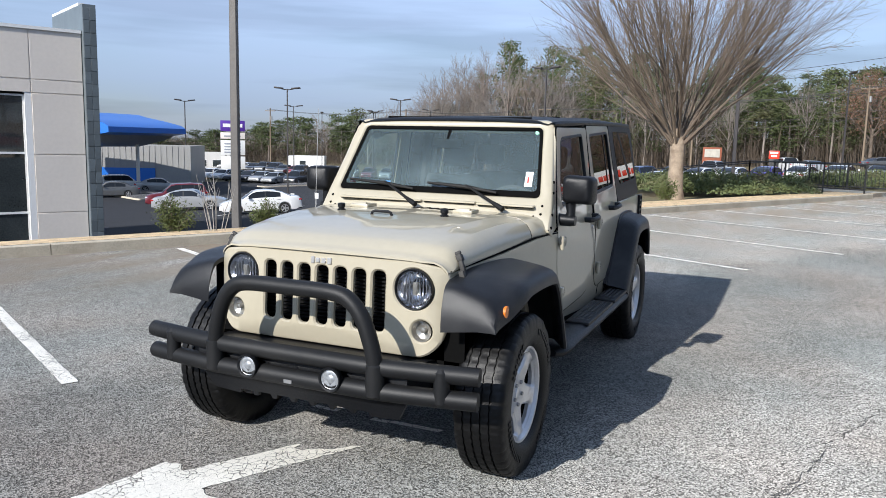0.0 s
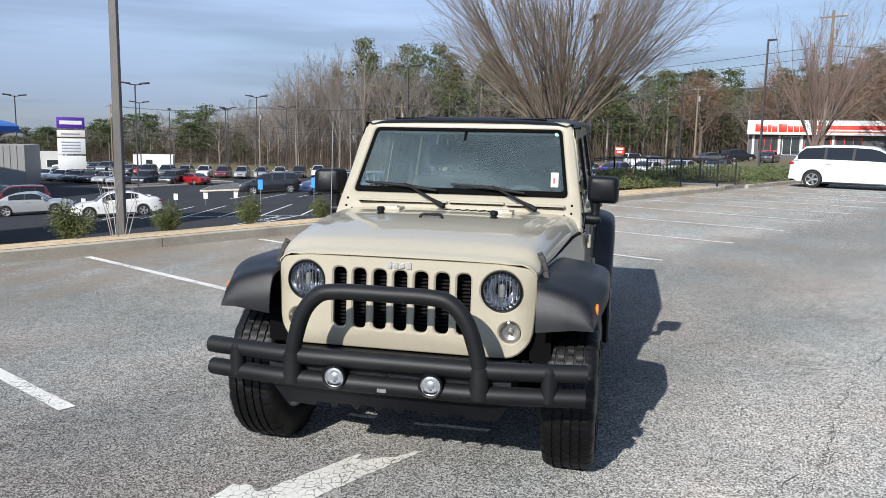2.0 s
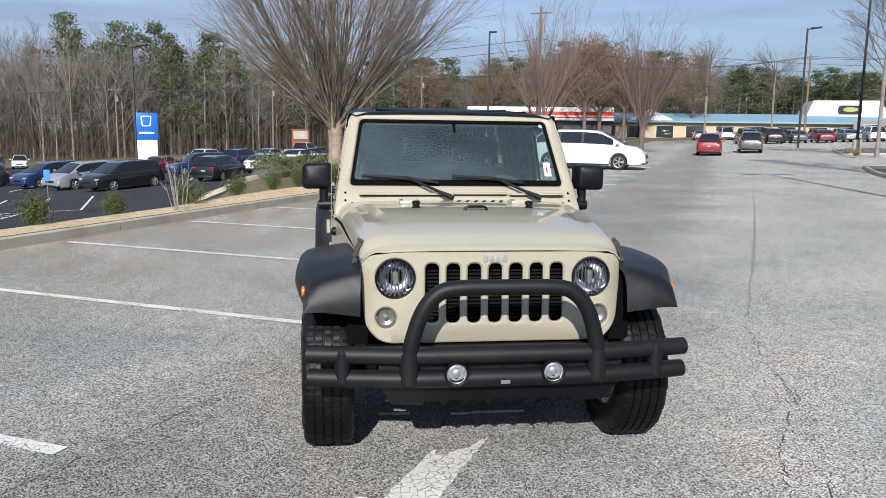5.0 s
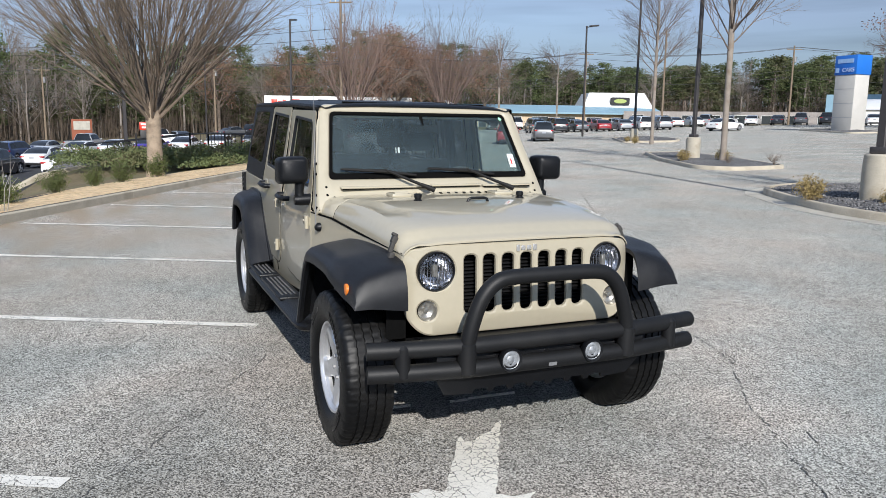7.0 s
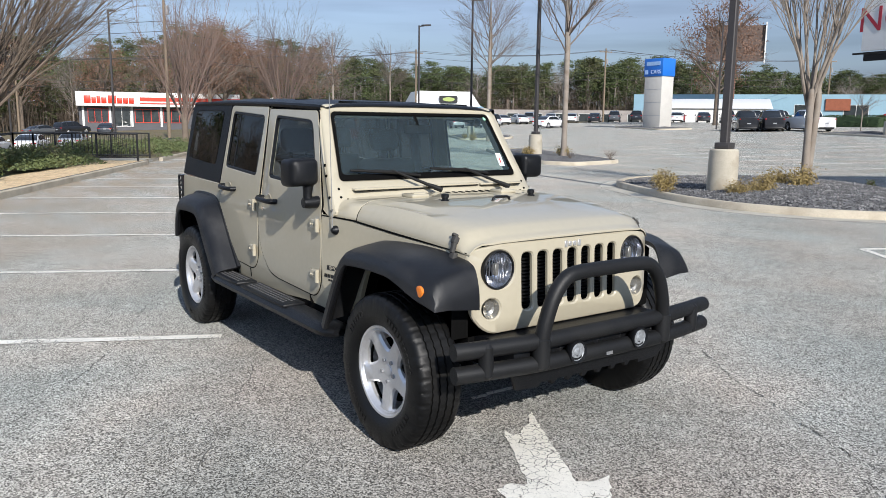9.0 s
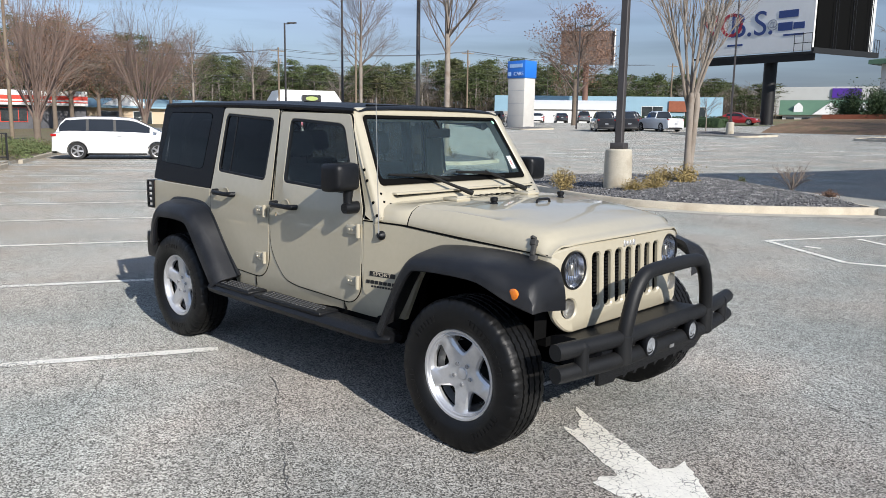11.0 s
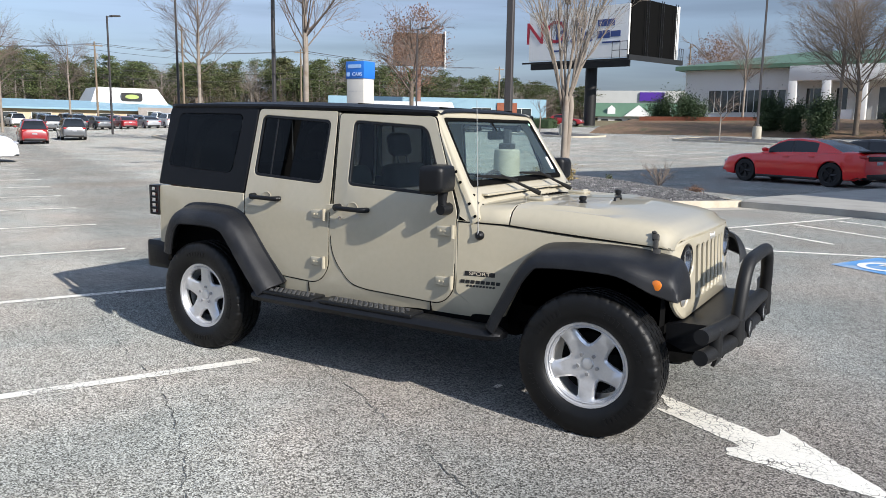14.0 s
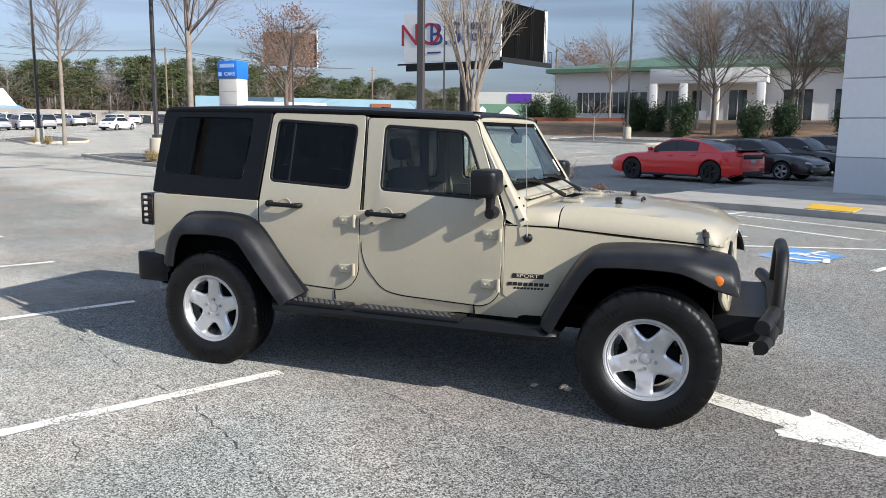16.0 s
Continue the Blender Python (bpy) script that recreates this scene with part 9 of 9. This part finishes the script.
for k in range(3):
    window(t, 0.8 + k * 3.1, 3 + k * 3.1, 0.4, 1.7)
bm = bmesh.new()
box(bm, (0.6, -0.25, 1.5), (3.1, -0.02, 3.0))
part("sign", bm, M_RED, t)
t = block("white_shed", "low white far shed", pose(-112.2, -80.9, -4.3, 0, 0, 118), 6.5, 5, 2.6, M_WHITE)
window(t, 2, 3.2, 0.5, 1.8)

# parts store with a white and red fascia
p0, p1 = Vector((-118.5, 19.5)), Vector((-112.5, 41.0))
hd = math.degrees(math.atan2(p1.y - p0.y, p1.x - p0.x))
t = block("parts_store", "single-storey store with white and orange-red fascia, glazed front", pose(p0.x, p0.y, 0.55, 0, 0, hd), 22.5, 16, 4.4, material("dark_store_wall", (0.1, 0.1, 0.11), 0.8, 0, 0.15, 0.6))
bm = bmesh.new()
box(bm, (-0.2, -1.3, 2.95), (22.7, -0.25, 5.0), 0.03)
part("fascia", bm, M_WHITE, t, "white fascia board")
bm = bmesh.new()
box(bm, (8.4, -1.36, 3.75), (22.7, -1.3, 4.3))
part("fascia_stripe", bm, M_RED, t)
bm = bmesh.new()
box(bm, (8.4, -1.37, 3.35), (22.7, -1.3, 3.5))
part("fascia_stripe", bm, M_RED, t)
bm = bmesh.new()
for x0, x1, z1 in ((0.9, 1.8, 4.45), (1.9, 2.5, 4.2), (2.6, 3.1, 4.4), (3.2, 3.9, 4.2), (4.1, 5.2, 4.5), (5.3, 6.0, 4.2), (6.1, 6.8, 4.2), (6.9, 7.6, 4.2)):
    box(bm, (x0, -1.38, 3.35), (x1, -1.3, z1), 0.04)
part("sign_bars", bm, M_RED, t, "red sign drawn as plain bars")
for x0, x1 in ((1.2, 4.0), (7.6, 11.0), (11.6, 15.0)):
    window(t, x0, x1, 0.6, 2.6, 3, M_SHOPGLASS, M_RED)
window(t, 4.6, 7.0, 0.0, 2.8, 2, M_SHOPGLASS, M_FRAME)
for x in (0.6, 4.2, 7.2, 11.3):
    bm = bmesh.new()
    box(bm, (x - 0.15, -0.15, 0), (x + 0.15, -0.02, 2.9))
    part("pilaster", bm, M_FRAME, t)
# low shops behind the reddish trees
t = block("low_shops", "long low cream shops with a pale blue roof", pose(-127.0, 47.0, 0.5, 0, 0, 72), 46, 14, 3.4, material("cream_wall", (0.6, 0.47, 0.33), 0.8, 0, 0.1, 0.5), M_BLUEWALL)
bm = bmesh.new()
loft(bm, [[(x, y, z) for y, z in ((-1.0, 3.1), (-1.0, 3.4), (6, 4.8), (6, 4.5))] for x in (-0.5, 46.5)])
part("eaves_roof", bm, M_BLUEWALL, t)
for k in range(9):
    window(t, 2 + k * 5, 5 + k * 5, 0.4, 2.6)
bm = bmesh.new()
loft(bm, [[(x, -0.6, z) for x, z in ((2, 3.4), (10, 3.4), (6, 5.4))], [(x, 8, z) for x, z in ((2, 3.4), (10, 3.4), (6, 5.4))]])
part("gable", bm, M_WHITE, t)
# white restaurant with a mansard roof and an oval sign
pl, pr = Vector((-122.0, 80.0)), Vector((-117.0, 92.0))
hd = math.degrees(math.atan2(pr.y - pl.y, pr.x - pl.x))
t = block("roadside_diner", "white diner with sloped white roof front and dark oval sign", pose(pl.x, pl.y, 1.6, 0, 0, hd), 13, 12, 2.8, M_STUCCO)
bm = bmesh.new()
loft(bm, [[(-0.6, -1.0, 2.5), (13.6, -1.0, 2.5), (13.6, 12, 2.5), (-0.6, 12, 2.5)], [(1.2, 1.5, 6.2), (11.8, 1.5, 6.2), (11.8, 10, 6.2), (1.2, 10, 6.2)]])
part("sloped_roof", bm, M_WHITE, t, "white standing-seam roof", 20)
bm = bmesh.new()
for k in range(22):
    x = -0.5 + k * 0.66
    xt = 1.2 + (x + 0.6) * 10.6 / 14.2
    tube(bm, [(x, -1.02, 2.52), (xt, 1.48, 6.2)], 0.035, 4)
part("seams", bm, M_PANEL, t)
bm = bmesh.new()
c = rpoly([(5.0, 3.9), (8.6, 3.9), (8.6, 5.3), (5.0, 5.3)], 0.35, 4)
prism(bm, c, lambda u, v, w: Vector((u, w, v)), -0.45, 0.2)
part("sign", bm, M_BLACKSTEEL, t, "dark sign board")
bm = bmesh.new()
prism(bm, [Vector((6.8 + 1.2 * math.cos(a), 4.6 + 0.4 * math.sin(a))) for a in [k * math.pi / 12 for k in range(24)]], lambda u, v, w: Vector((u, w, v)), -0.48, -0.44)
part("sign_oval", bm, material("yellow_green_ink", (0.35, 0.42, 0.12), 0.5), t)
for k in range(4):
    window(t, 0.8 + k * 3.0, 3.2 + k * 3.0, 0.2, 2.3, 2)
# long pale buildings beyond the pylon
t = block("long_white_store", "long low weathered grey far building", pose(-112.0, 82.0, 1.7, 0, 0, 45), 45, 10, 2.5, material("weathered_grey_wall", (0.34, 0.31, 0.29), 0.9, 0, 0.3, 0.3))
for k in range(10):
    window(t, 1.5 + k * 4.3, 3.6 + k * 4.3, 0.3, 1.9)
t = block("blue_workshop", "long pale blue metal workshop", pose(-95.0, 112.0, 2.2, 0, 0, 38), 43, 16, 5.2, M_BLUEWALL)
for k in range(5):
    window(t, 4 + k * 8, 8 + k * 8, 0.3, 3.4, 2)
bm = bmesh.new()
box(bm, (33, -0.3, 2.4), (37, -0.05, 4.4))
part("sign", bm, M_BRICK, t)
t = block("white_gabled_shed", "white metal shed with a low gable roof", pose(-80.0, 103.0, 2.0, 0, 0, 38), 16, 10, 2.6, M_WHITE)
bm = bmesh.new()
loft(bm, [[(x, y, z) for y, z in ((-0.4, 2.5), (5, 4.2), (10.4, 2.5))] for x in (-0.4, 16.4)])
part("gable_roof", bm, M_PANEL, t)
# green-roofed house and shop signs beyond the billboard
t = block("green_roofed_house", "white house with green gabled roof and dormers", pose(-63.5, 174.0, 2.6, 0, 0, 20), 26, 12, 3.0, M_STUCCO)
t.scale = (0.75, 0.75, 0.8)
bm = bmesh.new()
loft(bm, [[(x, y, z) for y, z in ((-1, 2.8), (6, 7.0), (13, 2.8))] for x in (-1, 27)])
part("gable_roof", bm, M_GREENROOF, t, "green gable roof")
bm = bmesh.new()
loft(bm, [[(x, y, z) for x, z in ((8, 2.9), (17, 2.9), (12.5, 6.2))] for y in (-1.8, 4)])
part("porch_gable", bm, M_WHITE, t)
for x in (3, 20):
    bm = bmesh.new()
    loft(bm, [[(a, y, z) for a, z in ((x, 3.6), (x + 2.4, 3.6), (x + 2.4, 5.2), (x + 1.2, 6.2), (x, 5.2))] for y in (0.2, 4)])
    part("dormer", bm, M_WHITE, t)
for k in range(6):
    window(t, 1 + k * 4.2, 3.4 + k * 4.2, 0.4, 2.2)
t = block("white_retail_box", "large far white shop with violet and yellow signs", pose(-72.0, 186.0, 3.0, 0, 0, 18), 46, 20, 8.6, material("off_white_render", (0.5, 0.5, 0.48), 0.8, 0, 0.1, 0.4))
for x0, mt in ((14, M_PURPLE), (33, material("yellow_sign", (0.75, 0.55, 0.03), 0.5))):
    bm = bmesh.new()
    box(bm, (x0, -0.4, 6.0), (x0 + 6, -0.05, 8.2))
    part("sign", bm, mt, t)

# office with a green hipped roof on a bank
ox, oy = -21.5, 90.0
t = block("office", "pale stucco office with green metal hipped roof and ribbon windows", pose(ox, oy, 2.9, 0, 0, -6), 48, 18, 5.9, material("cream_stucco", (0.74, 0.73, 0.70), 0.9, 0, 0.08, 0.5, 0.002, 60))
bm = bmesh.new()
loft(bm, [[(-1, -1, 5.8), (49, -1, 5.8), (49, 19, 5.8), (-1, 19, 5.8)], [(-1, -1, 6.25), (49, -1, 6.25), (49, 19, 6.25), (-1, 19, 6.25)], [(12, 8, 8.2), (38, 8, 8.2), (38, 10, 8.2), (12, 10, 8.2)]])
part("hipped_roof", bm, M_GREENROOF, t, "green metal hipped roof", 20)
window(t, 2.8, 10.2, 0.9, 3.5, 10)
window(t, 10.5, 11.4, 0.9, 3.5, 1)
for x0, x1 in ((13.4, 15.0), (16.4, 17.6), (20.4, 22.4), (26.0, 29.0), (31.0, 34.0), (36.0, 39.0)):
    window(t, x0, x1, 0.1, 3.6, 2)
# porch of white piers and a deep beam
bm = bmesh.new()
box(bm, (12.3, -3.2, 4.2), (24.6, -0.02, 5.75), 0.05)
part("porch_beam", bm, M_WHITE, t, "deep white porch beam")
for x in (12.3, 15.6, 19.0, 23.6):
    bm = bmesh.new()
    box(bm, (x, -3.2, -1.2), (x + 0.85, -2.4, 4.2), 0.04)
    part("porch_pier", bm, M_WHITE, t)
bm = bmesh.new()
box(bm, (17.4, -2.9, -0.6), (18.6, -2.2, 1.2), 0.05)
part("porch_wall", bm, M_WHITE, t)
# bank of dry grass and low brick wall under the office
M_BANKGRASS = material("leaf_littered_bank", (0.20, 0.125, 0.075), 0.95, 0, 0.45, 1.6, 0.02, 30, dirt=(0.12, 0.10, 0.05))
bm = bmesh.new()
rings = []
for x in np.linspace(-24, 34, 30):
    yb = 74.0 - 0.1 * (x + 24)
    g0 = ground(x, yb)
    rings.append([(x, yb - 9, ground(x, yb - 9) - 0.1), (x, yb - 6, g0 + 0.35), (x, yb + 6, 3.0 + 0.1 * noise.noise((x * 0.3, 0, 0))), (x, yb + 14, 3.0), (x, yb + 14, 0)])
loft(bm, rings, True)
tagged(part("grass_bank", bm, M_BANKGRASS, None, "", 50), "bank of dry grass and leaf litter below the office", "bank", kind="structure")
bm = bmesh.new()
box(bm, (-22.5, 76.0, 1.0), (-7.5, 76.4, 3.1))
tagged(part("retaining_wall", bm, M_BRICK, None), "low red-brown retaining wall under the office", "wall", kind="structure")
# grass verge and hedge beyond the lot
bm = bmesh.new()
box(bm, (-44.0, 76.5, 1.0), (-33.0, 79.0, 2.75), 0.3, 2)
tagged(part("clipped_hedge", bm, M_HEDGE, None), "low dark clipped hedge before the billboard", "hedge")
rng = np.random.default_rng(31)
hg = Soup()
hg.blades(np.stack([rng.uniform(-44.2, -32.8, 5000), rng.uniform(76.3, 79.2, 5000), rng.uniform(1.5, 2.9, 5000)], 1), 0.22, rng)
tagged(quads("hedge_leaves", hg.arrays(), hg.f, M_HEDGE), "small dark leaves of the clipped hedge", "leaves", kind="stuff")
M_GRASS = material("short_green_grass", (0.12, 0.15, 0.045), 0.95, 0, 0.3, 0.5, 0.01, 40)
bm = bmesh.new()
vs = []
for x, y in ((-34, 84), (-14, 80), (-14, 90), (-34, 100), (-60, 110), (-60, 92)):
    vs.append(bm.verts.new((x, y, ground(x, y) + 0.08)))
bm.faces.new(vs)
tagged(part("grass_verge", bm, M_GRASS, None, "", 0), "green grass verge below the billboard", "grass", kind="structure")

# brick gate pier and small red store sign by the road
t = thing("brick_sign_pier", "red brick sign pier with a white panel", "sign", m=oriented(-85.7, -5.6, 94, -0.3))
bm = bmesh.new()
box(bm, (-1.0, 0, -0.5), (1.0, 1.2, 3.6), 0.03)
box(bm, (1.0, 0.2, -0.5), (4.5, 0.8, 1.2), 0.03)
part("pier", bm, M_BRICK, t)
bm = bmesh.new()
box(bm, (-0.8, -0.06, 2.5), (0.8, 0.0, 3.4))
part("panel", bm, M_GUTTER, t)
t = thing("store_sign", "small red and white store sign on dark posts", "sign", m=oriented(-88.5, 0.7, 90, -0.2))
bm = bmesh.new()
box(bm, (-0.5, 0, -0.5), (0.5, 0.3, 2.0), 0.02)
part("base", bm, M_BLACKSTEEL, t)
bm = bmesh.new()
box(bm, (-0.55, -0.03, 2.0), (0.55, 0.33, 2.9), 0.03)
part("sign_box", bm, M_RED, t)
bm = bmesh.new()
box(bm, (-0.4, -0.06, 2.55), (0.4, -0.03, 2.75))
box(bm, (-0.3, -0.06, 2.2), (0.3, -0.03, 2.4))
part("word_bar", bm, M_WHITE, t)

# stair railing at the gap in the kerb
t = thing("stair_railing", "black steel railing beside steps down the juniper bank", "railing")


def rail_line(a, b, n, h0=0.0, h1=0.0, bars=True):
    for i in range(n + 1):
        q = a + (b - a) * i / n
        z = ground(q.x, q.y) + 0.1 + h0 + (h1 - h0) * i / n
        bm = bmesh.new()
        box(bm, (q.x - 0.03, q.y - 0.03, z - 0.4), (q.x + 0.03, q.y + 0.03, z + 1.02))
        part("post", bm, M_BLACKSTEEL, t)
    za, zb = ground(a.x, a.y) + 0.1 + h0, ground(b.x, b.y) + 0.1 + h1
    for dz in (0.15, 1.0):
        bm = bmesh.new()
        tube(bm, [a + Vector((0, 0, za + dz)), b + Vector((0, 0, zb + dz))], 0.025, 6)
        part("rail", bm, M_BLACKSTEEL, t)
    if bars:
        k = int((b - a).length / 0.14)
        for i in range(k):
            q = a + (b - a) * i / k
            z = za + (zb - za) * i / k
            bm = bmesh.new()
            box(bm, (q.x - 0.008, q.y - 0.008, z + 0.15), (q.x + 0.008, q.y + 0.008, z + 1.0))
            part("baluster", bm, M_BLACKSTEEL, t)


rail_line(lot(24.3, -7.35), lot(24.3, -11.6), 3)
rail_line(lot(26.2, -7.35), lot(26.2, -11.6), 3)
rail_line(lot(24.3, -11.6), lot(24.3, -16.0), 2, 0, 0.0, False)
rail_line(lot(26.2, -11.6), lot(26.2, -16.0), 2, 0, 0.0, False)
t = tagged(new("steps"), "concrete steps down the bank", "steps", kind="structure")
for k in range(9):
    bm = bmesh.new()
    c = (lot(25.25, -7.75 - k * 0.9))
    z = ground(c.x, c.y) + 0.14
    box(bm, (-0.85, -0.46, -0.4), (0.85, 0.46, 0.0), 0.01, 1, pose(c.x, c.y, z, 0, 0, -27))
    part("step", bm, M_CONC, t)

# small bay signs in the lower lot
M_SIGNBLUE = material("blue_bay_sign", (0.06, 0.3, 0.75), 0.4)
sg_ = thing("bay_sign", "small white parking sign on a thin post", "sign", "bay signs")
bm = bmesh.new()
cyl(bm, (0, 0, -0.3), (0, 0, 0.8), 0.02, seg=8)
part("post", bm, M_STEEL, sg_)
bm = bmesh.new()
box(bm, (-0.02, -0.15, 0.45), (0.02, 0.15, 0.85))
part("plate", bm, M_WHITE, sg_)
sg_.matrix_basis = pose(-40.6, -29.9, ground(-40.6, -29.9))
for x, y in ((-40.8, -28.0), (-41.0, -25.9), (-41.2, -23.8), (-37.7, -32.7), (-38.1, -31.5), (-38.6, -30.1)):
    copy_thing(sg_, pose(x, y, ground(x, y)))
sg2 = thing("blue_bay_sign", "small blue parking sign on a thin post", "sign", "bay signs")
bm = bmesh.new()
cyl(bm, (0, 0, -0.3), (0, 0, 1.9), 0.02, seg=8)
part("post", bm, M_STEEL, sg2)
bm = bmesh.new()
box(bm, (-0.02, -0.12, 1.55), (0.02, 0.12, 2.0))
part("plate", bm, M_SIGNBLUE, sg2)
sg2.matrix_basis = pose(-27.2, -15.1, ground(-27.2, -15.1))
copy_thing(sg2, pose(-27.5, -12.6, ground(-27.5, -12.6)))
